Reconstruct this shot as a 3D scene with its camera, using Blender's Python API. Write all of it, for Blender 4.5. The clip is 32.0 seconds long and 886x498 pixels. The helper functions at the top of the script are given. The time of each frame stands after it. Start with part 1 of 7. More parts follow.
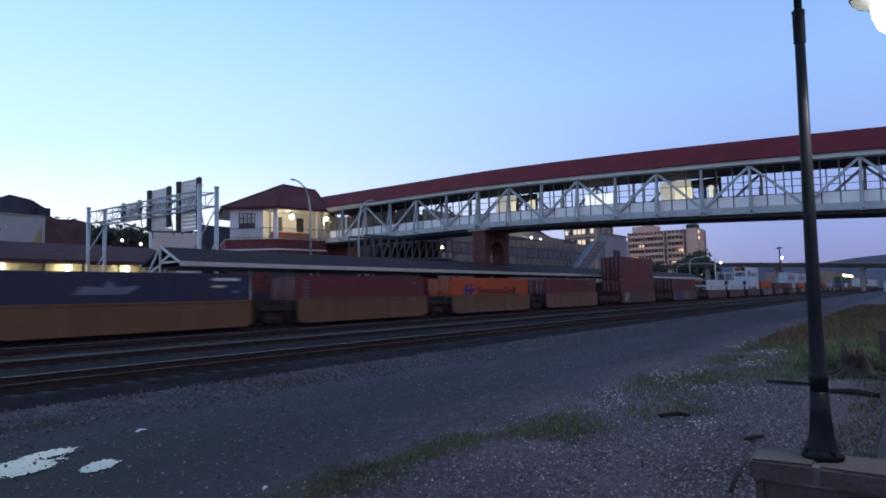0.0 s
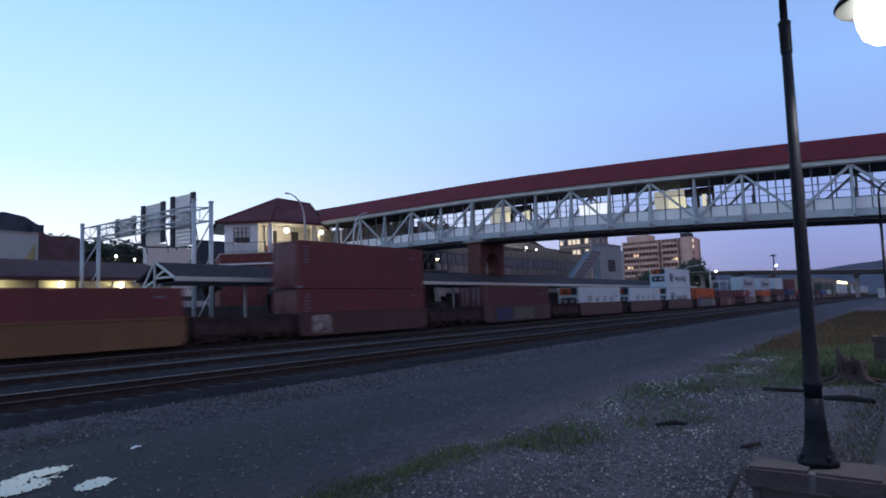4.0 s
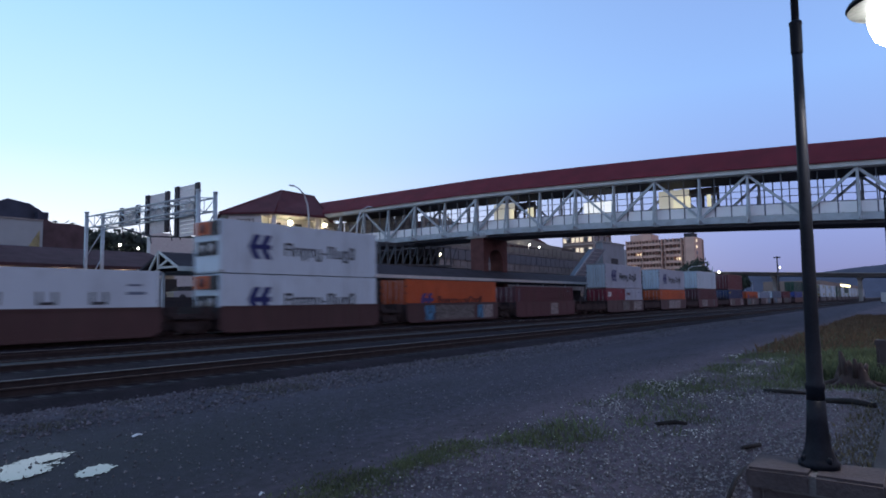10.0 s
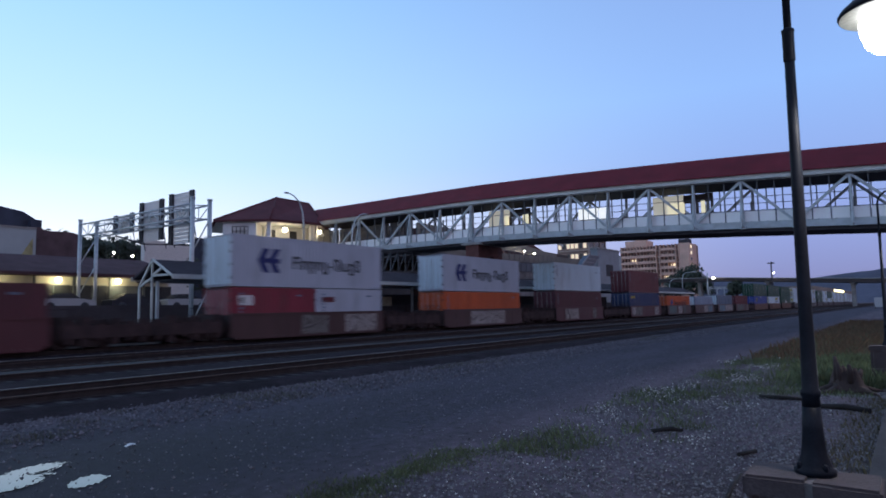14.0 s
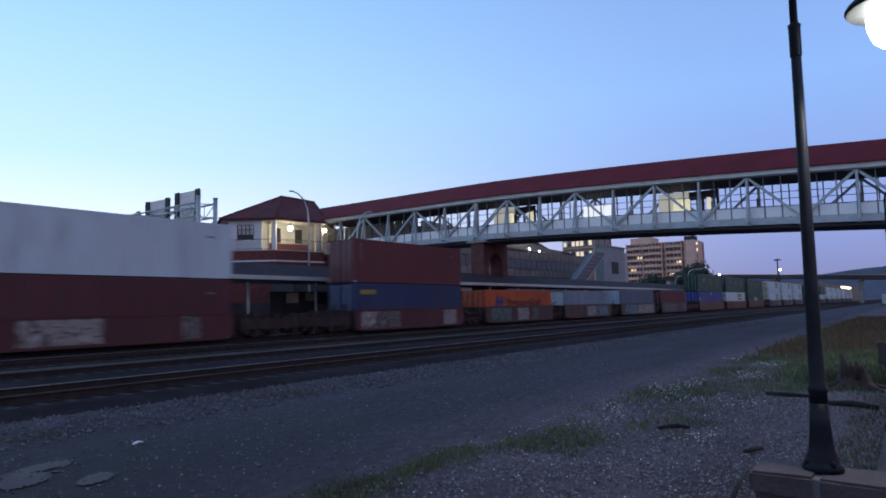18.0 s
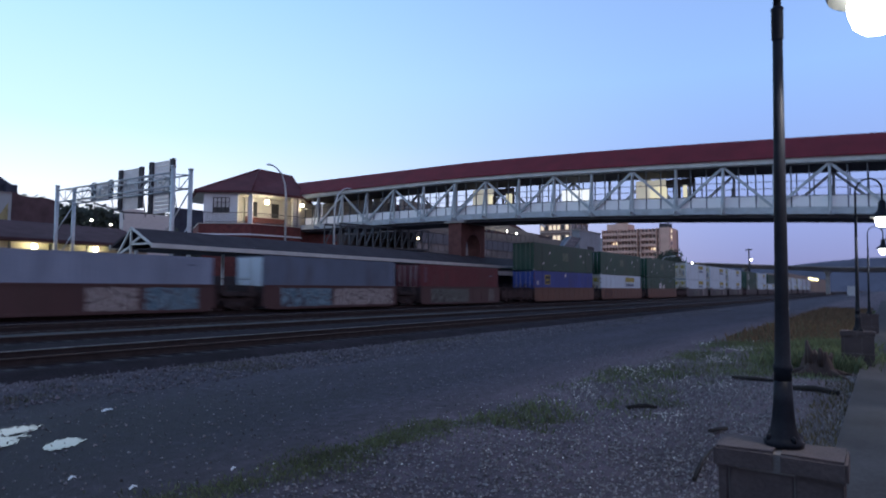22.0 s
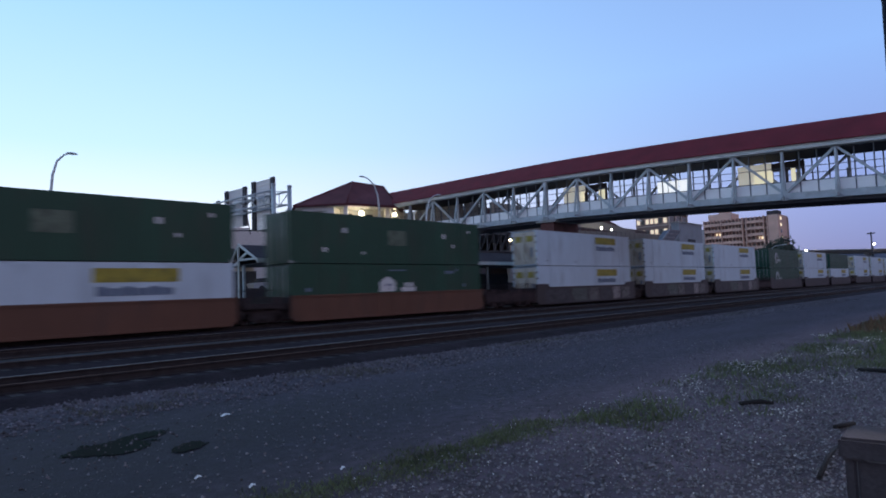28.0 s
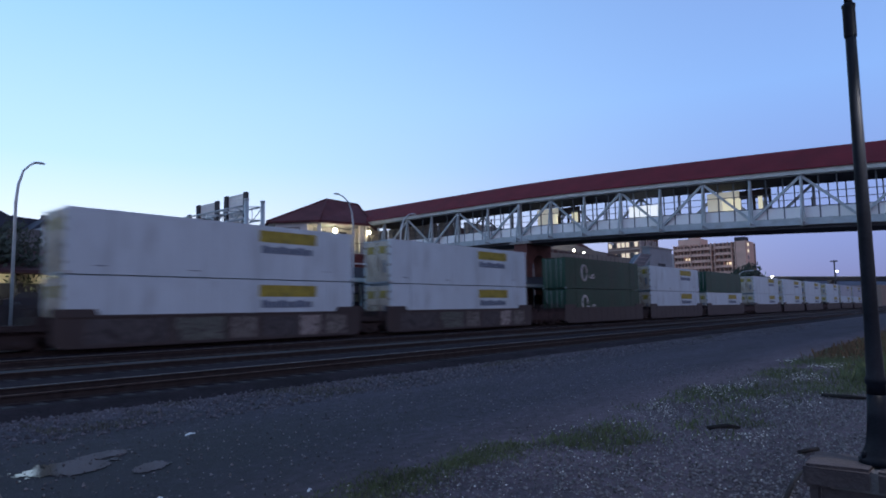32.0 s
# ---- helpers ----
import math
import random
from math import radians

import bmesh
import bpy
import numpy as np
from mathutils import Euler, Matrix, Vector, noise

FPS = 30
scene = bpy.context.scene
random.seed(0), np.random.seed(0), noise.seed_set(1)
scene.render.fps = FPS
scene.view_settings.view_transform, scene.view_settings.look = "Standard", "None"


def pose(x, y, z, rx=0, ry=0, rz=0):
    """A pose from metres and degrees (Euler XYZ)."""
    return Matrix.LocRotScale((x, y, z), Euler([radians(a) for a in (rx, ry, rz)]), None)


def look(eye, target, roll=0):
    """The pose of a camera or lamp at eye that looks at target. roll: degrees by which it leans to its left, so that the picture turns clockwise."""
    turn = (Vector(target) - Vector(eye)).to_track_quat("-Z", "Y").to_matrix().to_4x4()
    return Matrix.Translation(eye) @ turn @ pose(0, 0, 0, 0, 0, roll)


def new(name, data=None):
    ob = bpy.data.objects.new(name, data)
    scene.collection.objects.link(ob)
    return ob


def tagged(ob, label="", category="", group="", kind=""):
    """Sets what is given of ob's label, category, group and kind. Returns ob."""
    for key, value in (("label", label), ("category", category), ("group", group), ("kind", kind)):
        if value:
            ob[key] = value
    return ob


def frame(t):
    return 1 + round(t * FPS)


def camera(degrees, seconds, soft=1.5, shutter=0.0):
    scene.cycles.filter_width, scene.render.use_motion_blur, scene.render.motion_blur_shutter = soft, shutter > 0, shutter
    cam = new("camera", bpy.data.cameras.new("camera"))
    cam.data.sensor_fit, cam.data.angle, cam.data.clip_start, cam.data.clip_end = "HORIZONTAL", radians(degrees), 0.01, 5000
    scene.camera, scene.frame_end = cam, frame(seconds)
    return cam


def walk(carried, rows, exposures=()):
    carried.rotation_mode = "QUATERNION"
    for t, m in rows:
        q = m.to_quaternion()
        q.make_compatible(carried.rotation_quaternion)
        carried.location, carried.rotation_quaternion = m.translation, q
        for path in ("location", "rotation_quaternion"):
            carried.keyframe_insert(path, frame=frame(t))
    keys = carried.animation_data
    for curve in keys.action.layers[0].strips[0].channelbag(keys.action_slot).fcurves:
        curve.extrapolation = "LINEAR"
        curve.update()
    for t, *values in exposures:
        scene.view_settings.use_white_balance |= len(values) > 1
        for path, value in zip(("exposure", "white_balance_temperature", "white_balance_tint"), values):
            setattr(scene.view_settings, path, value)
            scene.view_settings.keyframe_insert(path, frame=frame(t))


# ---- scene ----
cam = camera(69.0, 32.0, soft=1.8, shutter=1.0)
PATH = [
    (0.0, 0.013, 0.009, 1.753, 94.18, 1.31, -53.38),
    (0.5, 0.003, -0.001, 1.750, 94.34, 1.37, -53.26),
    (1.0, 0.006, 0.002, 1.756, 94.49, 1.76, -53.30),
    (1.5, -0.003, -0.003, 1.756, 94.65, 2.19, -53.32),
    (2.0, 0.005, -0.000, 1.750, 94.65, 2.55, -53.34),
    (2.5, 0.009, -0.001, 1.750, 94.60, 2.70, -53.27),
    (3.0, 0.015, 0.000, 1.752, 94.75, 2.65, -53.15),
    (3.5, 0.006, -0.002, 1.751, 95.00, 2.27, -53.23),
    (5.5, -0.001, -0.010, 1.755, 95.55, 1.60, -55.55),
    (6.0, -0.003, -0.001, 1.755, 95.56, 1.23, -55.76),
    (6.5, 0.002, -0.002, 1.753, 95.52, 1.04, -55.77),
    (7.0, -0.003, 0.004, 1.749, 95.35, 0.88, -55.70),
    (7.5, -0.001, 0.009, 1.749, 95.15, 0.61, -55.51),
    (8.0, 0.004, -0.001, 1.752, 94.90, 0.60, -55.18),
    (8.5, 0.012, 0.002, 1.750, 94.75, 0.54, -54.74),
    (9.0, 0.005, 0.006, 1.749, 94.67, 0.51, -54.30),
    (9.5, 0.008, 0.007, 1.748, 94.74, 0.79, -53.88),
    (10.0, -0.001, 0.004, 1.748, 94.80, 0.90, -53.58),
    (10.5, 0.007, 0.006, 1.748, 94.89, 1.00, -53.43),
    (11.0, 0.002, 0.002, 1.758, 94.99, 0.84, -53.38),
    (11.5, -0.000, 0.000, 1.753, 95.01, 0.80, -53.71),
    (12.0, 0.006, -0.006, 1.749, 95.16, 1.46, -54.00),
    (12.5, -0.003, 0.002, 1.751, 95.32, 1.40, -54.15),
    (13.0, 0.000, 0.000, 1.750, 95.37, 1.50, -54.20),
    (13.5, 0.002, 0.004, 1.750, 95.36, 1.39, -54.12),
    (14.0, 0.008, 0.007, 1.755, 95.39, 1.12, -53.99),
    (14.5, -0.001, 0.001, 1.754, 95.37, 1.22, -53.85),
    (16.5, -0.009, 0.003, 1.753, 95.28, 1.76, -53.75),
    (17.0, 0.001, 0.000, 1.752, 95.20, 1.82, -53.77),
    (17.5, -0.004, 0.005, 1.747, 95.23, 1.63, -53.79),
    (18.0, 0.004, 0.009, 1.751, 95.21, 1.28, -53.53),
    (18.5, 0.000, 0.012, 1.758, 95.34, 1.39, -53.04),
    (19.0, 0.002, 0.019, 1.753, 95.50, 1.65, -52.15),
    (19.5, -0.012, 0.021, 1.749, 95.43, 1.23, -50.69),
    (20.0, 0.009, 0.024, 1.726, 94.15, 1.22, -50.53),
    (20.5, 0.021, 0.034, 1.717, 93.02, 1.63, -53.79),
    (21.0, 0.015, 0.029, 1.723, 92.63, 2.05, -54.84),
    (21.5, -0.011, 0.024, 1.726, 93.06, 2.05, -55.40),
    (22.0, 0.004, 0.015, 1.697, 93.42, -0.39, -55.67),
    (22.5, -0.024, 0.003, 1.680, 93.14, -2.80, -55.09),
    (23.0, 0.001, -0.000, 1.656, 90.57, -2.44, -53.65),
    (23.5, 0.008, 0.000, 1.659, 91.35, 2.88, -52.59),
    (24.0, -0.002, 0.010, 1.658, 92.48, 0.72, -51.33),
    (24.5, -0.005, 0.008, 1.661, 93.44, 1.18, -50.35),
    (25.0, -0.016, 0.000, 1.663, 94.37, 2.37, -49.44),
    (25.5, -0.010, -0.002, 1.659, 95.93, 2.24, -48.30),
    (27.5, -0.023, -0.004, 1.664, 93.60, 2.54, -47.07),
    (28.0, -0.013, -0.004, 1.661, 93.84, 2.10, -47.27),
    (28.5, -0.021, -0.017, 1.667, 94.09, 1.89, -47.57),
    (29.0, -0.022, 0.003, 1.663, 94.38, 1.43, -48.47),
    (29.5, -0.017, 0.000, 1.659, 94.77, 1.03, -48.87),
    (30.0, -0.021, -0.006, 1.662, 95.04, 0.83, -49.15),
    (30.5, -0.008, -0.010, 1.664, 95.23, 0.98, -49.34),
    (31.0, -0.016, -0.005, 1.664, 95.37, 0.98, -49.52),
    (31.5, -0.010, 0.001, 1.666, 95.46, 1.02, -49.62),
    (32.0, -0.011, 0.000, 1.670, 95.49, 1.10, -49.70),
]
walk(cam, [(t, pose(x, y, z, rx, ry, rz)) for t, x, y, z, rx, ry, rz in PATH],
     exposures=[(0.0, 2.23, 6540, 10), (2.5, 2.19, 6520, 10), (6.0, 2.16, 6500, 10), (16.5, 2.14, 6480, 10), (17.5, 2.12, 6400, 10), (20.5, 2.12, 6400, 10), (21.2, 2.15, 6450, 10), (22.0, 2.26, 6560, 10), (23.0, 2.47, 6620, 10), (24.1, 2.47, 6620, 10), (25.0, 2.15, 6480, 10), (25.5, 2.08, 6360, 10), (27.5, 2.13, 6500, 10), (29.0, 2.13, 6480, 10), (30.5, 2.1, 6380, 10), (32.0, 2.05, 6220, 10)])

# ---- dusk sky, afterglow low beyond the tracks ----
world = bpy.data.worlds.new("dusk_sky")
scene.world = world
world.use_nodes = True
wn, wl = world.node_tree.nodes, world.node_tree.links
sky = wn.new("ShaderNodeTexSky")
sky.sky_type = 'NISHITA'
sky.sun_disc = False
sky.sun_elevation = radians(1.5)
sky.sun_rotation = -0.3
sky.altitude = 350
sky.air_density, sky.dust_density, sky.ozone_density = 1.0, 0.1, 2.6


def sky_ramp(stops):
    """The sky's colour from horizon to zenith, on one side of it."""
    r = wn.new("ShaderNodeValToRGB")
    el = r.color_ramp.elements
    el[0].position, el[0].color = stops[0][0], (*stops[0][1], 1)
    el[1].position, el[1].color = stops[-1][0], (*stops[-1][1], 1)
    for p, c in stops[1:-1]:
        el.new(p).color = (*c, 1)
    wl.new(sky_xyz.outputs["Z"], r.inputs[0])
    return r.outputs[0]


sky_dir = wn.new("ShaderNodeTexCoord")
sky_xyz = wn.new("ShaderNodeSeparateXYZ")
wl.new(sky_dir.outputs["Generated"], sky_xyz.inputs[0])
sky_side = wn.new("ShaderNodeMapRange")
sky_side.interpolation_type = 'SMOOTHSTEP'
sky_side.inputs["From Min"].default_value, sky_side.inputs["From Max"].default_value = -0.17, 0.89
sky_toward = wn.new("ShaderNodeVectorMath")
sky_toward.operation = 'DOT_PRODUCT'
sky_toward.inputs[1].default_value = (math.cos(radians(105)), math.sin(radians(105)), 0)
wl.new(sky_dir.outputs["Generated"], sky_toward.inputs[0])
wl.new(sky_toward.outputs["Value"], sky_side.inputs["Value"])
glow_side = sky_ramp([(0.0, (0.92, 0.82, 0.90)), (0.1, (0.79, 0.83, 0.97)), (0.22, (0.49, 0.71, 0.95)), (0.45, (0.285, 0.54, 0.875)), (1.0, (0.17, 0.26, 0.46))])
far_side = sky_ramp([(0.0, (0.155, 0.17, 0.37)), (0.1, (0.22, 0.27, 0.56)), (0.3, (0.23, 0.39, 0.75)), (0.5, (0.19, 0.3, 0.61)), (1.0, (0.17, 0.26, 0.46))])
sky_mix = wn.new("ShaderNodeMix")
sky_mix.data_type = 'RGBA'
wl.new(sky_side.outputs[0], sky_mix.inputs["Factor"])
wl.new(far_side, sky_mix.inputs["A"])
wl.new(glow_side, sky_mix.inputs["B"])
# rosy band opposite the afterglow
sky_back = wn.new("ShaderNodeMapRange")
sky_back.interpolation_type = 'SMOOTHSTEP'
sky_back.inputs["From Min"].default_value, sky_back.inputs["From Max"].default_value = -0.05, -0.6
wl.new(sky_xyz.outputs["Y"], sky_back.inputs["Value"])
rosy_side = sky_ramp([(0.0, (0.28, 0.235, 0.315)), (0.15, (0.45, 0.355, 0.455)), (0.35, (0.37, 0.345, 0.49)), (0.6, (0.23, 0.29, 0.47)), (1.0, (0.17, 0.26, 0.46))])
sky_ring = wn.new("ShaderNodeMix")
sky_ring.data_type = 'RGBA'
wl.new(sky_back.outputs[0], sky_ring.inputs["Factor"])
wl.new(sky_mix.outputs["Result"], sky_ring.inputs["A"])
wl.new(rosy_side, sky_ring.inputs["B"])
sky_all = wn.new("ShaderNodeMix")
sky_all.data_type = 'RGBA'
sky_all.inputs["Factor"].default_value = 0.97
wl.new(sky.outputs[0], sky_all.inputs["A"])
wl.new(sky_ring.outputs["Result"], sky_all.inputs["B"])
wn["Background"].inputs[1].default_value = 0.3
wl.new(sky_all.outputs["Result"], wn["Background"].inputs[0])
sun_data = bpy.data.lights.new("afterglow", 'SUN')
sun_data.energy, sun_data.angle, sun_data.color = 0.04, radians(40), (1.0, 0.8, 0.74)
sun = new("afterglow", sun_data)
sun.matrix_world = look((0, 0, 0), (0.1, -1.0, -0.2))

# ---- materials ----
MATS = {}


def mat(name, col, rough=0.7, metal=0.0, var=0.18, scale=3.0, fine=40.0, bump=0.15, spec=0.4, stain=None, island=0.0, stretch=(1, 1, 1)):
    """A surface with broad mottling, fine grain, relief and optional stains."""
    if name in MATS:
        return MATS[name]
    m = bpy.data.materials.new(name)
    m.use_nodes = True
    n, l = m.node_tree.nodes, m.node_tree.links
    b = n["Principled BSDF"]
    tc = n.new("ShaderNodeTexCoord")
    mp = n.new("ShaderNodeMapping")
    mp.inputs["Scale"].default_value = stretch
    l.new(tc.outputs["Object"], mp.inputs[0])
    n1, n2 = n.new("ShaderNodeTexNoise"), n.new("ShaderNodeTexNoise")
    n1.inputs["Scale"].default_value, n1.inputs["Detail"].default_value = scale, 6
    n2.inputs["Scale"].default_value, n2.inputs["Detail"].default_value = fine, 3
    l.new(mp.outputs[0], n1.inputs[0])
    l.new(mp.outputs[0], n2.inputs[0])
    ramp = n.new("ShaderNodeMapRange")
    ramp.inputs["From Min"].default_value, ramp.inputs["From Max"].default_value = 0.3, 0.7
    ramp.inputs["To Min"].default_value, ramp.inputs["To Max"].default_value = 1 - var, 1 + var
    l.new(n1.outputs["Fac"], ramp.inputs["Value"])
    ramp2 = n.new("ShaderNodeMapRange")
    ramp2.inputs["From Min"].default_value, ramp2.inputs["From Max"].default_value = 0.3, 0.7
    ramp2.inputs["To Min"].default_value, ramp2.inputs["To Max"].default_value = 1 - var * 0.6, 1 + var * 0.6
    l.new(n2.outputs["Fac"], ramp2.inputs["Value"])
    mul = n.new("ShaderNodeMath")
    mul.operation = 'MULTIPLY'
    l.new(ramp.outputs[0], mul.inputs[0])
    l.new(ramp2.outputs[0], mul.inputs[1])
    fac = mul.outputs[0]
    if island:
        geo = n.new("ShaderNodeNewGeometry")
        r3 = n.new("ShaderNodeMapRange")
        r3.inputs["To Min"].default_value, r3.inputs["To Max"].default_value = 1 - island, 1 + island
        l.new(geo.outputs["Random Per Island"], r3.inputs["Value"])
        mu2 = n.new("ShaderNodeMath")
        mu2.operation = 'MULTIPLY'
        l.new(fac, mu2.inputs[0])
        l.new(r3.outputs[0], mu2.inputs[1])
        fac = mu2.outputs[0]
    vm = n.new("ShaderNodeVectorMath")
    vm.operation = 'SCALE'
    vm.inputs[0].default_value = col
    l.new(fac, vm.inputs["Scale"])
    out = vm.outputs[0]
    if stain:
        scol, amount, sscale = stain
        n3 = n.new("ShaderNodeTexNoise")
        n3.inputs["Scale"].default_value, n3.inputs["Detail"].default_value = sscale, 8
        l.new(mp.outputs[0], n3.inputs[0])
        r4 = n.new("ShaderNodeMapRange")
        r4.inputs["From Min"].default_value, r4.inputs["From Max"].default_value = 0.5, 0.72
        r4.inputs["To Max"].default_value = amount
        l.new(n3.outputs["Fac"], r4.inputs["Value"])
        mx = n.new("ShaderNodeMix")
        mx.data_type = 'RGBA'
        l.new(r4.outputs[0], mx.inputs["Factor"])
        l.new(out, mx.inputs["A"])
        mx.inputs["B"].default_value = (*scol, 1)
        out = mx.outputs["Result"]
    l.new(out, b.inputs["Base Color"])
    b.inputs["Roughness"].default_value, b.inputs["Metallic"].default_value = rough, metal
    b.inputs["Specular IOR Level"].default_value = spec
    if bump:
        bp = n.new("ShaderNodeBump")
        bp.inputs["Strength"].default_value, bp.inputs["Distance"].default_value = bump, 0.02
        l.new(n2.outputs["Fac"], bp.inputs["Height"])
        l.new(bp.outputs[0], b.inputs["Normal"])
    MATS[name] = m
    return m


def glow(name, col, strength):
    if name in MATS:
        return MATS[name]
    m = bpy.data.materials.new(name)
    m.use_nodes = True
    b = m.node_tree.nodes["Principled BSDF"]
    b.inputs["Base Color"].default_value = (*col, 1)
    b.inputs["Emission Color"].default_value = (*col, 1)
    b.inputs["Emission Strength"].default_value = strength
    MATS[name] = m
    return m


STEEL = mat("painted_steel", (0.42, 0.47, 0.5), 0.5, 0.0, 0.12, 2.0, 30.0, 0.05, stain=((0.25, 0.22, 0.2), 0.35, 1.5))
FASCIA = mat("pale_fascia", (0.5, 0.52, 0.5), 0.5, 0.0, 0.1, 1.5, 20.0, 0.05, stain=((0.3, 0.28, 0.25), 0.3, 0.8))
GALV = mat("galvanised_steel", (0.45, 0.48, 0.5), 0.45, 0.5, 0.12, 4.0, 40.0, 0.05)
ROOF_BROWN = mat("brown_red_tile_roof", (0.1, 0.03, 0.036), 0.75, 0.0, 0.2, 0.6, 14.0, 0.2, spec=0.2, stain=((0.07, 0.025, 0.03), 0.5, 0.7))
ROOF_RED = mat("red_metal_roof", (0.135, 0.014, 0.022), 0.65, 0.0, 0.18, 0.6, 12.0, 0.1, spec=0.15, stain=((0.1, 0.012, 0.018), 0.5, 0.7))
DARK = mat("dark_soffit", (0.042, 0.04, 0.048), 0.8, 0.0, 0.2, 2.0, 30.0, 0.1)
WHITE = mat("white_panel", (0.72, 0.73, 0.74), 0.5, 0.0, 0.05, 2.0, 30.0, 0.03)
CREAM = mat("cream_render", (0.6, 0.57, 0.52), 0.8, 0.0, 0.08, 1.0, 25.0, 0.1)
BRICK = mat("red_brick", (0.15, 0.043, 0.04), 0.85, 0.0, 0.25, 2.0, 30.0, 0.3, stain=((0.1, 0.05, 0.045), 0.5, 1.2))
BLACK = mat("black_paint", (0.012, 0.012, 0.016), 0.35, 0.0, 0.2, 5.0, 60.0, 0.05, spec=0.5)
CONC = mat("weathered_concrete", (0.3, 0.29, 0.28), 0.85, 0.0, 0.15, 1.2, 30.0, 0.2, stain=((0.16, 0.15, 0.14), 0.5, 0.6))
SHINGLE = mat("grey_shingle_roof", (0.05, 0.043, 0.05), 0.9, 0.0, 0.2, 0.8, 15.0, 0.25, spec=0.1, stain=((0.05, 0.05, 0.055), 0.5, 0.5))
RAILM = mat("worn_rail_steel", (0.27, 0.255, 0.255), 0.6, 0.15, 0.12, 6.0, 50.0, 0.05)
RUST = mat("rusty_steel", (0.09, 0.05, 0.035), 0.75, 0.2, 0.3, 4.0, 40.0, 0.2)
TIE = mat("creosoted_timber", (0.022, 0.017, 0.019), 0.9, 0.0, 0.3, 6.0, 60.0, 0.4)


# ---- mesh helpers ----
def box(bm, x0, x1, y0, y1, z0, z1):
    v = [bm.verts.new((x, y, z)) for x in (x0, x1) for y in (y0, y1) for z in (z0, z1)]
    for f in ((0, 1, 3, 2), (4, 6, 7, 5), (0, 4, 5, 1), (2, 3, 7, 6), (0, 2, 6, 4), (1, 5, 7, 3)):
        bm.faces.new([v[i] for i in f])


def beam(bm, a, b, w, h, up=(0, 0, 1)):
    """A square bar from a to b, w wide across and h high."""
    a, b = Vector(a), Vector(b)
    d = (b - a).normalized()
    s = d.cross(Vector(up))
    s = s.normalized() if s.length > 1e-4 else Vector((1, 0, 0))
    u = s.cross(d)
    v = [bm.verts.new(p + s * i * w / 2 + u * j * h / 2) for p in (a, b) for i, j in ((-1, -1), (1, -1), (1, 1), (-1, 1))]
    for i in range(4):
        bm.faces.new((v[i], v[(i + 1) % 4], v[4 + (i + 1) % 4], v[4 + i]))
    bm.faces.new(v[3::-1])
    bm.faces.new(v[4:])


def tube(bm, pts, r, n=8, cap=True):
    """A round bar along pts; r is one radius or one for each point."""
    pts = [Vector(p) for p in pts]
    rs = r if isinstance(r, (list, tuple)) else [r] * len(pts)
    rings = []
    side = None
    for i, p in enumerate(pts):
        d = (pts[min(i + 1, len(pts) - 1)] - pts[max(i - 1, 0)]).normalized()
        if side is None:
            side = d.orthogonal().normalized()
        side = (side - d * side.dot(d)).normalized()
        o = d.cross(side)
        rings.append([bm.verts.new(p + rs[i] * (side * math.cos(k * 2 * math.pi / n) + o * math.sin(k * 2 * math.pi / n))) for k in range(n)])
    for a, b in zip(rings, rings[1:]):
        for k in range(n):
            bm.faces.new((a[k], a[(k + 1) % n], b[(k + 1) % n], b[k])).smooth = True
    if cap:
        bm.faces.new(rings[0][::-1])
        bm.faces.new(rings[-1])


def lathe(bm, profile, n=20, at=(0, 0, 0)):
    at = Vector(at)
    rings = [[bm.verts.new(at + Vector((r * math.cos(k * 2 * math.pi / n), r * math.sin(k * 2 * math.pi / n), z))) for k in range(n)] for r, z in profile]
    for a, b in zip(rings, rings[1:]):
        for k in range(n):
            bm.faces.new((a[k], a[(k + 1) % n], b[(k + 1) % n], b[k])).smooth = True
    bm.faces.new(rings[0][::-1])
    bm.faces.new(rings[-1])


def prism(bm, outline, axis, a, b):
    """An outline of (u, v) swept along an axis from a to b: 'x' takes (y, z), 'y' takes (x, z), 'z' takes (x, y)."""
    def at(u, v, w):
        return (w, u, v) if axis == 'x' else (u, w, v) if axis == 'y' else (u, v, w)
    r0 = [bm.verts.new(at(u, v, a)) for u, v in outline]
    r1 = [bm.verts.new(at(u, v, b)) for u, v in outline]
    n = len(outline)
    for i in range(n):
        bm.faces.new((r0[i], r0[(i + 1) % n], r1[(i + 1) % n], r1[i]))
    bm.faces.new(r0[::-1])
    bm.faces.new(r1)


def finish(bm, name):
    bmesh.ops.recalc_face_normals(bm, faces=bm.faces)
    me = bpy.data.meshes.new(name)
    bm.to_mesh(me)
    bm.free()
    return me


def part(name, bm, material, parent=None, label=""):
    """Links a bmesh as one mesh object under a thing or a part."""
    me = finish(bm, name)
    me.materials.append(material)
    ob = new(name, me)
    if parent is not None:
        ob.parent = parent
    if label:
        tagged(ob, label)
    return ob


def shared(name, me, material, parent, at=(0, 0, 0), label=""):
    """A part on a mesh that others use too, with a material of its own."""
    if not me.materials:
        me.materials.append(material)
    ob = new(name, me)
    ob.parent = parent
    ob.location = at
    ob.material_slots[0].link = 'OBJECT'
    ob.material_slots[0].material = material
    if label:
        tagged(ob, label)
    return ob


def thing(name, at, label, category, group="", kind=""):
    ob = new(name)
    ob.location = at
    ob.empty_display_size = 0.3
    return tagged(ob, label, category, group, kind)


def B():
    return bmesh.new()


MESH = {}


def mesh(key, build):
    """The mesh kept under key, built once."""
    if key not in MESH:
        bm = B()
        build(bm)
        MESH[key] = finish(bm, key)
    return MESH[key]

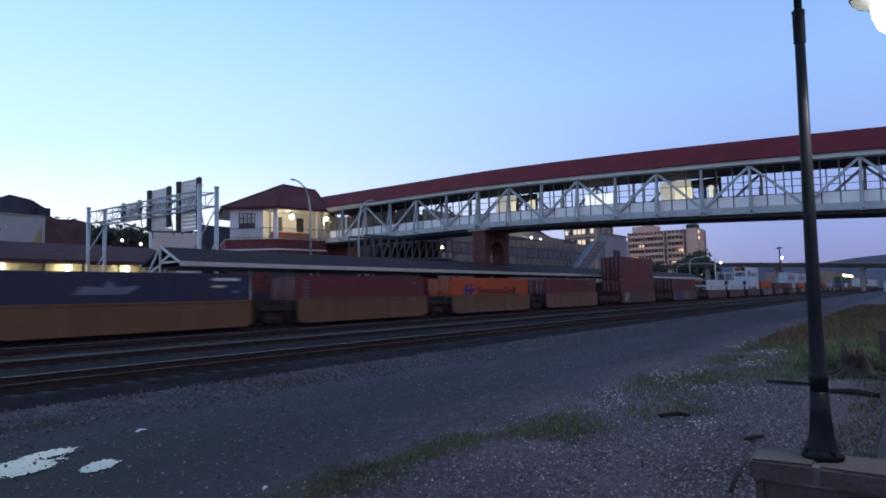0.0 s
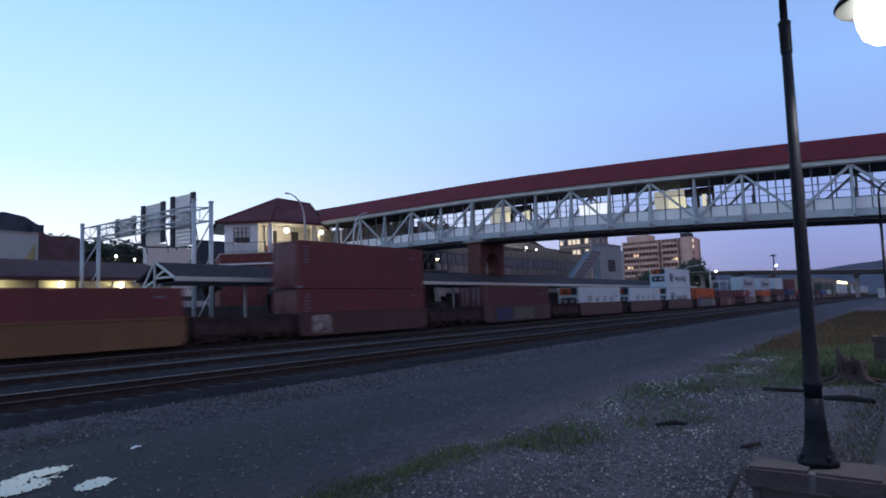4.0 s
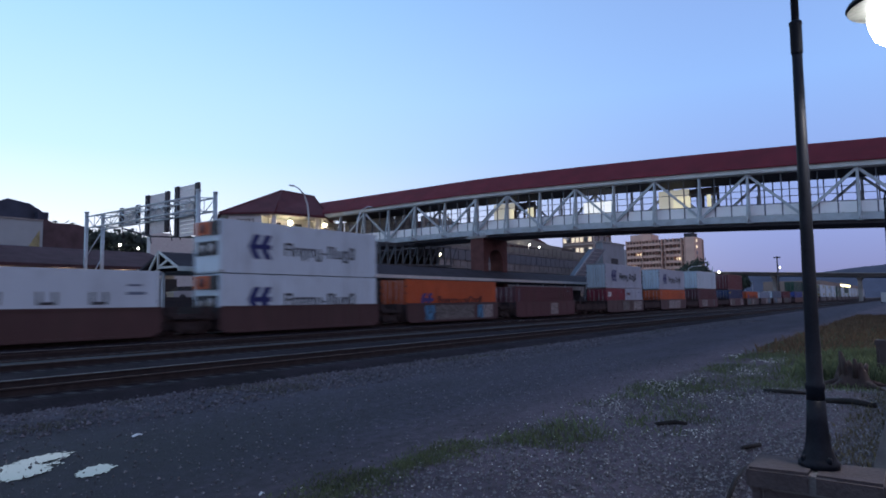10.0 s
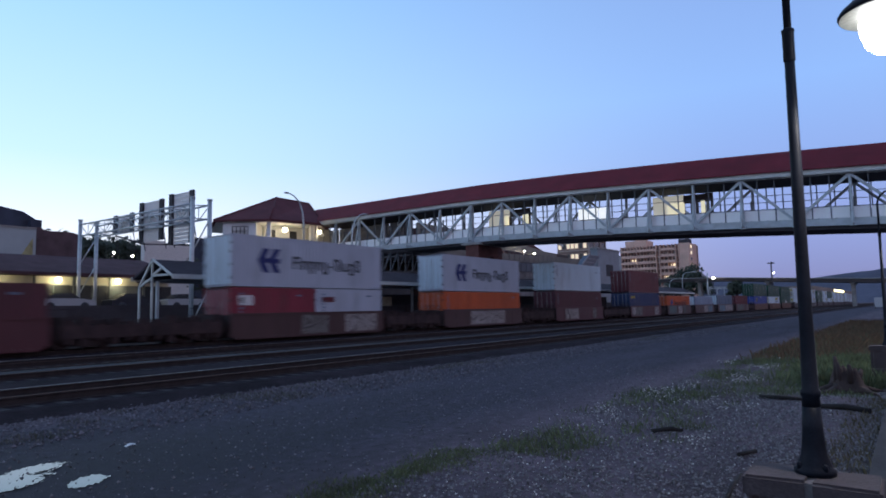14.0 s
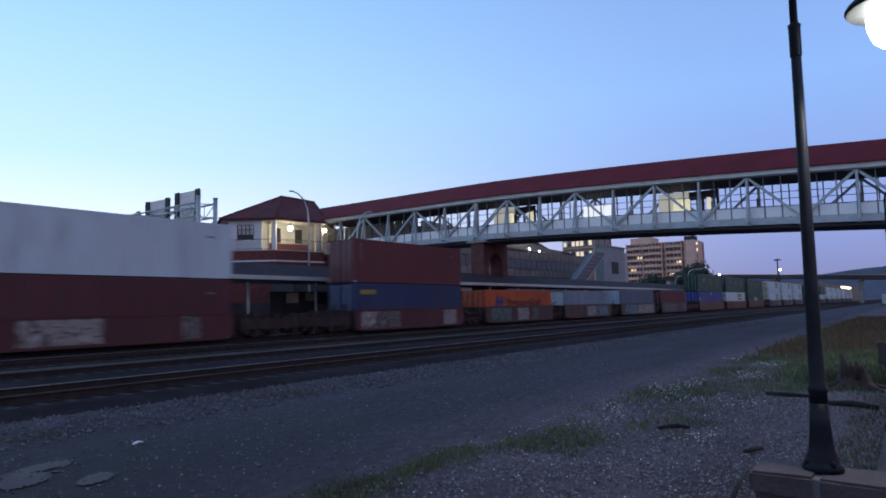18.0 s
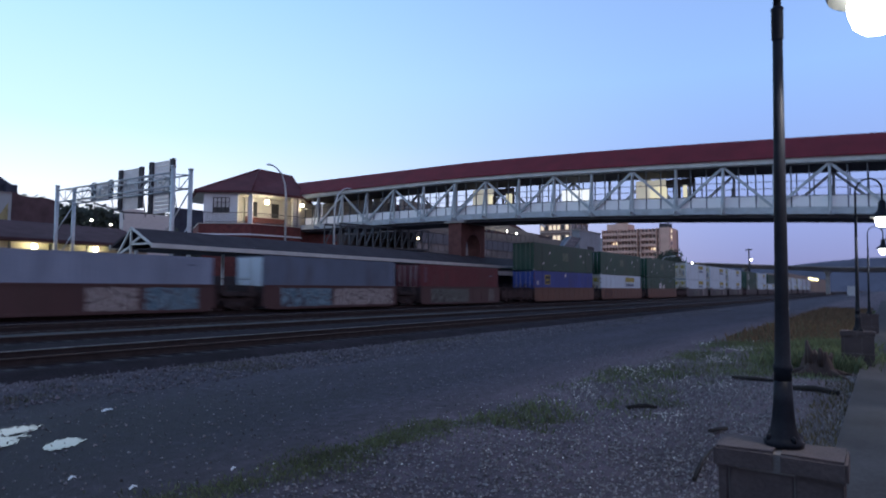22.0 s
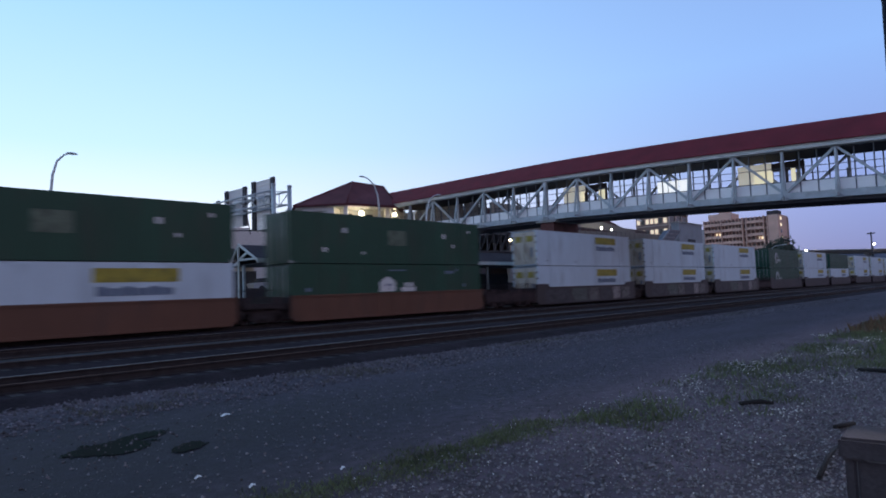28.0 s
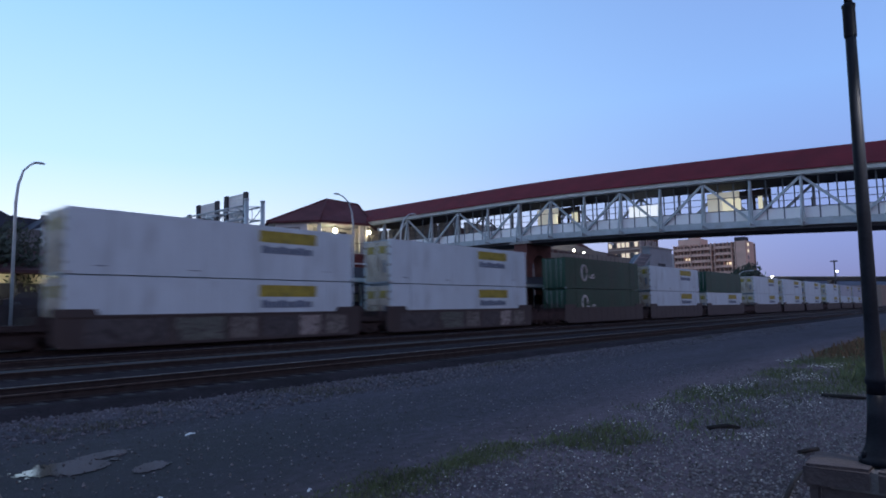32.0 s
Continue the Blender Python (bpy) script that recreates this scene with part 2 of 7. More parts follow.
# ---- ground ----
def ground_material():
    m = bpy.data.materials.new("gravel_lot")
    m.use_nodes = True
    n, l = m.node_tree.nodes, m.node_tree.links
    b = n["Principled BSDF"]
    tc = n.new("ShaderNodeTexCoord")
    big, mid = n.new("ShaderNodeTexNoise"), n.new("ShaderNodeTexNoise")
    vor = n.new("ShaderNodeTexVoronoi")
    big.inputs["Scale"].default_value, big.inputs["Detail"].default_value = 0.35, 6
    mid.inputs["Scale"].default_value, mid.inputs["Detail"].default_value = 6.0, 6
    vor.inputs["Scale"].default_value = 42.0
    for x in (big, mid, vor):
        l.new(tc.outputs["Object"], x.inputs["Vector"])
    ramp = n.new("ShaderNodeValToRGB")
    ramp.color_ramp.elements[0].color, ramp.color_ramp.elements[0].position = (0.044, 0.036, 0.041, 1), 0.3
    ramp.color_ramp.elements[1].color, ramp.color_ramp.elements[1].position = (0.115, 0.096, 0.105, 1), 0.7
    l.new(big.outputs["Fac"], ramp.inputs[0])
    mix = n.new("ShaderNodeMix")
    mix.data_type, mix.blend_type = 'RGBA', 'MULTIPLY'
    mix.inputs["Factor"].default_value = 0.6
    l.new(ramp.outputs[0], mix.inputs["A"])
    r2 = n.new("ShaderNodeValToRGB")
    r2.color_ramp.elements[0].color, r2.color_ramp.elements[0].position = (0.49, 0.385, 0.47, 1), 0.3
    r2.color_ramp.elements[1].color, r2.color_ramp.elements[1].position = (1.68, 1.38, 1.68, 1), 0.75
    l.new(mid.outputs["Fac"], r2.inputs[0])
    l.new(r2.outputs[0], mix.inputs["B"])
    sep = n.new("ShaderNodeSeparateXYZ")
    l.new(tc.outputs["Object"], sep.inputs[0])
    wob = n.new("ShaderNodeMath")
    wob.operation = 'MULTIPLY_ADD'
    wob.inputs[1].default_value = 1.6
    l.new(big.outputs["Fac"], wob.inputs[0])
    l.new(sep.outputs["Y"], wob.inputs[2])
    lane = n.new("ShaderNodeValToRGB")
    lane.color_ramp.elements[0].position, lane.color_ramp.elements[0].color = 0.28, (0, 0, 0, 1)
    lane.color_ramp.elements[1].position, lane.color_ramp.elements[1].color = 0.36, (1, 1, 1, 1)
    e = lane.color_ramp.elements.new(0.60)
    e.color = (1, 1, 1, 1)
    e = lane.color_ramp.elements.new(0.68)
    e.color = (0, 0, 0, 1)
    sc = n.new("ShaderNodeMath")
    sc.operation = 'MULTIPLY'
    sc.inputs[1].default_value = 0.05
    l.new(wob.outputs[0], sc.inputs[0])
    l.new(sc.outputs[0], lane.inputs[0])
    pav = n.new("ShaderNodeMix")
    pav.data_type = 'RGBA'
    l.new(lane.outputs[0], pav.inputs["Factor"])
    l.new(mix.outputs["Result"], pav.inputs["A"])
    tar = n.new("ShaderNodeVectorMath")
    tar.operation = 'MULTIPLY'
    tar.inputs[1].default_value = (0.0345, 0.0365, 0.0445)
    l.new(r2.outputs[0], tar.inputs[0])
    l.new(tar.outputs[0], pav.inputs["B"])
    away = n.new("ShaderNodeVectorMath")
    away.operation = 'DISTANCE'
    flat = n.new("ShaderNodeVectorMath")
    flat.operation = 'MULTIPLY'
    flat.inputs[1].default_value = (0.62, 1.0, 0.0)
    l.new(tc.outputs["Object"], flat.inputs[0])
    l.new(flat.outputs[0], away.inputs[0])
    away.inputs[1].default_value = (1.8, 7.4, 0.0)
    ragged = n.new("ShaderNodeMath")
    ragged.operation = 'MULTIPLY_ADD'
    ragged.inputs[1].default_value = 3.0
    l.new(mid.outputs["Fac"], ragged.inputs[0])
    l.new(away.outputs["Value"], ragged.inputs[2])
    damp = n.new("ShaderNodeMapRange")
    damp.inputs["From Min"].default_value, damp.inputs["From Max"].default_value = 3.0, 5.4
    damp.inputs["To Min"].default_value, damp.inputs["To Max"].default_value = 1.0, 0.0
    l.new(ragged.outputs[0], damp.inputs["Value"])
    wet = n.new("ShaderNodeVectorMath")
    wet.operation = 'SCALE'
    l.new(pav.outputs["Result"], wet.inputs[0])
    # darker and paler streaks along the worn lane
    ruts, along, streak = n.new("ShaderNodeTexNoise"), n.new("ShaderNodeMapping"), n.new("ShaderNodeMapRange")
    along.inputs["Scale"].default_value = (0.16, 0.9, 1.0)
    ruts.inputs["Scale"].default_value, ruts.inputs["Detail"].default_value = 1.0, 5
    l.new(tc.outputs["Object"], along.inputs[0])
    l.new(along.outputs[0], ruts.inputs["Vector"])
    streak.inputs["From Min"].default_value, streak.inputs["From Max"].default_value = 0.35, 0.65
    streak.inputs["To Min"].default_value, streak.inputs["To Max"].default_value = 0.74, 1.2
    l.new(ruts.outputs["Fac"], streak.inputs["Value"])
    l.new(streak.outputs[0], wet.inputs["Scale"])
    soak = n.new("ShaderNodeMix")
    soak.data_type, soak.blend_type = 'RGBA', 'MULTIPLY'
    soak.inputs["B"].default_value = (0.27, 0.225, 0.29, 1)
    l.new(damp.outputs[0], soak.inputs["Factor"])
    l.new(wet.outputs[0], soak.inputs["A"])
    l.new(soak.outputs["Result"], b.inputs["Base Color"])
    sheen = n.new("ShaderNodeMapRange")
    sheen.inputs["From Min"].default_value, sheen.inputs["From Max"].default_value = 1.0, 0.0
    sheen.inputs["To Min"].default_value, sheen.inputs["To Max"].default_value = 0.8, 0.92
    l.new(damp.outputs[0], sheen.inputs["Value"])
    l.new(sheen.outputs[0], b.inputs["Roughness"])
    b.inputs["Specular IOR Level"].default_value = 0.35
    bp = n.new("ShaderNodeBump")
    bp.inputs["Strength"].default_value, bp.inputs["Distance"].default_value = 0.5, 0.02
    l.new(vor.outputs["Distance"], bp.inputs["Height"])
    l.new(bp.outputs[0], b.inputs["Normal"])
    return m


GRAVEL = ground_material()
bm = B()
xs = [-3000, -400, -60, -20, -8] + [-4 + i * 0.8 for i in range(60)] + [50, 70, 110, 200, 400, 900, 3000]
ys = [-3000, -400, -60, -15, -6] + [-3 + i * 0.8 for i in range(21)] + [14.4, 16, 22, 34, 60, 120, 400, 1000, 3000]
grid = [[bm.verts.new((x, y, 0.03 * min(1.0, max(0.0, math.hypot(x - 3.1, y - 8) - 1.6)) * (noise.noise(Vector((x * 0.5, y * 0.5, 0))) + 0.4 * noise.noise(Vector((x * 1.7, y * 1.7, 3)))) if -4 < x < 43 and -3 < y < 13 else 0.0)) for y in ys] for x in xs]
for i in range(len(xs) - 1):
    for j in range(len(ys) - 1):
        bm.faces.new((grid[i][j], grid[i + 1][j], grid[i + 1][j + 1], grid[i][j + 1])).smooth = True
tagged(part("ground", bm, GRAVEL), "dark grey gravel railway lot, patchy and worn", "ground", kind="structure")

# tracks: four pairs of rails on low ballast, the train on the farthest
RAIL_Z = 0.30
RAILRUST = mat("rail_rust", (0.036, 0.03, 0.031), 0.85, 0.0, 0.25, 4.0, 40.0, 0.1, spec=0.15)
TRACKS = (14.4, 20.0, 24.4, 30.97)
BALLAST = mat("dark_ballast", (0.025, 0.0195, 0.0235), 0.97, 0.0, 0.35, 1.2, 14.0, 0.8, spec=0.05, stain=((0.012, 0.01, 0.011), 0.6, 0.35))
bm = B()
prism(bm, [(12.3, 0.0), (12.9, 0.128), (33.0, 0.134), (33.2, 0.0)], 'x', -430, 950)
tagged(part("ballast_bed", bm, BALLAST), "dark oily ballast bed under the tracks", "ballast", kind="structure")


def rail_profile(yc):
    z = RAIL_Z
    return [(yc - .075, z - .17), (yc + .075, z - .17), (yc + .075, z - .155), (yc + .012, z - .14), (yc + .012, z - .045),
            (yc + .037, z - .03), (yc + .037, z), (yc - .037, z), (yc - .037, z - .03), (yc - .012, z - .045), (yc - .012, z - .14), (yc - .075, z - .155)]


for yc in TRACKS:
    tr = thing("railway_track", (0, yc, 0), "steel rails on dark timber sleepers in ballast", "track", "parallel tracks", "structure")
    for s in (-1, 1):
        bm = B()
        prism(bm, rail_profile(s * 0.755), 'x', -430, 950)
        rl = part("rail", bm, RAILRUST, tr)
        bm = B()
        box(bm, -430, 950, s * 0.755 - 0.03, s * 0.755 + 0.03, RAIL_Z - 0.001, RAIL_Z + 0.004)
        part("running_surface", bm, RUST if s < 0 or yc == 20.0 else RAILM, rl, "worn rail top")
    if yc < 15:
        tm = mesh("tie", lambda bm: box(bm, -0.11, 0.11, -1.3, 1.3, 0.02, 0.135))
        for k in range(110):
            shared("sleeper", tm, TIE, tr, (-4 + k * 0.52, 0, 0))
    bm = B()
    for k in range(420 if yc < 15 else 300):
        x = (-4 + 110 * 0.52 if yc < 15 else -20) + k * 0.52
        box(bm, x - .11, x + .11, -1.3, 1.3, 0.02, 0.135)
    tagged(part("sleepers", bm, TIE, tr), kind="stuff")

# pale dust and spilled fines lie between the rails of the second track
bm = B()
rows = []
for k in range(260):
    x = -20 + k * 0.9
    w0, w1 = (0.12 * noise.noise(Vector((x * 0.4, q, 0))) for q in (1, 4))
    rows.append([bm.verts.new((x, 19.34 + w0, 0.15)), bm.verts.new((x, 19.42 + w0, 0.28)), bm.verts.new((x, 20.55 + w1, 0.28)), bm.verts.new((x, 20.62 + w1, 0.15))])
for a, b in zip(rows, rows[1:]):
    for k in range(3):
        bm.faces.new((a[k], a[k + 1], b[k + 1], b[k]))
tagged(part("dusty_ballast", bm, mat("dusty_fines", (0.054, 0.052, 0.053), 0.95, 0.0, 0.25, 0.8, 16.0, 0.5, spec=0.1, stain=((0.04, 0.038, 0.039), 0.5, 0.5))), "pale dusty fines between the rails", "ballast", kind="structure")

# platform behind the train
bm = B()
box(bm, -60, 160, 33.3, 43.5, 0, 0.5)
tagged(part("platform", bm, CONC), "concrete station platform beside the far track", "platform", kind="structure")


# ---- footbridge ----
def drop(y):
    """How far the deck sags below its level part, over the tracks."""
    return 1.55 * max(0.0, (40 - y) / 40) ** 1.5 if y < 40 else 0.0


BX0, BX1 = 56.7, 61.3
POST_Y = [57.4, 53.4, 49.5, 45.5, 41.3, 37.2] + [37.2 - 3.78 * k for k in range(1, 15)]
YS = [60.6] + [60 - 2 * k for k in range(39)]
footbridge = thing("footbridge", (BX0, 37.2, 0), "covered pale steel truss footbridge with red metal roof over the tracks", "footbridge")
inv = Matrix.Translation((-BX0, -37.2, 0))


def run(bm, x0, x1, za, zb, ys=None):
    """One continuous bar along the bridge between x0 and x1, from za to zb above datum."""
    rings = []
    for y in ys or YS:
        d = drop(y)
        rings.append([bm.verts.new(q) for q in ((x0, y, za - d), (x1, y, za - d), (x1, y, zb - d), (x0, y, zb - d))])
    for a, b in zip(rings, rings[1:]):
        for k in range(4):
            bm.faces.new((a[k], a[(k + 1) % 4], b[(k + 1) % 4], b[k]))
    bm.faces.new(rings[0][::-1])
    bm.faces.new(rings[-1])


def bpart(name, bm, material, label="", parent=None):
    bm.transform(inv)
    return part(name, bm, material, parent or footbridge, label)


for bx, sgn in ((BX0, -1), (BX1, 1)):
    for name, z, w, h in (("bottom_chord", 9.1, 0.22, 0.54), ("top_chord", 12.83, 0.22, 0.2)):
        bm = B()
        run(bm, bx - w / 2, bx + w / 2, z - h / 2, z + h / 2)
        bpart(name, bm, STEEL)
    bm = B()
    run(bm, bx + sgn * 0.35 - 0.06, bx + sgn * 0.35 + 0.06, 12.8, 13.24)
    bpart("fascia", bm, FASCIA, "pale eaves fascia")
    for i, y in enumerate(POST_Y):
        bm = B()
        w = 0.34 if i == 5 else 0.2
        zt = 13.2 if i == 5 else 12.85
        beam(bm, (bx + sgn * 0.05, y, 8.9 - drop(y)), (bx + sgn * 0.05, y, zt - drop(y)), w, w, (0, 1, 0))
        box(bm, bx + sgn * 0.05 - 0.2, bx + sgn * 0.05 + 0.2, y - 0.22, y + 0.22, 8.78 - drop(y), 9.02 - drop(y))
        bpart("post", bm, STEEL)
        if sgn < 0:
            bm = B()
            beam(bm, (bx - 0.85, y, 9.05 - drop(y)), (bx - 0.1, y, 12.7 - drop(y)), 0.13, 0.13, (0, 1, 0))
            beam(bm, (bx - 0.95, y, 8.98 - drop(y)), (bx + 0.1, y, 8.98 - drop(y)), 0.14, 0.2)
            bpart("outrigger", bm, STEEL)
    for i in range(len(POST_Y) - 1):
        a, b = POST_Y[i], POST_Y[i + 1]
        lo, hi = (a, b) if i % 2 == 1 else (b, a)
        if i < 5:
            lo, hi = (b, a) if i % 2 == 1 else (a, b)
        bm = B()
        beam(bm, (bx, lo, 9.3 - drop(lo)), (bx, hi, 12.75 - drop(hi)), 0.18, 0.2)
        bpart("diagonal", bm, STEEL)
# deck, then ceiling and underside in a dark colour that carries their shade
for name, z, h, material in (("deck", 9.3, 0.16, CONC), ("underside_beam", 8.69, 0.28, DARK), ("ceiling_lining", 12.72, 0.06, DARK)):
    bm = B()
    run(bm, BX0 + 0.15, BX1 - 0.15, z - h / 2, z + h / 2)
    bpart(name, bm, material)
# red roof, in strips with standing seams
for side in (-1, 1):
    xe, xr = (BX0 - 0.55, (BX0 + BX1) / 2) if side < 0 else (BX1 + 0.55, (BX0 + BX1) / 2)
    bm = B()
    rows = []
    for y in [66.4, 63.0, *YS]:
        d = drop(y)
        rows.append([bm.verts.new(q) for q in ((xe, y, 13.24 - d), (xr, y, 15.33 - d), (xr, y, 15.25 - d), (xe, y, 13.16 - d))])
    for r0, r1 in zip(rows, rows[1:]):
        for k in range(4):
            bm.faces.new((r0[k], r0[(k + 1) % 4], r1[(k + 1) % 4], r1[k]))
    bm.faces.new(rows[0][::-1])
    bm.faces.new(rows[-1])
    bpart("roof_slope", bm, ROOF_RED)
    bm = B()
    for k in range(150):
        y = 60 - k * 0.5
        beam(bm, (xe, y, 13.25 - drop(y)), (xr, y, 15.34 - drop(y)), 0.02, 0.01)
    tagged(bpart("standing_seams", bm, ROOF_RED), kind="stuff")
# railing panels and glazing on both sides
PANEL = mat("frosted_panel", (0.88, 0.88, 0.88), 0.4, 0.0, 0.04, 1.0, 20.0, 0.0)
MULL = mat("grey_mullion", (0.09, 0.1, 0.12), 0.5, 0.0, 0.1, 3.0, 30.0, 0.0)
for bx, sgn in ((BX0 + 0.25, -1), (BX1 - 0.25, 1)):
    ys = [60 - 1.26 * k for k in range(61)]
    for a, b in zip(ys, ys[1:]):
        bm = B()
        beam(bm, (bx, a - 0.05, 9.86 - drop(a)), (bx, b + 0.05, 9.86 - drop(b)), 0.04, 0.82)
        bpart("railing_panel", bm, PANEL)
    for k, y in enumerate(ys):
        bm = B()
        beam(bm, (bx, y, 9.4 - drop(y)), (bx, y, 12.7 - drop(y) if k % 3 else 11.6 - drop(y)), 0.09, 0.09, (0, 1, 0))
        bpart("mullion", bm, MULL)
    for z, h in ((10.32, 0.07), (11.45, 0.05)):
        bm = B()
        run(bm, bx - 0.035, bx + 0.035, z - h / 2, z + h / 2)
        bpart("handrail", bm, MULL)
# grey screens close the far side where the deck nears the tower
for k in range(14):
    y = 66.3 - 1.26 * k
    bm = B()
    box(bm, BX1 - 0.2, BX1 - 0.16, y - 1.2, y - 0.06, 10.36, 12.68)
    bpart("screen_panel", bm, mat("grey_screen", (0.2, 0.2, 0.22), 0.6, 0.0, 0.12, 0.8, 12.0, 0.0))
# lit shelters on the far side of the deck: pale wall, dark lintel, warm panes
for y0, y1, panes in ((32.4, 37.6, ((35.1, 35.5), (32.6, 33.3))), (13.9, 19.3, ((17.1, 17.9), (16.4, 16.9), (14.6, 14.95)))):
    d = drop((y0 + y1) / 2)
    x = BX1 - 0.5
    bm = B()
    box(bm, x, x + 0.1, y0 + (y1 - y0) * 0.48, y1, 10.2 - d, 12.6 - d)
    # the wall itself emits weakly, in place of lamps inside the shelter
    bpart("shelter_wall", bm, glow("shelter_wall_glow", (1.0, 0.96, 0.82), 0.065), "pale shelter wall with a faint glow standing in for indoor light")
    bm = B()
    box(bm, x - 0.05, x + 0.1, y0, y0 + (y1 - y0) * 0.48, 11.75 - d, 12.5 - d)
    for y in (y0, y0 + (y1 - y0) * 0.24, y0 + (y1 - y0) * 0.46):
        box(bm, x - 0.05, x + 0.1, y, y + 0.22, 10.2 - d, 11.75 - d)
    bpart("shelter_frame", bm, mat("brown_joinery", (0.07, 0.05, 0.045), 0.7, 0.0, 0.15), "dark brown shelter frame")
    for a, b in panes:
        bm = B()
        box(bm, x - 0.08, x - 0.055, a, b, 10.75 - d, 11.85 - d)
        bpart("lit_window", bm, glow("lit_blind", (1.0, 0.93, 0.66), 0.14))

# frosted panes between the two shelters; emission stands in for sky light through them
for k in range(3):
    y = 27.0 - 1.1 * k
    bm = B()
    box(bm, BX1 - 0.32, BX1 - 0.28, y - 1.02, y, 10.3 - drop(y), 11.95 - drop(y))
    bpart("frosted_pane", bm, glow("sky_glow_pane", (0.9, 0.95, 1.0), 0.2), "frosted pane with a glow standing in for the sky behind")

# brick pier under the bridge
pier = thing("bridge_pier", (59, 37.2, 0), "red brick bridge pier with an arched opening", "pier")
bm = B()
for x0, x1 in ((-2.4, -1.5), (1.5, 2.4)):
    box(bm, x0, x1, -0.8, 0.8, 0, 8.5)
arch = [(-1.5, 8.5), (-1.5, 5.9)] + [(-1.5 * math.cos(a * math.pi / 10), 5.9 + 1.5 * math.sin(a * math.pi / 10)) for a in range(1, 10)] + [(1.5, 5.9), (1.5, 8.5)]
prism(bm, arch, 'y', -0.8, 0.8)
part("brickwork", bm, mat("sooty_brick", (0.12, 0.05, 0.046), 0.9, 0.0, 0.25, 1.5, 25.0, 0.3), pier)
bm = B()
box(bm, -2.6, 2.6, -1.25, 1.25, 8.5, 8.72)
part("stone_cap", bm, CONC, pier)
for y in (-0.7, 0.7):
    bm = B()
    box(bm, -2.5, -1.9, y - 0.25, y + 0.25, 8.72, 9.0)
    part("bearing", bm, STEEL, pier)

# ---- stair tower at the far end ----
LATTICE_GREY = mat("grey_railing", (0.12, 0.12, 0.13), 0.6, 0.0, 0.1, 3.0, 30.0, 0.0)
tower = thing("station_tower", (49.9, 61.6, 0), "many-sided cream station tower with brick base and red hipped roof", "building")
# corners of the plan, going round from the one nearest the tracks
PLAN = [Vector(p) for p in ((49.9, 61.6), (56.5, 60.34), (61.2, 64.2), (61.6, 70.2), (57.4, 74.4), (51.0, 74.6), (46.28, 66.64))]
LEFT_WALL, FRONT_WALL = (PLAN[0], PLAN[6]), (PLAN[0], PLAN[1])
MID = sum(PLAN, Vector((0, 0))) / len(PLAN)


def tbox(bm, wall, u0, u1, d0, d1, z0, z1):
    """A block on one wall of the tower: u along it from its first corner, d outwards from its face."""
    a, b = wall
    t = (b - a).normalized()
    n = Vector((t.y, -t.x))
    if n.dot(MID - a) > 0:
        n = -n
    v = [bm.verts.new((*(a + t * u + n * d - PLAN[0]), z)) for u in (u0, u1) for d in (d0, d1) for z in (z0, z1)]
    for f in ((0, 1, 3, 2), (4, 6, 7, 5), (0, 4, 5, 1), (2, 3, 7, 6), (0, 2, 6, 4), (1, 5, 7, 3)):
        bm.faces.new([v[i] for i in f])


def tslab(bm, out, z0, z1, tip=None):
    """The plan as a slab, pushed out all round; with tip, a hipped roof that rises to that ridge instead of a flat top."""
    ring = [p + (p - MID).normalized() * out - PLAN[0] for p in PLAN]
    lo, hi = [bm.verts.new((*p, z0)) for p in ring], [bm.verts.new((*p, z1)) for p in ring]
    n = len(ring)
    for i in range(n):
        bm.faces.new((lo[i], lo[(i + 1) % n], hi[(i + 1) % n], hi[i]))
    bm.faces.new(lo[::-1])
    if tip is None:
        bm.faces.new(hi)
        return
    p, q = (bm.verts.new(Vector(v) - Vector((*PLAN[0], 0))) for v in tip)
    for i in range(n):
        j = (i + 1) % n
        a, b = (q if k in (1, 2, 3) else p for k in (i, j))
        bm.faces.new((hi[i], hi[j], b, a) if a is not b else (hi[i], hi[j], a))


for name, out, z0, z1, m in (("brick_base", 0.0, 0, 9.05, BRICK), ("string_course", 0.12, 7.72, 7.9, WHITE), ("floor_slab", 0.06, 9.05, 9.15, CREAM), ("soffit", 0.35, 12.6, 12.7, CREAM)):
    bm = B()
    tslab(bm, out, z0, z1)
    part(name, bm, m, tower)
bm = B()
box(bm, 5.6, 13.6, -0.9, 5.5, 0, 8.6)
part("brick_abutment", bm, BRICK, tower)
bm = B()
box(bm, 6.62, 12.5, 1.2, 1.4, 8.6, 12.68)
part("link_wall", bm, CREAM, tower)
RIDGE = ((53.66, 65.0, 16.46), (58.7, 64.6, 16.3))
bm = B()
tslab(bm, 0.75, 12.7, 12.92, RIDGE)
part("hipped_roof", bm, ROOF_BROWN, tower)
for k, tip in ((6, 0), (0, 0), (1, 1)):
    e = PLAN[k] + (PLAN[k] - MID).normalized() * 0.75
    bm = B()
    tube(bm, [Vector((*e, 12.95)) - Vector((*PLAN[0], 0)), Vector(RIDGE[tip]) + Vector((0, 0, 0.04)) - Vector((*PLAN[0], 0))], 0.09, 6)
    part("ridge_cap", bm, ROOF_BROWN, tower)
bm = B()
tube(bm, [Vector(q) - Vector((*PLAN[0], 0)) for q in RIDGE], 0.1, 6)
part("ridge_cap", bm, ROOF_BROWN, tower)
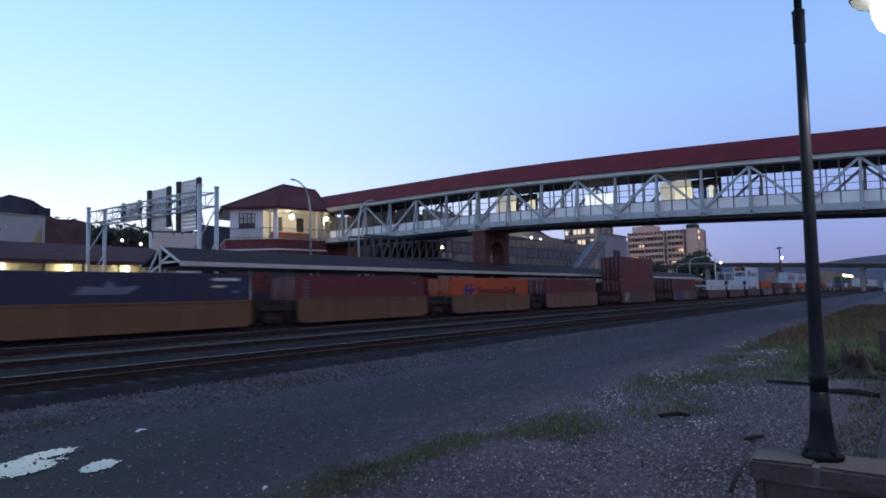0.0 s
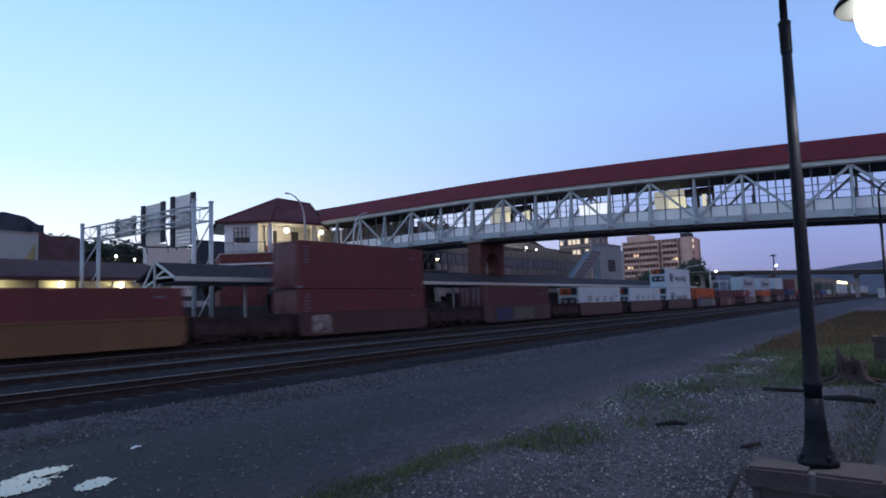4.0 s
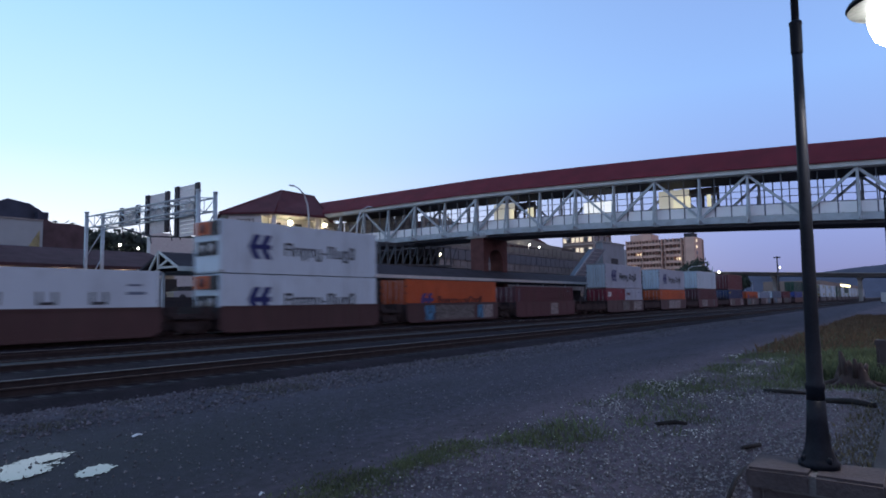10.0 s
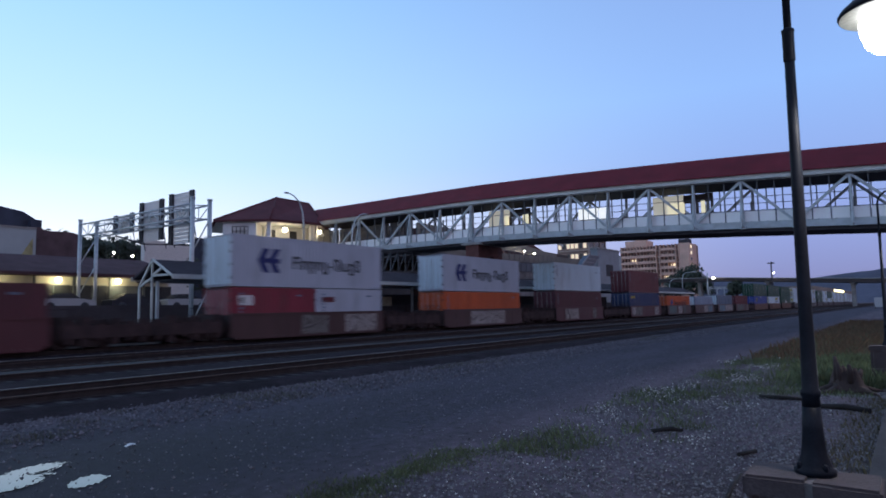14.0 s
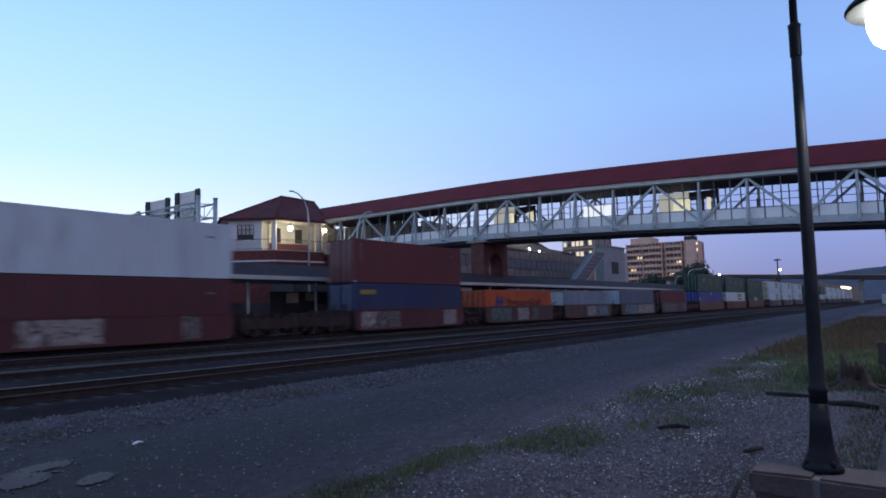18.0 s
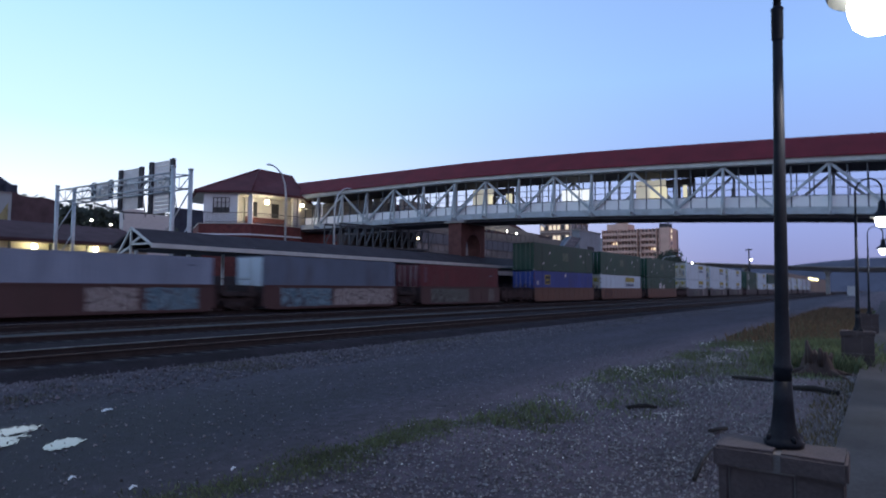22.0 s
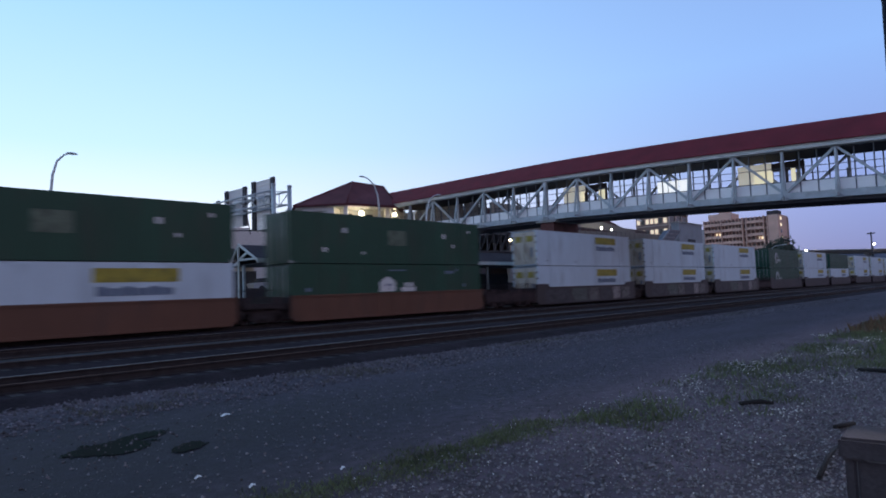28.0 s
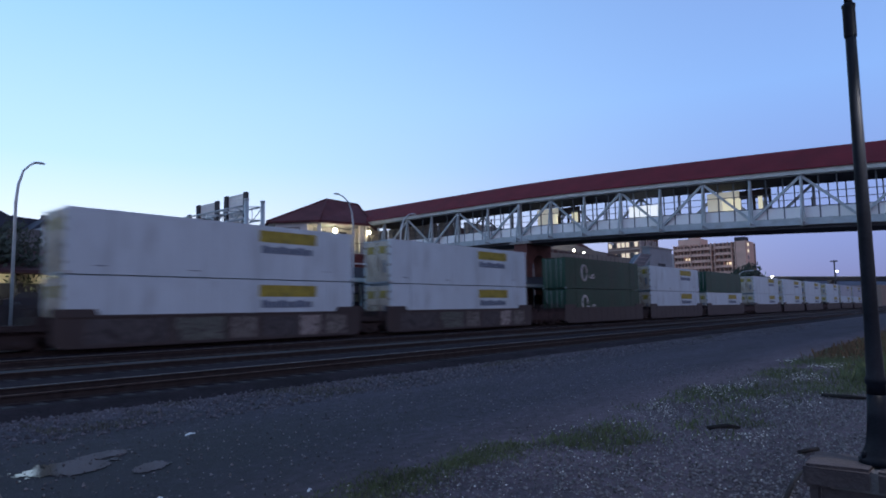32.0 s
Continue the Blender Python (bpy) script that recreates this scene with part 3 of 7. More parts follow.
# left wall: corner post, open bay, pier, window over white panels, end pier
for u0, u1 in ((-0.05, 0.42), (1.66, 2.6), (4.62, 5.65)):
    bm = B()
    tbox(bm, LEFT_WALL, u0, u1, -0.35, 0.03, 9.15, 12.6)
    part("pier", bm, WHITE, tower)
bm = B()
tbox(bm, LEFT_WALL, 2.6, 4.62, -0.25, -0.02, 12.2, 12.6)
part("lintel", bm, WHITE, tower)
for k in range(3):
    bm = B()
    tbox(bm, LEFT_WALL, 2.6 + k * 0.673 + 0.02, 2.6 + (k + 1) * 0.673 - 0.02, -0.2, -0.02, 9.15, 10.3)
    part("white_panel", bm, WHITE, tower)
for k in range(5):
    bm = B()
    tbox(bm, LEFT_WALL, 2.62 + k * 0.48, 2.69 + k * 0.48, -0.16, -0.06, 10.3, 12.2)
    part("window_bar", bm, DARK, tower)
for z in (10.33, 10.95, 11.6, 12.14):
    bm = B()
    tbox(bm, LEFT_WALL, 2.69, 4.6, -0.14, -0.08, z, z + 0.06)
    part("window_bar", bm, DARK, tower)
# upper panes coloured pale for the brightness seen through them, lowest one dark
for z0, z1, tone in ((10.36, 10.95, 0.06), (11.01, 11.6, 0.55), (11.66, 12.14, 0.7)):
    bm = B()
    tbox(bm, LEFT_WALL, 2.69, 4.54, -0.18, -0.165, z0, z1)
    part("window_pane", bm, mat("blind_%g" % tone, (tone, tone, tone * 0.98), 0.5, 0.0, 0.1, 1.0, 10.0, 0.0), tower)
# front wall: open porch with a lit back wall and a railing all along
for u0, u1 in ((5.55, 6.1), (6.3, 6.65)):
    bm = B()
    tbox(bm, FRONT_WALL, u0, u1, -0.35, 0.03, 9.15, 12.6)
    part("pier", bm, CREAM, tower)
bm = B()
tbox(bm, FRONT_WALL, 0.6, 6.6, -3.0, -2.8, 9.15, 12.6)
tbox(bm, LEFT_WALL, 1.7, 2.5, -3.2, -0.4, 9.15, 12.6)
part("porch_wall", bm, CREAM, tower, "lamp-lit cream porch wall")
bm = B()
tbox(bm, FRONT_WALL, 0.6, 6.6, -2.78, -2.72, 9.15, 10.2)
part("dado", bm, BRICK, tower)
for u0, u1 in ((1.0, 2.2), (4.2, 5.2)):
    bm = B()
    tbox(bm, FRONT_WALL, u0, u1, -2.79, -2.74, 10.3, 12.1)
    part("inner_window", bm, mat("dim_glass", (0.05, 0.052, 0.055), 0.2, 0.0, 0.1), tower)
for wall, u0, u1 in ((FRONT_WALL, 0.45, 6.5), (LEFT_WALL, 0.45, 5.6)):
    bm = B()
    tbox(bm, wall, u0, u1, 0.05, 0.1, 10.36, 10.43)
    tbox(bm, wall, u0, u1, 0.05, 0.09, 9.25, 9.3)
    n = int((u1 - u0) / 0.24)
    for k in range(n):
        u = u0 + k * (u1 - u0) / n
        tbox(bm, wall, u, u + 0.025, 0.06, 0.085, 9.1, 10.36)
    part("balcony_railing", bm, LATTICE_GREY, tower)


def globe_lamp(name, at, r, col, strength, watts, label, foot=None):
    ob = thing(name, at, label, "lamp")
    bm = B()
    lathe(bm, [(r * math.sin(a * math.pi / 10) + 0.002, -r * math.cos(a * math.pi / 10)) for a in range(11)], 14)
    part("globe", bm, glow(name + "_glow_%g" % strength, col, strength), ob)
    bm = B()
    tube(bm, [(0, 0, r * 0.9), (0, 0, r * 0.9 + 0.35)], 0.05, 8)
    part("stem", bm, DARK, ob)
    if foot is not None:
        bm = B()
        tube(bm, [(0, 0, foot - at[2]), (0, 0, r)], 0.08, 8)
        bm.transform(Matrix.Translation((0, r + 0.08, 0)))
        part("pole", bm, DARK, ob)
    if watts:
        ld = bpy.data.lights.new(name, 'POINT')
        ld.energy, ld.color, ld.shadow_soft_size = watts, col, r
        lo = new(name + "_light", ld)
        lo.location = (at[0], at[1], at[2] - r - 0.15)
    return ob


globe_lamp("porch_lamp", (51.95, 61.35, 11.85), 0.3, (1.0, 0.9, 0.66), 3, 40, "glowing globe lamp under the tower roof")
globe_lamp("porch_lamp", (56.55, 60.15, 11.85), 0.24, (1.0, 0.8, 0.48), 3, 6, "glowing globe lamp beside the bridge end")

# ---- platform canopy ----
canopy = thing("platform_canopy", (21, 38.5, 0), "long platform canopy with dark shingle roof and pale fascia", "canopy")
cin = Matrix.Translation((-21, -38.5, 0))
CY0, CY1, CR = 34.5, 38.9, 36.65
for s in (-1, 1):
    ye = CY0 if s < 0 else CY1
    bm = B()
    prism(bm, [(ye, 4.12), (CR, 5.1), (CR, 4.95), (ye, 3.97)], 'x', 21, 131)
    bm.transform(cin)
    part("roof_slope", bm, SHINGLE, canopy)
    bm = B()
    box(bm, 20.9, 131.1, ye - 0.08 if s < 0 else ye, ye if s < 0 else ye + 0.08, 3.86, 4.13)
    bm.transform(cin)
    part("fascia", bm, FASCIA, canopy)
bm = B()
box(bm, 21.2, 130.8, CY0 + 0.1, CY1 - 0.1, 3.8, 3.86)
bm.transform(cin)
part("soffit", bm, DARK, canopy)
for x in [21.3 + 6.1 * k for k in range(19)]:
    for y in (36.65,):
        bm = B()
        box(bm, x - 0.08, x + 0.08, y - 0.08, y + 0.08, 0.5, 3.8)
        bm.transform(cin)
        part("post", bm, STEEL, canopy)
bm = B()
for a, b in (((34.55, 4.05), (36.65, 5.1)), ((36.65, 5.1), (38.05, 3.5)), ((34.9, 4.12), (36.65, 4.12)), ((36.65, 5.1), (36.65, 0.5)), ((35.6, 4.55), (36.65, 4.12)), ((36.65, 4.0), (38.05, 3.5)), ((38.05, 3.5), (38.05, 0.5))):
    beam(bm, (20.95, *a), (20.95, *b), 0.1, 0.12)
bm.transform(cin)
part("gable_truss", bm, FASCIA, canopy, "white timber gable truss")
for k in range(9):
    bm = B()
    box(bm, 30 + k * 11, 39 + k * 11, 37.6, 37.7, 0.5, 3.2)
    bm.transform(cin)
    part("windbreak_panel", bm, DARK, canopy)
# added boards whose cream colour imitates the dimly lit band under the canopy
for x, w, z0, z1, tone in ((31.36, 1.2, 2.35, 3.1, 0.5), (33.2, 0.9, 2.5, 3.1, 0.3), (36.5, 1.6, 2.2, 3.1, 0.35), (42.6, 1.3, 2.2, 3.0, 0.4)):
    nb = thing("cream_panel", (x, 37.55, z0), "pale cream panel standing in for a dimly lit one under the canopy", "notice board")
    bm = B()
    box(bm, 0, w, -0.03, 0.0, 0, z1 - z0)
    part("sheet", bm, mat("aged_paper_%g" % tone, (tone, tone * 0.86, tone * 0.62), 0.8, 0.0, 0.2, 2.0, 12.0, 0.0), nb)
    bm = B()
    for a, b, c, d in ((-0.06, 0, -0.06, z1 - z0 + 0.06), (w, w + 0.06, -0.06, z1 - z0 + 0.06), (0, w, -0.06, 0), (0, w, z1 - z0, z1 - z0 + 0.06)):
        box(bm, a, b, -0.05, 0.045, c, d)
    part("frame", bm, DARK, nb)

# ---- road behind the platform, annex and yard ----
ASPHALT = mat("asphalt", (0.05, 0.05, 0.054), 0.85, 0.0, 0.2, 0.5, 30.0, 0.2)
bm = B()
box(bm, -60, 250, 44.6, 59.6, 0.0, 2.3)
tagged(part("road", bm, ASPHALT), "asphalt road on a raised bank behind the station platform", "road", kind="structure")
bm = B()
box(bm, -60, 250, 44.2, 44.597, 0.0, 2.5)
tagged(part("retaining_wall", bm, mat("dark_mottled_concrete", (0.045, 0.038, 0.042), 0.9, 0.0, 0.3, 0.6, 20.0, 0.2, stain=((0.025, 0.02, 0.022), 0.6, 0.5))), "dark mottled concrete retaining wall below the road", "wall", kind="structure")
MAROON = mat("maroon_tile_roof", (0.082, 0.047, 0.053), 0.9, 0.0, 0.2, 0.8, 14.0, 0.2, spec=0.1)
DBRICK = mat("dark_brick_wall", (0.105, 0.068, 0.076), 0.9, 0.0, 0.25, 1.0, 18.0, 0.2)
GREYWALL = mat("grey_render", (0.37, 0.42, 0.44), 0.85, 0.0, 0.08, 0.5, 20.0, 0.1)
annex = thing("station_annex", (20, 60, 0), "low cream building with a maroon tiled roof and wall lamps", "building")
ain = Matrix.Translation((-20, -60, 0))


def apart(name, bm, material, label=""):
    bm.transform(ain)
    return part(name, bm, material, annex, label)


bm = B()
box(bm, 0, 36, 59.98, 72, 4.52, 5.35)
ACREAM = mat("aged_cream_render", (0.56, 0.51, 0.4), 0.85, 0.0, 0.15, 0.6, 20.0, 0.1)
apart("upper_wall", bm, ACREAM)
bm = B()
box(bm, 0, 36, 60, 72, 0, 4.52)
apart("lower_wall", bm, mat("dark_shopfront", (0.07, 0.066, 0.065), 0.6, 0.0, 0.2, 0.8, 12.0, 0.1))
bm = B()
prism(bm, [(58.2, 5.3), (58.2, 5.55), (66, 7.6), (73, 6.0), (73, 5.3)], 'x', -2, 36.5)
apart("roof", bm, MAROON)
STORE = mat("pale_shop_glass", (0.13, 0.14, 0.135), 0.25, 0.0, 0.15, 0.7, 6.0, 0.0)
for k in range(11):
    x = 1.6 + k * 3.2
    for j in range(2):
        bm = B()
        box(bm, x + j * 1.38, x + 1.3 + j * 1.38, 59.94, 60.02, 2.3, 4.5)
        apart("window", bm, STORE if k % 3 == 0 else mat("dim_glass", (0.05, 0.052, 0.055), 0.2, 0.0, 0.1), "dim window pane")
    bm = B()
    box(bm, x + 1.3, x + 1.38, 59.9, 60.0, 2.3, 4.5)
    box(bm, x, x + 2.68, 59.9, 60.0, 4.5, 4.58)
    apart("window_frame", bm, STORE)
    bm = B()
    box(bm, x - 0.3, x - 0.12, 59.85, 60.0, 0, 5.3)
    apart("pilaster", bm, STORE)
for x in (15.3, 20.4, 25.45, 30.6):
    globe_lamp("wall_lamp", (x, 59.3, 4.95), 0.24, (1.0, 0.93, 0.58), 4, 9, "glowing globe lamp on the annex wall")

hall = thing("gabled_hall", (28, 75, 0), "grey rendered hall with dark hipped roof and chimney", "building")
hin = Matrix.Translation((-28, -75, 0))
SLATE = mat("slate_roof", (0.05, 0.058, 0.085), 0.8, 0.0, 0.25, 0.7, 12.0, 0.2, spec=0.2)
for name, m, f in (("wall", GREYWALL, lambda bm: box(bm, 23.9, 29.8, 75, 84, 0, 11.15)),
                   # darker copy of the wall render, with the wing's shade in its colour
                   ("side_wing", mat("render_with_shade", (0.15, 0.15, 0.165), 0.85, 0.0, 0.12, 0.5, 14.0, 0.1), lambda bm: box(bm, 18.6, 23.9, 75.3, 84, 0, 10.9)),
                   ("lower_wing", DBRICK, lambda bm: box(bm, 18.0, 25.2, 74.6, 75, 0, 8.7)),
                   ("hipped_roof", SLATE, lambda bm: prism(bm, [(24.3, 11.4), (25.7, 12.7), (27.8, 13.85), (30.0, 13.5), (31.5, 12.6), (32.1, 11.4)], 'y', 79, 88)),
                   ("parapet", SLATE, lambda bm: box(bm, 30.5, 31.6, 78.2, 79, 11.2, 12.6)),
                   ("brick_wing", DBRICK, lambda bm: prism(bm, [(29.8, 0), (34.9, 0), (34.9, 11.0), (33.6, 11.25), (31.2, 11.2), (30.6, 11.5), (29.8, 11.5)], 'y', 76, 86)),
                   ("chimney", DBRICK, lambda bm: box(bm, 25.6, 26.2, 80, 80.7, 12, 13.2)),
                   ("rear_roof", SLATE, lambda bm: prism(bm, [(2, 11.0), (2, 14.3), (22.4, 14.0), (23.6, 13.4), (28.5, 13.1), (28.5, 11.0)], 'y', 84.2, 90))):
    bm = B()
    f(bm)
    bm.transform(hin)
    part(name, bm, m, hall)
bm = B()
prism(bm, [(23.9, 11.15), (29.8, 11.15), (29.8, 11.3), (23.9, 11.3)], 'y', 74.9, 75.2)
bm.transform(hin)
part("coping", bm, CONC, hall)
bm = B()
prism(bm, [(28.2, 7.9), (29.5, 7.9), (29.5, 10.2)], 'y', 74.96, 75.0)
bm.transform(hin)
part("yellow_mural", bm, mat("yellow_paint", (0.34, 0.31, 0.16), 0.8, 0.0, 0.3, 1.0, 8.0, 0.1), hall, "faded yellow painted patch")
white_block = thing("white_block", (53, 90, 0), "pale rendered building behind the road gantry", "building")
for x0, x1, h in ((-2.8, 0.3, 12.8), (0.3, 5.0, 12.3), (5.2, 12, 13.75)):
    bm = B()
    box(bm, x0, x1, 0, 1.0, 0, h)
    part("wall", bm, SLATE if x0 > 5 else mat("pale_render", (0.66, 0.63, 0.6), 0.85, 0.0, 0.08), white_block)

# ---- overhead sign gantry across the road ----
gantry = thing("sign_gantry", (27, 50, 0), "galvanised overhead road sign gantry seen from behind", "sign gantry")
gin = Matrix.Translation((-27, -50, 0))
GX0, GX1 = 26.6, 28.0


def gpart(name, bm, material, label="", parent=None):
    bm.transform(gin)
    return part(name, bm, material, parent or gantry, label)


for x in (GX0, GX1):
    for y in (41.4, 58.2):
        bm = B()
        tube(bm, [(x, y, 0), (x, y, 10.1)], 0.16, 10)
        tube(bm, [(x, y, 10.1), (x, y, 10.2)], 0.19, 10)
        gpart("leg", bm, GALV)
    for z in (8.75, 9.75):
        bm = B()
        tube(bm, [(x, 41.4, z), (x, 58.2, z)], 0.07, 8)
        gpart("chord", bm, GALV)
for k in range(12):
    y0, y1 = 41.4 + k * 1.4, 42.8 + k * 1.4
    bm = B()
    for x in (GX0, GX1):
        tube(bm, [(x, y0, 8.75 if k % 2 else 9.75), (x, y1, 9.75 if k % 2 else 8.75)], 0.035, 6)
    for z in (8.75, 9.75):
        tube(bm, [(GX0 if k % 2 else GX1, y0, z), (GX1 if k % 2 else GX0, y1, z)], 0.035, 6)
    tube(bm, [(GX0, y0, 8.75), (GX0, y0, 9.75)], 0.03, 6)
    tube(bm, [(GX1, y0, 8.75), (GX1, y0, 9.75)], 0.03, 6)
    gpart("lattice", bm, GALV)
for y in (41.4, 58.2):
    bm = B()
    for z0, z1 in ((1, 3.6), (3.6, 6.2), (6.2, 8.7)):
        tube(bm, [(GX0, y, z0), (GX1, y, z1)], 0.05, 6)
    gpart("leg_brace", bm, GALV)
SIGN = mat("raw_aluminium_sign", (0.72, 0.69, 0.68), 0.5, 0.0, 0.08, 2.0, 20.0, 0.02, stretch=(1, 1, 8))
for y0, y1, z0, z1 in ((47.75, 51.15, 7.75, 11.0), (43.6, 46.8, 7.22, 11.2), (52.2, 55.3, 8.8, 10.35)):
    sg = new("sign_panel")
    sg.parent = gantry
    sheets = round((z1 - z0) / 0.3)
    for k in range(sheets):
        bm = B()
        z = z0 + k * (z1 - z0) / sheets
        box(bm, 28.16, 28.22, y0, y1, z, z + 0.27)
        box(bm, 28.13, 28.16, y0, y1, z + 0.22, z + 0.27)
        gpart("sheet", bm, SIGN, "", sg)
    for y in (y0 + 0.22, y1 - 0.22):
        bm = B()
        box(bm, 28.0, 28.16, y - 0.24, y + 0.24, z0 - 0.02, z1 + 0.02)
        gpart("upright", bm, DARK, "", sg)
bm = B()
beam(bm, (28.5, 43.5, 7.0), (28.5, 51.2, 7.65), 0.4, 0.1)
beam(bm, (28.5, 51.2, 7.65), (28.5, 55.6, 8.68), 0.3, 0.1)
for y in (43.7, 46.7, 47.9, 51.0, 52.4, 55.2):
    beam(bm, (28.5, y, 7.05), (28.2, y, 8.75), 0.06, 0.06)
gpart("catwalk", bm, DARK)


# ---- bent-arm street lamps ----
def street_lamp(x, y, z_top, side):
    ob = thing("street_lamp", (x, y, 0), "tall galvanised street lamp with a bent arm", "street lamp", "street lamps along the road")
    bm = B()
    pts = [(0, 0, 0), (0, 0, z_top - 2.6), (side * 0.15, 0, z_top - 1.5), (side * 0.55, 0, z_top - 0.6), (side * 1.2, 0, z_top - 0.15), (side * 1.7, 0, z_top)]
    tube(bm, pts, [0.11, 0.09, 0.08, 0.065, 0.055, 0.05], 8)
    part("pole", bm, GALV, ob)
    bm = B()
    lathe(bm, [(0.02, -0.09), (0.12, -0.07), (0.15, 0.0), (0.1, 0.07), (0.02, 0.1)], 10)
    bm.transform(Matrix.Translation((side * 1.95, 0, z_top)) @ Matrix.Diagonal((2.4, 1, 0.8, 1)))
    part("lamp_head", bm, GALV, ob)
    return ob


street_lamp(39.4, 44.0, 12.3, -1)
street_lamp(45.6, 44.0, 11.5, 1)
street_lamp(12.6, 44.0, 11.2, 0.6)


# ---- lattice ramp between road and platform ----
LATT = mat("dark_lattice_steel", (0.07, 0.075, 0.085), 0.6, 0.0, 0.15, 2.0, 30.0, 0.05)
ramp = thing("lattice_walkway", (56, 46, 0), "dark steel lattice walkway beside the road", "walkway")
for y in (0, 2.2):
    for z in (5.9, 8.2):
        bm = B()
        beam(bm, (-7.5, y, z), (8.2, y, z + 0.4), 0.15, 0.2)
        part("chord", bm, LATT, ramp)
    for k in range(13):
        x = -7.5 + k * 1.3
        bm = B()
        beam(bm, (x, y, 5.9 + k * 0.033), (x, y, 8.2 + k * 0.033), 0.1, 0.1, (0, 1, 0))
        beam(bm, (x, y, 5.9 + k * 0.033), (x + 1.3, y, 8.2 + k * 0.033), 0.07, 0.07)
        part("web", bm, LATT, ramp)
bm = B()
beam(bm, (-7.5, 1.1, 5.8), (8.2, 1.1, 6.2), 2.2, 0.15)
part("deck", bm, DARK, ramp)
for x in (-6, 7):
    bm = B()
    box(bm, x - 0.2, x + 0.2, 0.9, 1.3, 0, 5.8)
    part("column", bm, CONC, ramp)
bm = B()
box(bm, -8, 14, 10.2, 14.0, 0, 5.6)
part("retaining_wall", bm, DARK, ramp)
globe_lamp("street_globe", (72.8, 54, 8.6), 0.17, (1.0, 0.8, 0.42), 8, 6, "warm glowing globe lamp by the walkway", 0.0)

# ---- parking garage, stair block, offices ----
GCONC = mat("grimy_concrete", (0.24, 0.22, 0.22), 0.85, 0.0, 0.2, 0.4, 10.0, 0.1, stain=((0.08, 0.07, 0.07), 0.5, 0.3))
# concrete whose colour takes on the warm tint of the deck lamps
RAMPC = mat("lamp_tinted_concrete", (0.22, 0.205, 0.18), 0.85, 0.0, 0.15, 0.4, 8.0, 0.1, stain=((0.16, 0.14, 0.11), 0.5, 0.4))
garage = thing("parking_garage", (105, 62, 0), "open concrete parking garage with level decks", "building")
for z in (4.0, 7.9, 11.2):
    bm = B()
    box(bm, -22, 36, 0, 16, z - 0.35, z)
    part("deck", bm, GCONC, garage)
    bm = B()
    prism(bm, [(-22, z), (36, z), (36, z + (1.7 if z > 11 else 1.0)), (-22, z + (0.5 if z > 11 else 1.0))], 'y', -0.1, 0.1)
    part("parapet", bm, RAMPC if z > 11 else GCONC, garage)
    bm = B()
    for k in range(30):
        box(bm, -22 + k * 2, -21.9 + k * 2, -0.2, -0.12, z, z + 1.5)
    box(bm, -22, 36, -0.2, -0.14, z + 1.45, z + 1.5)
    part("guard_rail", bm, GCONC, garage)
for k in range(8):
    bm = B()
    box(bm, -21 + k * 8, -20.5 + k * 8, 0.3, 0.8, 0, 11)
    part("column", bm, GCONC, garage)
bm = B()
prism(bm, [(-26, 0), (62, 0), (62, 16.2), (20, 17.0), (-26, 17.6)], 'y', 15.5, 16)
part("back_wall", bm, mat("dusky_wall", (0.1, 0.08, 0.074), 0.9, 0.0, 0.3, 0.2, 4.0, 0.1), garage)
bm = B()
prism(bm, [(-22, 16.2), (6, 15.6), (29, 13.6), (29, 12.9), (6, 13.4), (-22, 13.4)], 'y', 3, 3.4)
part("ramp_slab", bm, RAMPC, garage)
bm = B()
beam(bm, (18.7, 0.2, 16.8), (26.3, 0.2, 15.4), 0.3, 0.3)
part("stair_edge", bm, WHITE, garage, "white painted edge of a stair")
bm = B()
prism(bm, [(-24, 15.6), (18, 17.0), (30, 14.4), (36, 14.0), (36, 13.2), (-24, 13.2)], 'y', 6, 6.6)
part("rear_roof", bm, mat("dull_red_roofing", (0.09, 0.045, 0.045), 0.9, 0.0, 0.2, 0.4, 8.0, 0.1), garage)
SCREEN = mat("wired_glass", (0.095, 0.1, 0.12), 0.5, 0.0, 0.2, 0.6, 8.0, 0.0)
for k in range(26):
    bm = B()
    box(bm, -21 + k * 2.1, -19.05 + k * 2.1, -0.32, -0.26, 8.95, 10.7)
    part("screen", bm, SCREEN, garage)
for x, z, w in ((9.5, 13.2, 30), (13.6, 12.95, 0), (11.6, 12.3, 0)):
    globe_lamp("deck_lamp", (105 + x, 62.6, z), 0.15, (1.0, 0.94, 0.78), 10, w, "bright deck lamp on the garage", 11.2)

stair = thing("stair_block", (126, 50, 0), "grey panelled stair block with a sloping glazed flight", "building")
for name, m, f in (("block", mat("slate_panel", (0.24, 0.26, 0.29), 0.7, 0.0, 0.12, 0.4, 8.0, 0.0), lambda bm: box(bm, -4.6, 7.0, 0, 1.5, 0, 13.3)),
                   ("stair_flight", mat("blue_grey_glazing", (0.05, 0.06, 0.085), 0.35, 0.0, 0.15), lambda bm: prism(bm, [(-20.2, 5.8), (-15.1, 5.8), (-4.7, 11.8), (-10.5, 11.6)], 'y', -0.6, 0.4)),
                   ("window", DARK, lambda bm: box(bm, -0.5, 3.2, -0.05, 0.0, 7.9, 10.3)),
                   ("parapet", CONC, lambda bm: box(bm, -4.8, 7.2, -0.2, 1.7, 13.3, 13.55)),
                   ("rear_wing", GREYWALL, lambda bm: box(bm, 7.0, 9.5, 0.5, 2, 0, 12.6))):
    bm = B()
    f(bm)
    part(name, bm, m, stair)
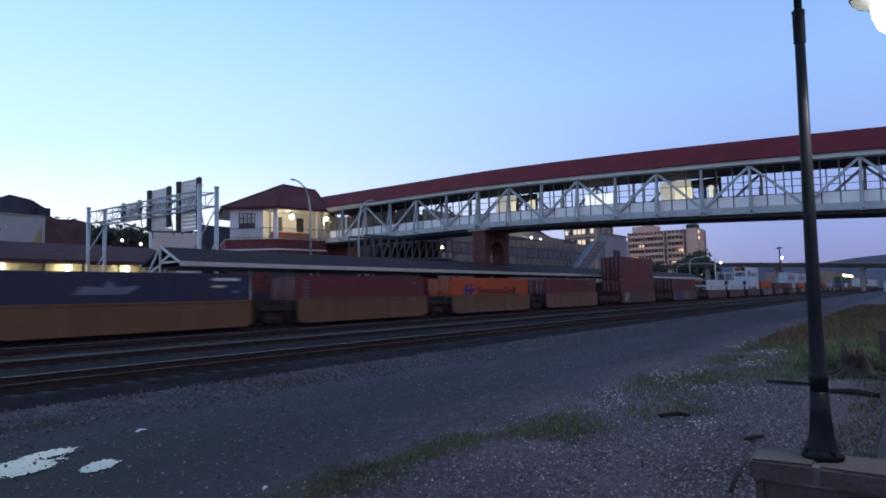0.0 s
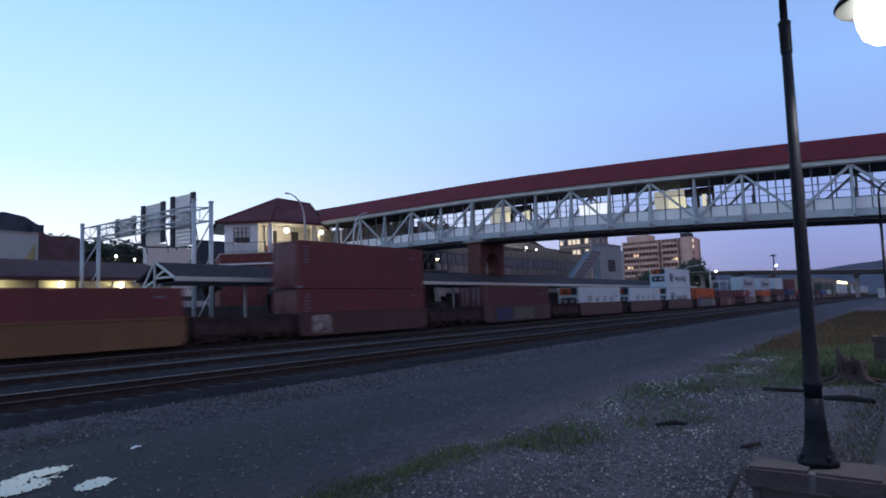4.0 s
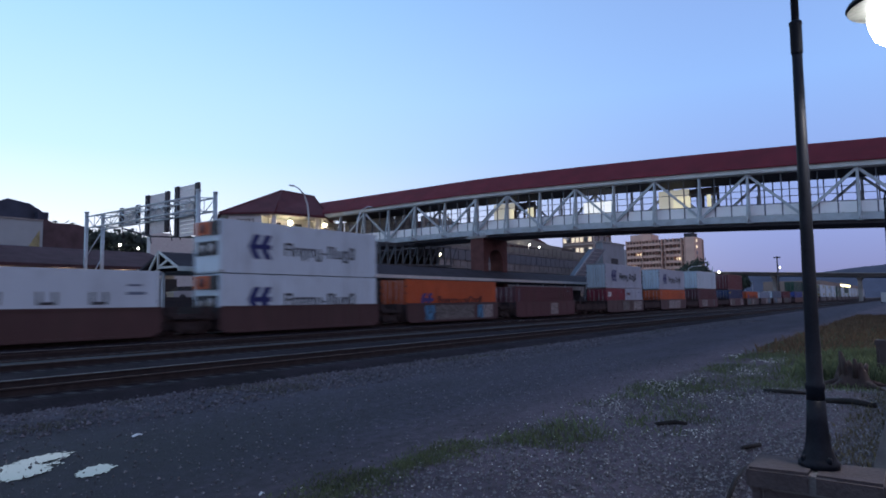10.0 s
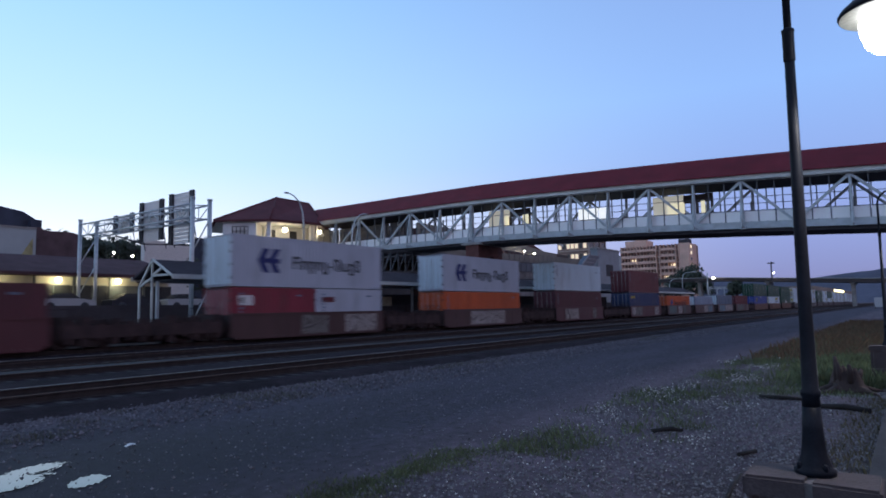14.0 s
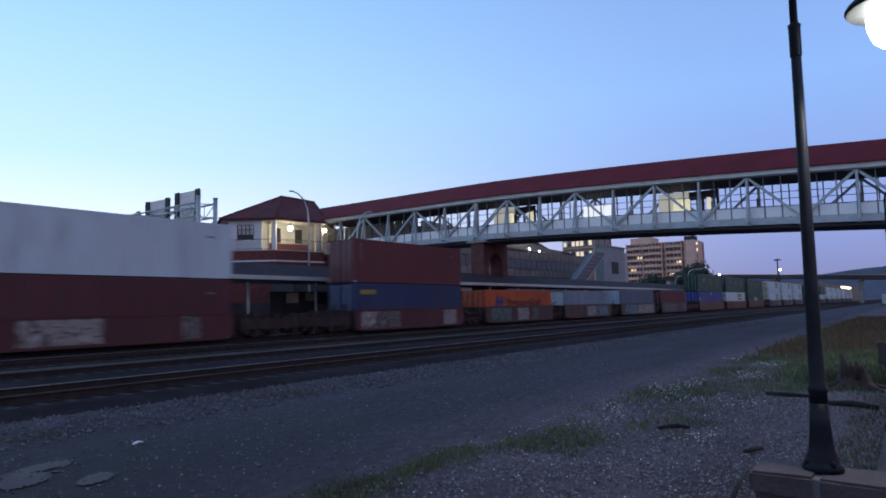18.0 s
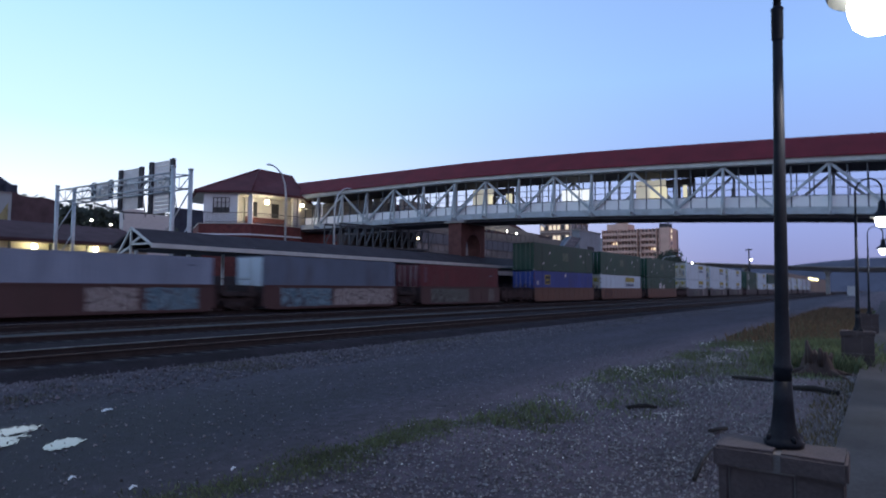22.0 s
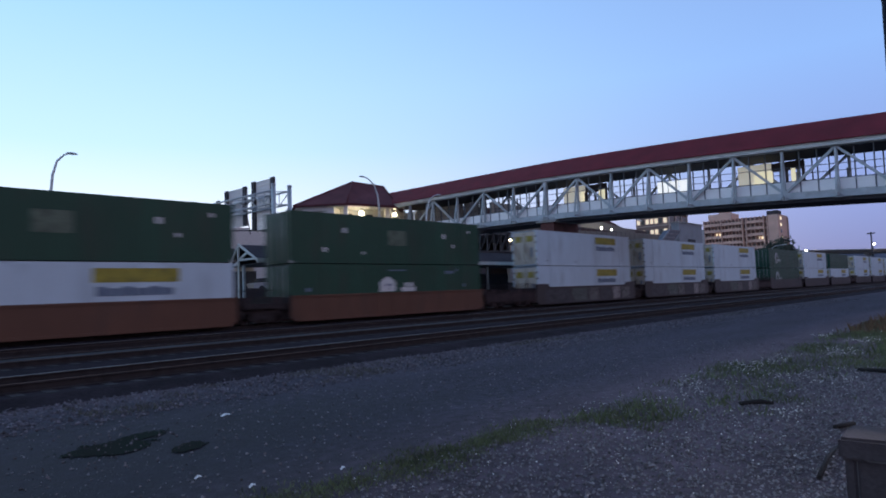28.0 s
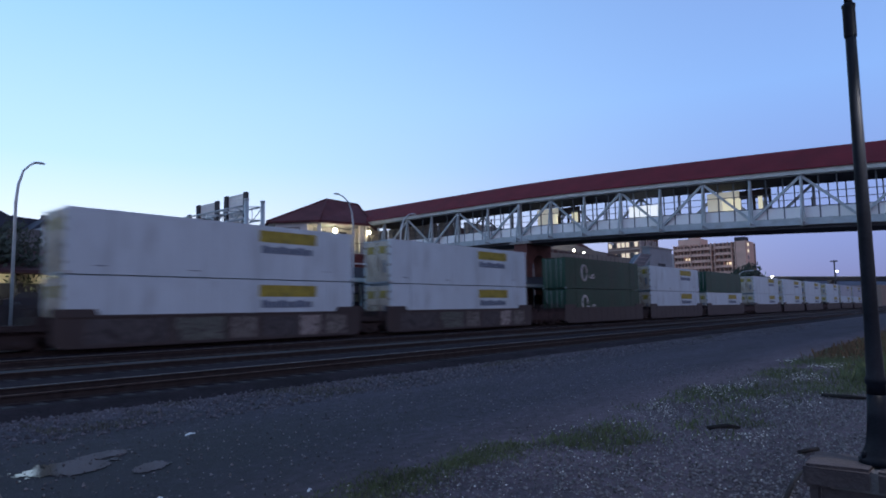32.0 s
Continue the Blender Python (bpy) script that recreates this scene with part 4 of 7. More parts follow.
for k in range(9):
    x, z = -20.2 + 1.2 * k, 5.8 + 0.72 * k
    bm = B()
    beam(bm, (x + 0.3, -0.66, z + 0.1), (x + 5.2, -0.66, z + 0.12), 0.06, 0.07)
    part("glazing_bar", bm, MATS["slate_panel"], stair)
for a, b in (((-20.2, 5.8), (-10.5, 11.6)), ((-15.1, 5.8), (-4.7, 11.8))):
    bm = B()
    beam(bm, (a[0], -0.68, a[1]), (b[0], -0.68, b[1]), 0.14, 0.3)
    part("stringer", bm, MATS["slate_panel"], stair)

offices = thing("office_block", (175.3, 75, 0), "brick office block with lit windows", "building")
bm = B()
box(bm, 0, 13, 0, 9.7, 0, 21.5)
part("wall", bm, mat("tan_brick", (0.24, 0.17, 0.145), 0.85, 0.0, 0.12), offices)
bm = B()
box(bm, -0.3, 13.3, -0.3, 10.0, 21.5, 22.0)
part("cornice", bm, CONC, offices)
for fl in range(2):
    z = 15.3 + fl * 3.1
    for k in range(3):
        bm = B()
        box(bm, 0.7 + k * 4.2, 4.2 + k * 4.2, -0.05, 0.05, z, z + 2.5)
        part("window", bm, mat("dim_glass", (0.05, 0.052, 0.055), 0.2), offices)
    for k in range(7):
        bm = B()
        y = 0.5 + k * 1.32
        box(bm, -0.08, 0.05, y, y + 0.95, z + 0.5, z + 1.9)
        lit = (fl * 3 + k) % 7 in (0, 2, 3, 5, 6)
        part("window", bm, glow("lit_office", (1.0, 0.8, 0.55), 0.14) if lit else mat("dim_glass", (0.05, 0.052, 0.055), 0.2), offices, "lit office window" if lit else "")
    bm = B()
    box(bm, -0.25, 0.0, -0.2, 9.7, z - 0.3, z)
    box(bm, 0.0, 13.1, -0.2, 0.0, z - 0.3, z)
    part("floor_band", bm, mat("tan_stone", (0.45, 0.37, 0.32), 0.85, 0.0, 0.1), offices)
for k in range(4):
    bm = B()
    box(bm, -0.1 + k * 4.25, 0.35 + k * 4.25, -0.25, 0.0, 0, 21.5)
    part("pier", bm, mat("tan_stone", (0.45, 0.37, 0.32), 0.85, 0.0, 0.1), offices)

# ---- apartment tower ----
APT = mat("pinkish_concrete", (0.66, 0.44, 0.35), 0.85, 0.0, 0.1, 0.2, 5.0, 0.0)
apt = thing("apartment_tower", (330, 88.4, 0), "beige apartment tower with stacked balconies", "building")
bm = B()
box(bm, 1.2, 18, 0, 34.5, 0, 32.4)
# wall colour darkened to hold the shade behind the balconies
part("wall", bm, mat("brick_with_shade", (0.26, 0.15, 0.12), 0.85, 0.0, 0.1, 0.3, 5.0, 0.0), apt)
for x0, x1, y0, y1, z1 in ((1, 12, 21.2, 32.4, 35.6), (2, 9, 23.5, 27.5, 36.6)):
    bm = B()
    box(bm, x0, x1, y0, y1, 32.0, z1)
    part("roof_house", bm, APT, apt)
bm = B()
box(bm, -0.5, 14, -0.2, 4.2, 0, 32.7)
part("stair_tower", bm, APT, apt)
bm = B()
box(bm, -0.3, 6, -0.1, 4.6, 32.7, 34.6)
part("roof_tank", bm, DARK, apt, "dark roof-top plant room")
FINS = (4.6, 6.2, 14.2, 16.0, 26.0, 34.4)
for fl in range(10):
    z = 1.6 + fl * 3.1
    for k, (a, b) in enumerate(zip(FINS, FINS[1:])):
        bm = B()
        box(bm, -0.6, 1.2, a + 0.2, b - 0.2, z, z + 0.3)
        part("balcony_slab", bm, APT, apt)
        if b - a > 3:
            bm = B()
            box(bm, -0.6, -0.45, a + 0.4, b - 0.4, z + 0.3, z + 1.3)
            part("balcony", bm, APT, apt)
            n = int((b - a) / 1.6)
            dm = mesh("balcony_divider", lambda bm: box(bm, -0.5, 1.2, -0.07, 0.07, 0.3, 3.1))
            for j in range(1, n):
                shared("balcony_divider", dm, APT, apt, (0, a + (b - a) * j / n, z))
        n = max(1, int((b - a) / 3))
        for j in range(n):
            w = (b - a - 0.4) / n
            bm = B()
            box(bm, 1.1, 1.2, a + 0.3 + j * w, a + 0.1 + (j + 0.75) * w, z + 0.5, z + 2.6)
            lit = (fl * 7 + k * 5 + j * 3) % 11 == 3
            part("window", bm, glow("lit_flat", (1.0, 0.82, 0.55), 0.2) if lit else mat("curtained_glass", (0.15, 0.1, 0.085), 0.3), apt)
    bm = B()
    box(bm, 3, 5, -0.35, -0.2, z + 0.8, z + 2.2)
    part("window", bm, glow("lit_flat", (1.0, 0.82, 0.55), 0.2) if fl % 3 != 1 else mat("dim_glass", (0.05, 0.052, 0.055), 0.2), apt)
for y in FINS:
    bm = B()
    box(bm, -0.7, 1.3, y - 0.2, y + 0.2, 0, 32.6)
    part("fin_wall", bm, APT, apt)

# ---- road overpass ----
over = thing("road_overpass", (260, 40, 0), "long dark steel road overpass on concrete piers", "bridge")
for name, m, f in (("deck", mat("steel_girder", (0.06, 0.05, 0.05), 0.8, 0.0, 0.15, 0.3, 4.0, 0.0), lambda bm: prism(bm, [(-260, 6.6), (-29.3, 8.0), (19.3, 10.6), (40, 11.0), (40, 12.0), (19.3, 11.6), (-29.3, 9.2), (-260, 7.8)], 'x', -5, 8)),
                   ("parapet", CONC, lambda bm: prism(bm, [(-260, 7.8), (-29.3, 9.2), (19.3, 11.6), (40, 12.0), (40, 12.25), (19.3, 11.85), (-29.3, 9.45), (-260, 8.05)], 'x', -5.4, -5.0))):
    bm = B()
    f(bm)
    part(name, bm, m, over)
for y in (26, 2, -24, -60):
    bm = B()
    top = 9.6 + y * 0.054 if y > -30 else 8.0
    box(bm, -1.2, 1.2, y - 0.6, y + 0.6, 0, top)
    box(bm, -4, 6, y - 0.8, y + 0.8, top - 0.7, top)
    part("pier", bm, CONC, over)
for y, z in ((59.1, 11.6), (38.9, 12.4)):
    globe_lamp("road_lamp", (252, y, z), 0.28, (1.0, 0.9, 0.75), 10, 0, "far bright road lamp", 0.0)
mast = thing("signal_mast", (250, 39.3, 0), "dark pole with a short crossbar", "mast")
bm = B()
tube(bm, [(0, 0, 0), (0, 0, 16.2)], 0.22, 8)
part("pole", bm, DARK, mast)
bm = B()
box(bm, -0.15, 0.15, -1.1, 1.1, 15.6, 16.0)
part("crossbar", bm, DARK, mast)
pole = thing("rail_pole", (255, 62, 0), "pale tall pole beside the far tracks", "pole")
bm = B()
tube(bm, [(0, 0, 0), (0, 0, 13.7)], [0.28, 0.2], 8)
part("shaft", bm, GALV, pole)
for x, y, z in ((255, 76.2, 12.0), (252, 70.4, 14.2)):
    far_lamp = thing("street_lamp", (x, y, 0), "far street lamp with a bent arm", "street lamp", "street lamps by the overpass")
    bm = B()
    tube(bm, [(0, 0, 0), (0, 0, z - 2.5), (0, -0.5, z - 0.9), (0, -1.6, z - 0.2), (0, -4.2, z)], [0.2, 0.16, 0.14, 0.13, 0.12], 8)
    part("pole", bm, GALV, far_lamp)
    bm = B()
    box(bm, -0.25, 0.25, -5.2, -4.1, z - 0.12, z + 0.14)
    part("lamp_head", bm, GALV, far_lamp)
fence = thing("guard_rail", (258, 49, 0), "pale guard rail beside the far road", "guard rail")
for z in (7.2, 7.7):
    bm = B()
    beam(bm, (0, 0, z), (0, 13.4, z + 0.75), 0.15, 0.22)
    part("rail", bm, GALV, fence)
for k in range(6):
    bm = B()
    box(bm, -0.1, 0.1, k * 2.6, k * 2.6 + 0.2, 0, 7.8 + 0.14 * k)
    part("post", bm, GALV, fence)
shed = thing("long_warehouse", (430, 46, 0), "long tan warehouse far down the line", "building")
bm = B()
box(bm, 0, 330, 0, 30, 0, 11.5)
part("wall", bm, mat("tan_cladding", (0.24, 0.19, 0.16), 0.85, 0.0, 0.1, 0.05, 1.0, 0.0), shed)
bm = B()
box(bm, 120, 200, -0.3, 0.0, 9.6, 11.0)
part("lit_strip", bm, glow("sodium_strip", (1.0, 0.9, 0.45), 1.2), shed, "bright strip of windows")
HILL = mat("far_woods", (0.08, 0.085, 0.12), 0.95, 0.0, 0.2, 0.02, 0.2, 0.0)
for hx, hy, hl, hh, name in ((1500, 330, 900, 84, "far_hill"), (1600, -400, 900, 90, "far_hill"), (300, 900, 900, 30, "far_hill")):
    bm = B()
    n = 60
    top, bot, back = [], [], []
    along = Vector((0, 1, 0)) if hx > 1000 else Vector((1, 0, 0))
    for k in range(n + 1):
        p = Vector((hx, hy, 0)) + along * (k / n - 0.5) * 2 * hl
        h = hh * (0.75 + 0.25 * noise.noise(Vector((k * 0.13, hx * 0.01, 0))) + 0.05 * noise.noise(Vector((k * 1.3, 5, 0)))) * min(1, 4 * min(k, n - k) / n + 0.15)
        d = Vector((300, 0, 0)) if hx > 1000 else Vector((0, 300, 0))
        bot.append(bm.verts.new(p))
        top.append(bm.verts.new(p + d * 0.5 + Vector((0, 0, h))))
        back.append(bm.verts.new(p + d))
    for k in range(n):
        bm.faces.new((bot[k], bot[k + 1], top[k + 1], top[k]))
        bm.faces.new((top[k], top[k + 1], back[k + 1], back[k]))
    tagged(part(name, bm, HILL), "low wooded hill on the horizon", "hill", kind="structure")


# ---- trees ----
LEAF = mat("dark_foliage", (0.045, 0.058, 0.042), 0.8, 0.0, 0.3, 1.5, 10.0, 0.0, island=0.4)
BARK = mat("tree_bark", (0.06, 0.045, 0.035), 0.9, 0.0, 0.25, 4.0, 30.0, 0.3)


def tree(name, x, y, h, w, leaves, leaf, seed, label="dark leafy tree seen against the dusk sky"):
    rng = random.Random(seed)
    ob = thing(name, (x, y, 0), label, "tree")
    bm = B()
    tube(bm, [(0, 0, 0), (0.1, 0, h * 0.3), (0, 0.1, h * 0.75)], [h * 0.03, h * 0.022, h * 0.008], 7)
    tips = []
    for k in range(8):
        a = k * 2.4 + rng.random()
        z0 = h * rng.uniform(0.25, 0.6)
        e = Vector((math.cos(a) * w * rng.uniform(0.25, 0.42), math.sin(a) * w * rng.uniform(0.25, 0.42), z0 + h * rng.uniform(0.12, 0.3)))
        tube(bm, [(0, 0, z0), e * 0.5 + Vector((0, 0, z0 * 0.55)), e], [h * 0.012, h * 0.008, h * 0.004], 5)
        tips.append(e)
    part("trunk", bm, BARK, ob)
    bm = B()
    clumps = [(t, w * rng.uniform(0.16, 0.26)) for t in tips] + [(Vector((rng.uniform(-.3, .3) * w, rng.uniform(-.3, .3) * w, h * rng.uniform(0.5, 0.9))), w * rng.uniform(0.14, 0.24)) for _ in range(9)]
    for _ in range(leaves):
        c, r = rng.choice(clumps)
        d = Vector((rng.gauss(0, 1), rng.gauss(0, 1), rng.gauss(0, 0.8))).normalized() * r * rng.uniform(0.3, 1.15)
        p = c + d
        u = Vector((rng.gauss(0, 1), rng.gauss(0, 1), rng.gauss(0, 1))).normalized()
        v = u.orthogonal().normalized()
        s = leaf * rng.uniform(0.6, 1.3)
        bm.faces.new([bm.verts.new(p + q) for q in (u * s, v * s * 0.6, -u * s, -v * s * 0.6)])
    part("crown", bm, LEAF, ob)
    return ob


tree("tree", 16.2, 60.5, 10.6, 6.5, 2600, 0.22, 1)
for k, (x, y, h, w) in enumerate(((58, 121, 16.3, 9), (64, 123, 15.8, 9), (69, 122, 14.0, 8), (74, 126, 15.0, 9), (80, 124, 18.5, 9), (52, 118, 13.5, 9), (86, 122, 17.5, 8))):
    tree("tree", x, y, h, w, 1300, 0.4, 10 + k)
for k, (x, y, h, w) in enumerate(((316, 90, 17.0, 14), (312, 83, 21.0, 13), (306, 78, 16.5, 11), (255, 52, 10.8, 6), (300, 100, 15.0, 13))):
    tree("tree", x, y, h, w, 1200, 0.8, 20 + k)
for k, (x, y, h, w) in enumerate(((47.0, 105, 15.0, 9), (51.0, 106, 15.2, 9), (55.0, 107, 14.8, 9), (58.5, 108, 14.5, 9), (62.5, 108, 14.5, 9))):
    tree("tree", x, y, h, w, 4200, 0.5, 60 + k)
bm = B()
prism(bm, [(36, 0), (42, 8.5), (48, 11.0), (55, 11.6), (64, 11.2), (76, 12.5), (84, 0)], 'y', 112, 118)
tagged(part("wooded_bank", bm, mat("bank_undergrowth", (0.05, 0.05, 0.052), 0.95, 0.0, 0.4, 0.5, 4.0, 0.3)), "dark overgrown bank behind the trees", "bank", kind="structure")
tree("tree", 31, -2.4, 5.2, 4.2, 2600, 0.12, 40, "leafy tree beside the lamp-lit walkway")
tree("shrub", 40.2, 60.3, 8.3, 3.4, 1500, 0.2, 41, "dark shrub against the tower wall")
for k, (x, y) in enumerate(((50.8, 100), (53.8, 100), (53.2, 99.4))):
    globe_lamp("yard_lamp", (x, y, (11.6, 11.2, 10.3)[k]), 0.15, (1.0, 0.96, 0.8), 8, 0, "far bright yard lamp", 0.0)


# ---- parked vehicles ----
def car(name, x, y, z, col, label, van=False):
    ob = thing(name, (x, y, z), label, "van" if van else "car")
    p = mat("car_paint_" + col, {"silver": (0.4, 0.41, 0.43), "white": (0.65, 0.66, 0.68), "dark": (0.03, 0.03, 0.04)}[col], 0.3, 0.2, 0.05, 2.0, 20.0, 0.0)
    L, W = (6.2, 2.2) if van else (4.5, 1.8)
    bm = B()
    o = [(0, 0.35), (0, 2.7), (4.3, 2.7), (4.3, 2.1), (5.2, 2.0), (5.6, 1.2), (6.2, 1.1), (6.2, 0.35)] if van else [(0, 0.35), (0, 0.85), (0.5, 0.95), (1.0, 1.0), (3.4, 0.98), (4.3, 0.82), (4.5, 0.6), (4.5, 0.35)]
    prism(bm, o, 'y', 0, W)
    part("body", bm, p, ob)
    if not van:
        bm = B()
        prism(bm, [(0.6, 0.98), (1.2, 1.42), (2.5, 1.45), (3.3, 0.99)], 'y', 0.12, W - 0.12)
        part("cabin", bm, mat("dim_glass", (0.05, 0.052, 0.055), 0.2), ob)
    for wx in (0.9, L - 0.95):
        for wy in (0.0, W):
            bm = B()
            lathe(bm, [(0.1, -0.1), (0.32, -0.1), (0.34, 0.0), (0.32, 0.1), (0.1, 0.1)], 14)
            bm.transform(Matrix.Translation((wx, wy, 0.34)) @ Matrix.Rotation(math.pi / 2, 4, 'X'))
            part("wheel", bm, BLACK, ob)
    return ob


for x, c in ((22.6, "silver"), (28.4, "dark"), (33.6, "silver"), (15.5, "dark")):
    car("parked_car", x, 56.0, 2.3, c, c + " parked car on the road beside the annex")
car("box_van", 190, 5.4, 0, "silver", "pale box van parked far along the lot", True)

# ---- lamp-lit walkway, brick plinths and crook lamp posts ----
bm = B()
box(bm, -8, 120, -5, 0.47, 0.0, 0.1)
tagged(part("walkway", bm, mat("walkway_concrete", (0.052, 0.05, 0.053), 0.95, 0.0, 0.25, 0.8, 25.0, 0.3, spec=0.15, stain=((0.032, 0.03, 0.03), 0.6, 0.9))), "concrete walkway along the lamp posts", "walkway", kind="structure")
BLOCKM = mat("brown_masonry", (0.06, 0.046, 0.048), 0.9, 0.0, 0.2, 3.0, 40.0, 0.4, stain=((0.08, 0.062, 0.06), 0.5, 2.0))
MORTAR = mat("pale_mortar", (0.13, 0.12, 0.12), 0.9, 0.0, 0.15, 5.0, 60.0, 0.3)
IRON = mat("cast_iron_black", (0.01, 0.012, 0.018), 0.45, 0.0, 0.25, 8.0, 80.0, 0.03, spec=0.06)


def plinth(x, y):
    ob = thing("lamp_plinth", (x, y, 0), "brown masonry plinth with stone cap and pale mortar joints", "plinth", "lamp plinths")
    hx, hy = 0.15, 0.3
    bm = B()
    box(bm, -hx + 0.014, hx - 0.014, -hy + 0.014, hy - 0.014, 0, 0.73)
    part("mortar_core", bm, MORTAR, ob)
    rng = random.Random(int(x))
    for z0, z1, cuts in ((0.0, 0.35, (-hy, -0.16, 0.12, hy)), (0.358, 0.728, (-hy, -0.078, 0.244, hy))):
        for y0, y1 in zip(cuts, cuts[1:]):
            for x0, x1 in ((-hx, -0.004), (0.004, hx)):
                bm = B()
                j = [rng.uniform(-0.004, 0.004) for _ in range(4)]
                box(bm, x0 + j[0], x1 + j[1], y0 + 0.0025, y1 - 0.0025, z0 + j[2] * 0.5 + 0.002, z1 + j[3] * 0.4)
                bmesh.ops.bevel(bm, geom=bm.edges[:], offset=0.01, segments=2, affect='EDGES')
                part("block", bm, BLOCKM, ob)
    bm = B()
    box(bm, -hx - 0.012, hx + 0.012, -hy - 0.004, hy + 0.004, 0.72, 0.822)
    part("cap_mortar", bm, MORTAR, ob)
    for y0, y1, dz in ((-hy - 0.02, -0.003, 0.0), (0.003, hy + 0.02, 0.006)):
        bm = B()
        box(bm, -hx - 0.03, hx + 0.03, y0, y1, 0.715, 0.83 + dz)
        bmesh.ops.bevel(bm, geom=bm.edges[:], offset=0.016, segments=2, affect='EDGES')
        for v in bm.verts:
            v.co += Vector((0.012, 0.008, 0.009)) * noise.noise(v.co * 9 + Vector((x, 0, 0)))
        part("cap_stone", bm, BLOCKM, ob)
    return ob


def lamp_post(x, y, watts):
    ob = thing("lamp_post", (x, y, 0.83), "black cast-iron lamp post with a hooked arm and lit pendant globe", "lamp post", "lamp posts on the walkway")
    bm = B()
    lathe(bm, [(0.1, 0.0), (0.104, 0.03), (0.09, 0.04), (0.083, 0.06), (0.066, 0.1), (0.058, 0.16), (0.052, 0.24), (0.047, 0.36)], 20)
    part("base", bm, IRON, ob)
    for a in range(4):
        bm = B()
        lathe(bm, [(0.014, 0), (0.014, 0.03), (0.006, 0.038)], 6, (0.088 * math.cos(a * 1.57 + 0.7), 0.088 * math.sin(a * 1.57 + 0.7), 0.03))
        part("anchor_bolt", bm, IRON, ob)
    bm = B()
    lathe(bm, [(0.047, 0.36), (0.044, 0.41), (0.05, 0.42), (0.05, 0.445), (0.043, 0.455), (0.0365, 0.71), (0.0285, 1.9), (0.0265, 2.32)], 18)
    part("shaft", bm, IRON, ob)
    bm = B()
    lathe(bm, [(0.027, 2.3), (0.0315, 2.31), (0.0315, 2.47), (0.034, 2.475), (0.034, 2.49), (0.022, 2.5)], 18)
    part("sleeve", bm, IRON, ob)
    bm = B()
    arc = [(0, 0, 2.48), (0, 0, 3.0)] + [(-0.065 * (1 - math.cos(a * math.pi / 8)), -0.24 * (1 - math.cos(a * math.pi / 8)), 3.0 + 0.26 * math.sin(a * math.pi / 8)) for a in range(1, 9)] + [(-0.13, -0.48, 2.74)]
    tube(bm, arc, [0.0215, 0.021] + [0.02] * 9, 10)
    part("hooked_arm", bm, IRON, ob)
    px, py, pz = -0.13, -0.48, 2.41
    pen = new("pendant")
    pen.parent, pen.location = ob, (px, py, pz)
    bm = B()
    lathe(bm, [(0.225, 0.0), (0.23, 0.012), (0.22, 0.03), (0.16, 0.085), (0.11, 0.13), (0.08, 0.18), (0.07, 0.32), (0.045, 0.36), (0.03, 0.37)], 28)
    part("cap", bm, IRON, pen)
    bm = B()
    lathe(bm, [(0.222, -0.004), (0.2, 0.004), (0.14, 0.012)], 28)
    part("reflector", bm, mat("white_enamel", (0.2, 0.2, 0.18), 0.5), pen, "white enamel underside")
    bm = B()
    lathe(bm, [(0.01, -0.21), (0.07, -0.2), (0.11, -0.165), (0.132, -0.1), (0.137, -0.04), (0.12, -0.01)], 24)
    part("globe", bm, glow("pendant_glow", (0.95, 0.97, 1.0), 3.0), pen, "bright frosted globe")
    ob.rotation_euler = (radians(0.45), 0, 0)
    ld = bpy.data.lights.new("pendant_light", 'SPOT')
    ld.energy, ld.color, ld.shadow_soft_size = watts, (1.0, 0.93, 0.86), 0.1
    ld.spot_size, ld.spot_blend = radians(172), 0.25
    new("pendant_light", ld).location = (x + px, y + py - 0.03, 0.83 + pz - 0.34)
    return ob


for lx, ly in ((4.09, 0.5), (16.5, 0.5), (29.0, 0.5)):
    plinth(lx - 0.04, ly + 0.01)
    lamp_post(lx, ly, 18 if lx < 10 else 30)
kiosk = thing("ticket_machine", (10.9, -0.55, 0.1), "tall grey machine with a lit white front", "machine")
bm = B()
box(bm, 0, 0.7, -0.4, 0.4, 0, 1.7)
part("cabinet", bm, DARK, kiosk)
for k in range(5):
    bm = B()
    box(bm, -0.02, 0.0, -0.36, 0.38, 0.12 + k * 0.3, 0.38 + k * 0.3)
    part("lit_panel", bm, glow("lit_front", (0.95, 0.97, 1.0), 0.6), kiosk)

hard_case = thing("hard_case", (2.6, -0.4, 0.1), "blue-grey hard-shell case with a black rim, wheeled along the walkway", "case")
half = [(0.24, 0.0), (0.24, 0.88)] + [(0.04 + 0.2 * math.cos(a * math.pi / 12), 0.88 + 0.2 * math.sin(a * math.pi / 12)) for a in range(1, 7)]
shell = half + [(-0.36 - y, z) for y, z in half[::-1]]
bm = B()
prism(bm, shell, 'x', 0.02, 0.3)
part("body", bm, mat("blue_grey_enamel", (0.2, 0.21, 0.25), 0.3, 0.0, 0.12, 3.0, 40.0, 0.05), hard_case)
for x in (0.02, 0.3):
    bm = B()
    tube(bm, [(x, y, z) for y, z in shell], 0.01, 8)
    part("rim", bm, IRON, hard_case, "black rubber rim")

# ---- puddles, litter, sticks ----
WATER = bpy.data.materials.new("still_water")
WATER.use_nodes = True
wb = WATER.node_tree.nodes["Principled BSDF"]
wb.inputs["Base Color"].default_value = (0.015, 0.016, 0.018, 1)
wb.inputs["Roughness"].default_value = 0.03
wb.inputs["IOR"].default_value = 1.5


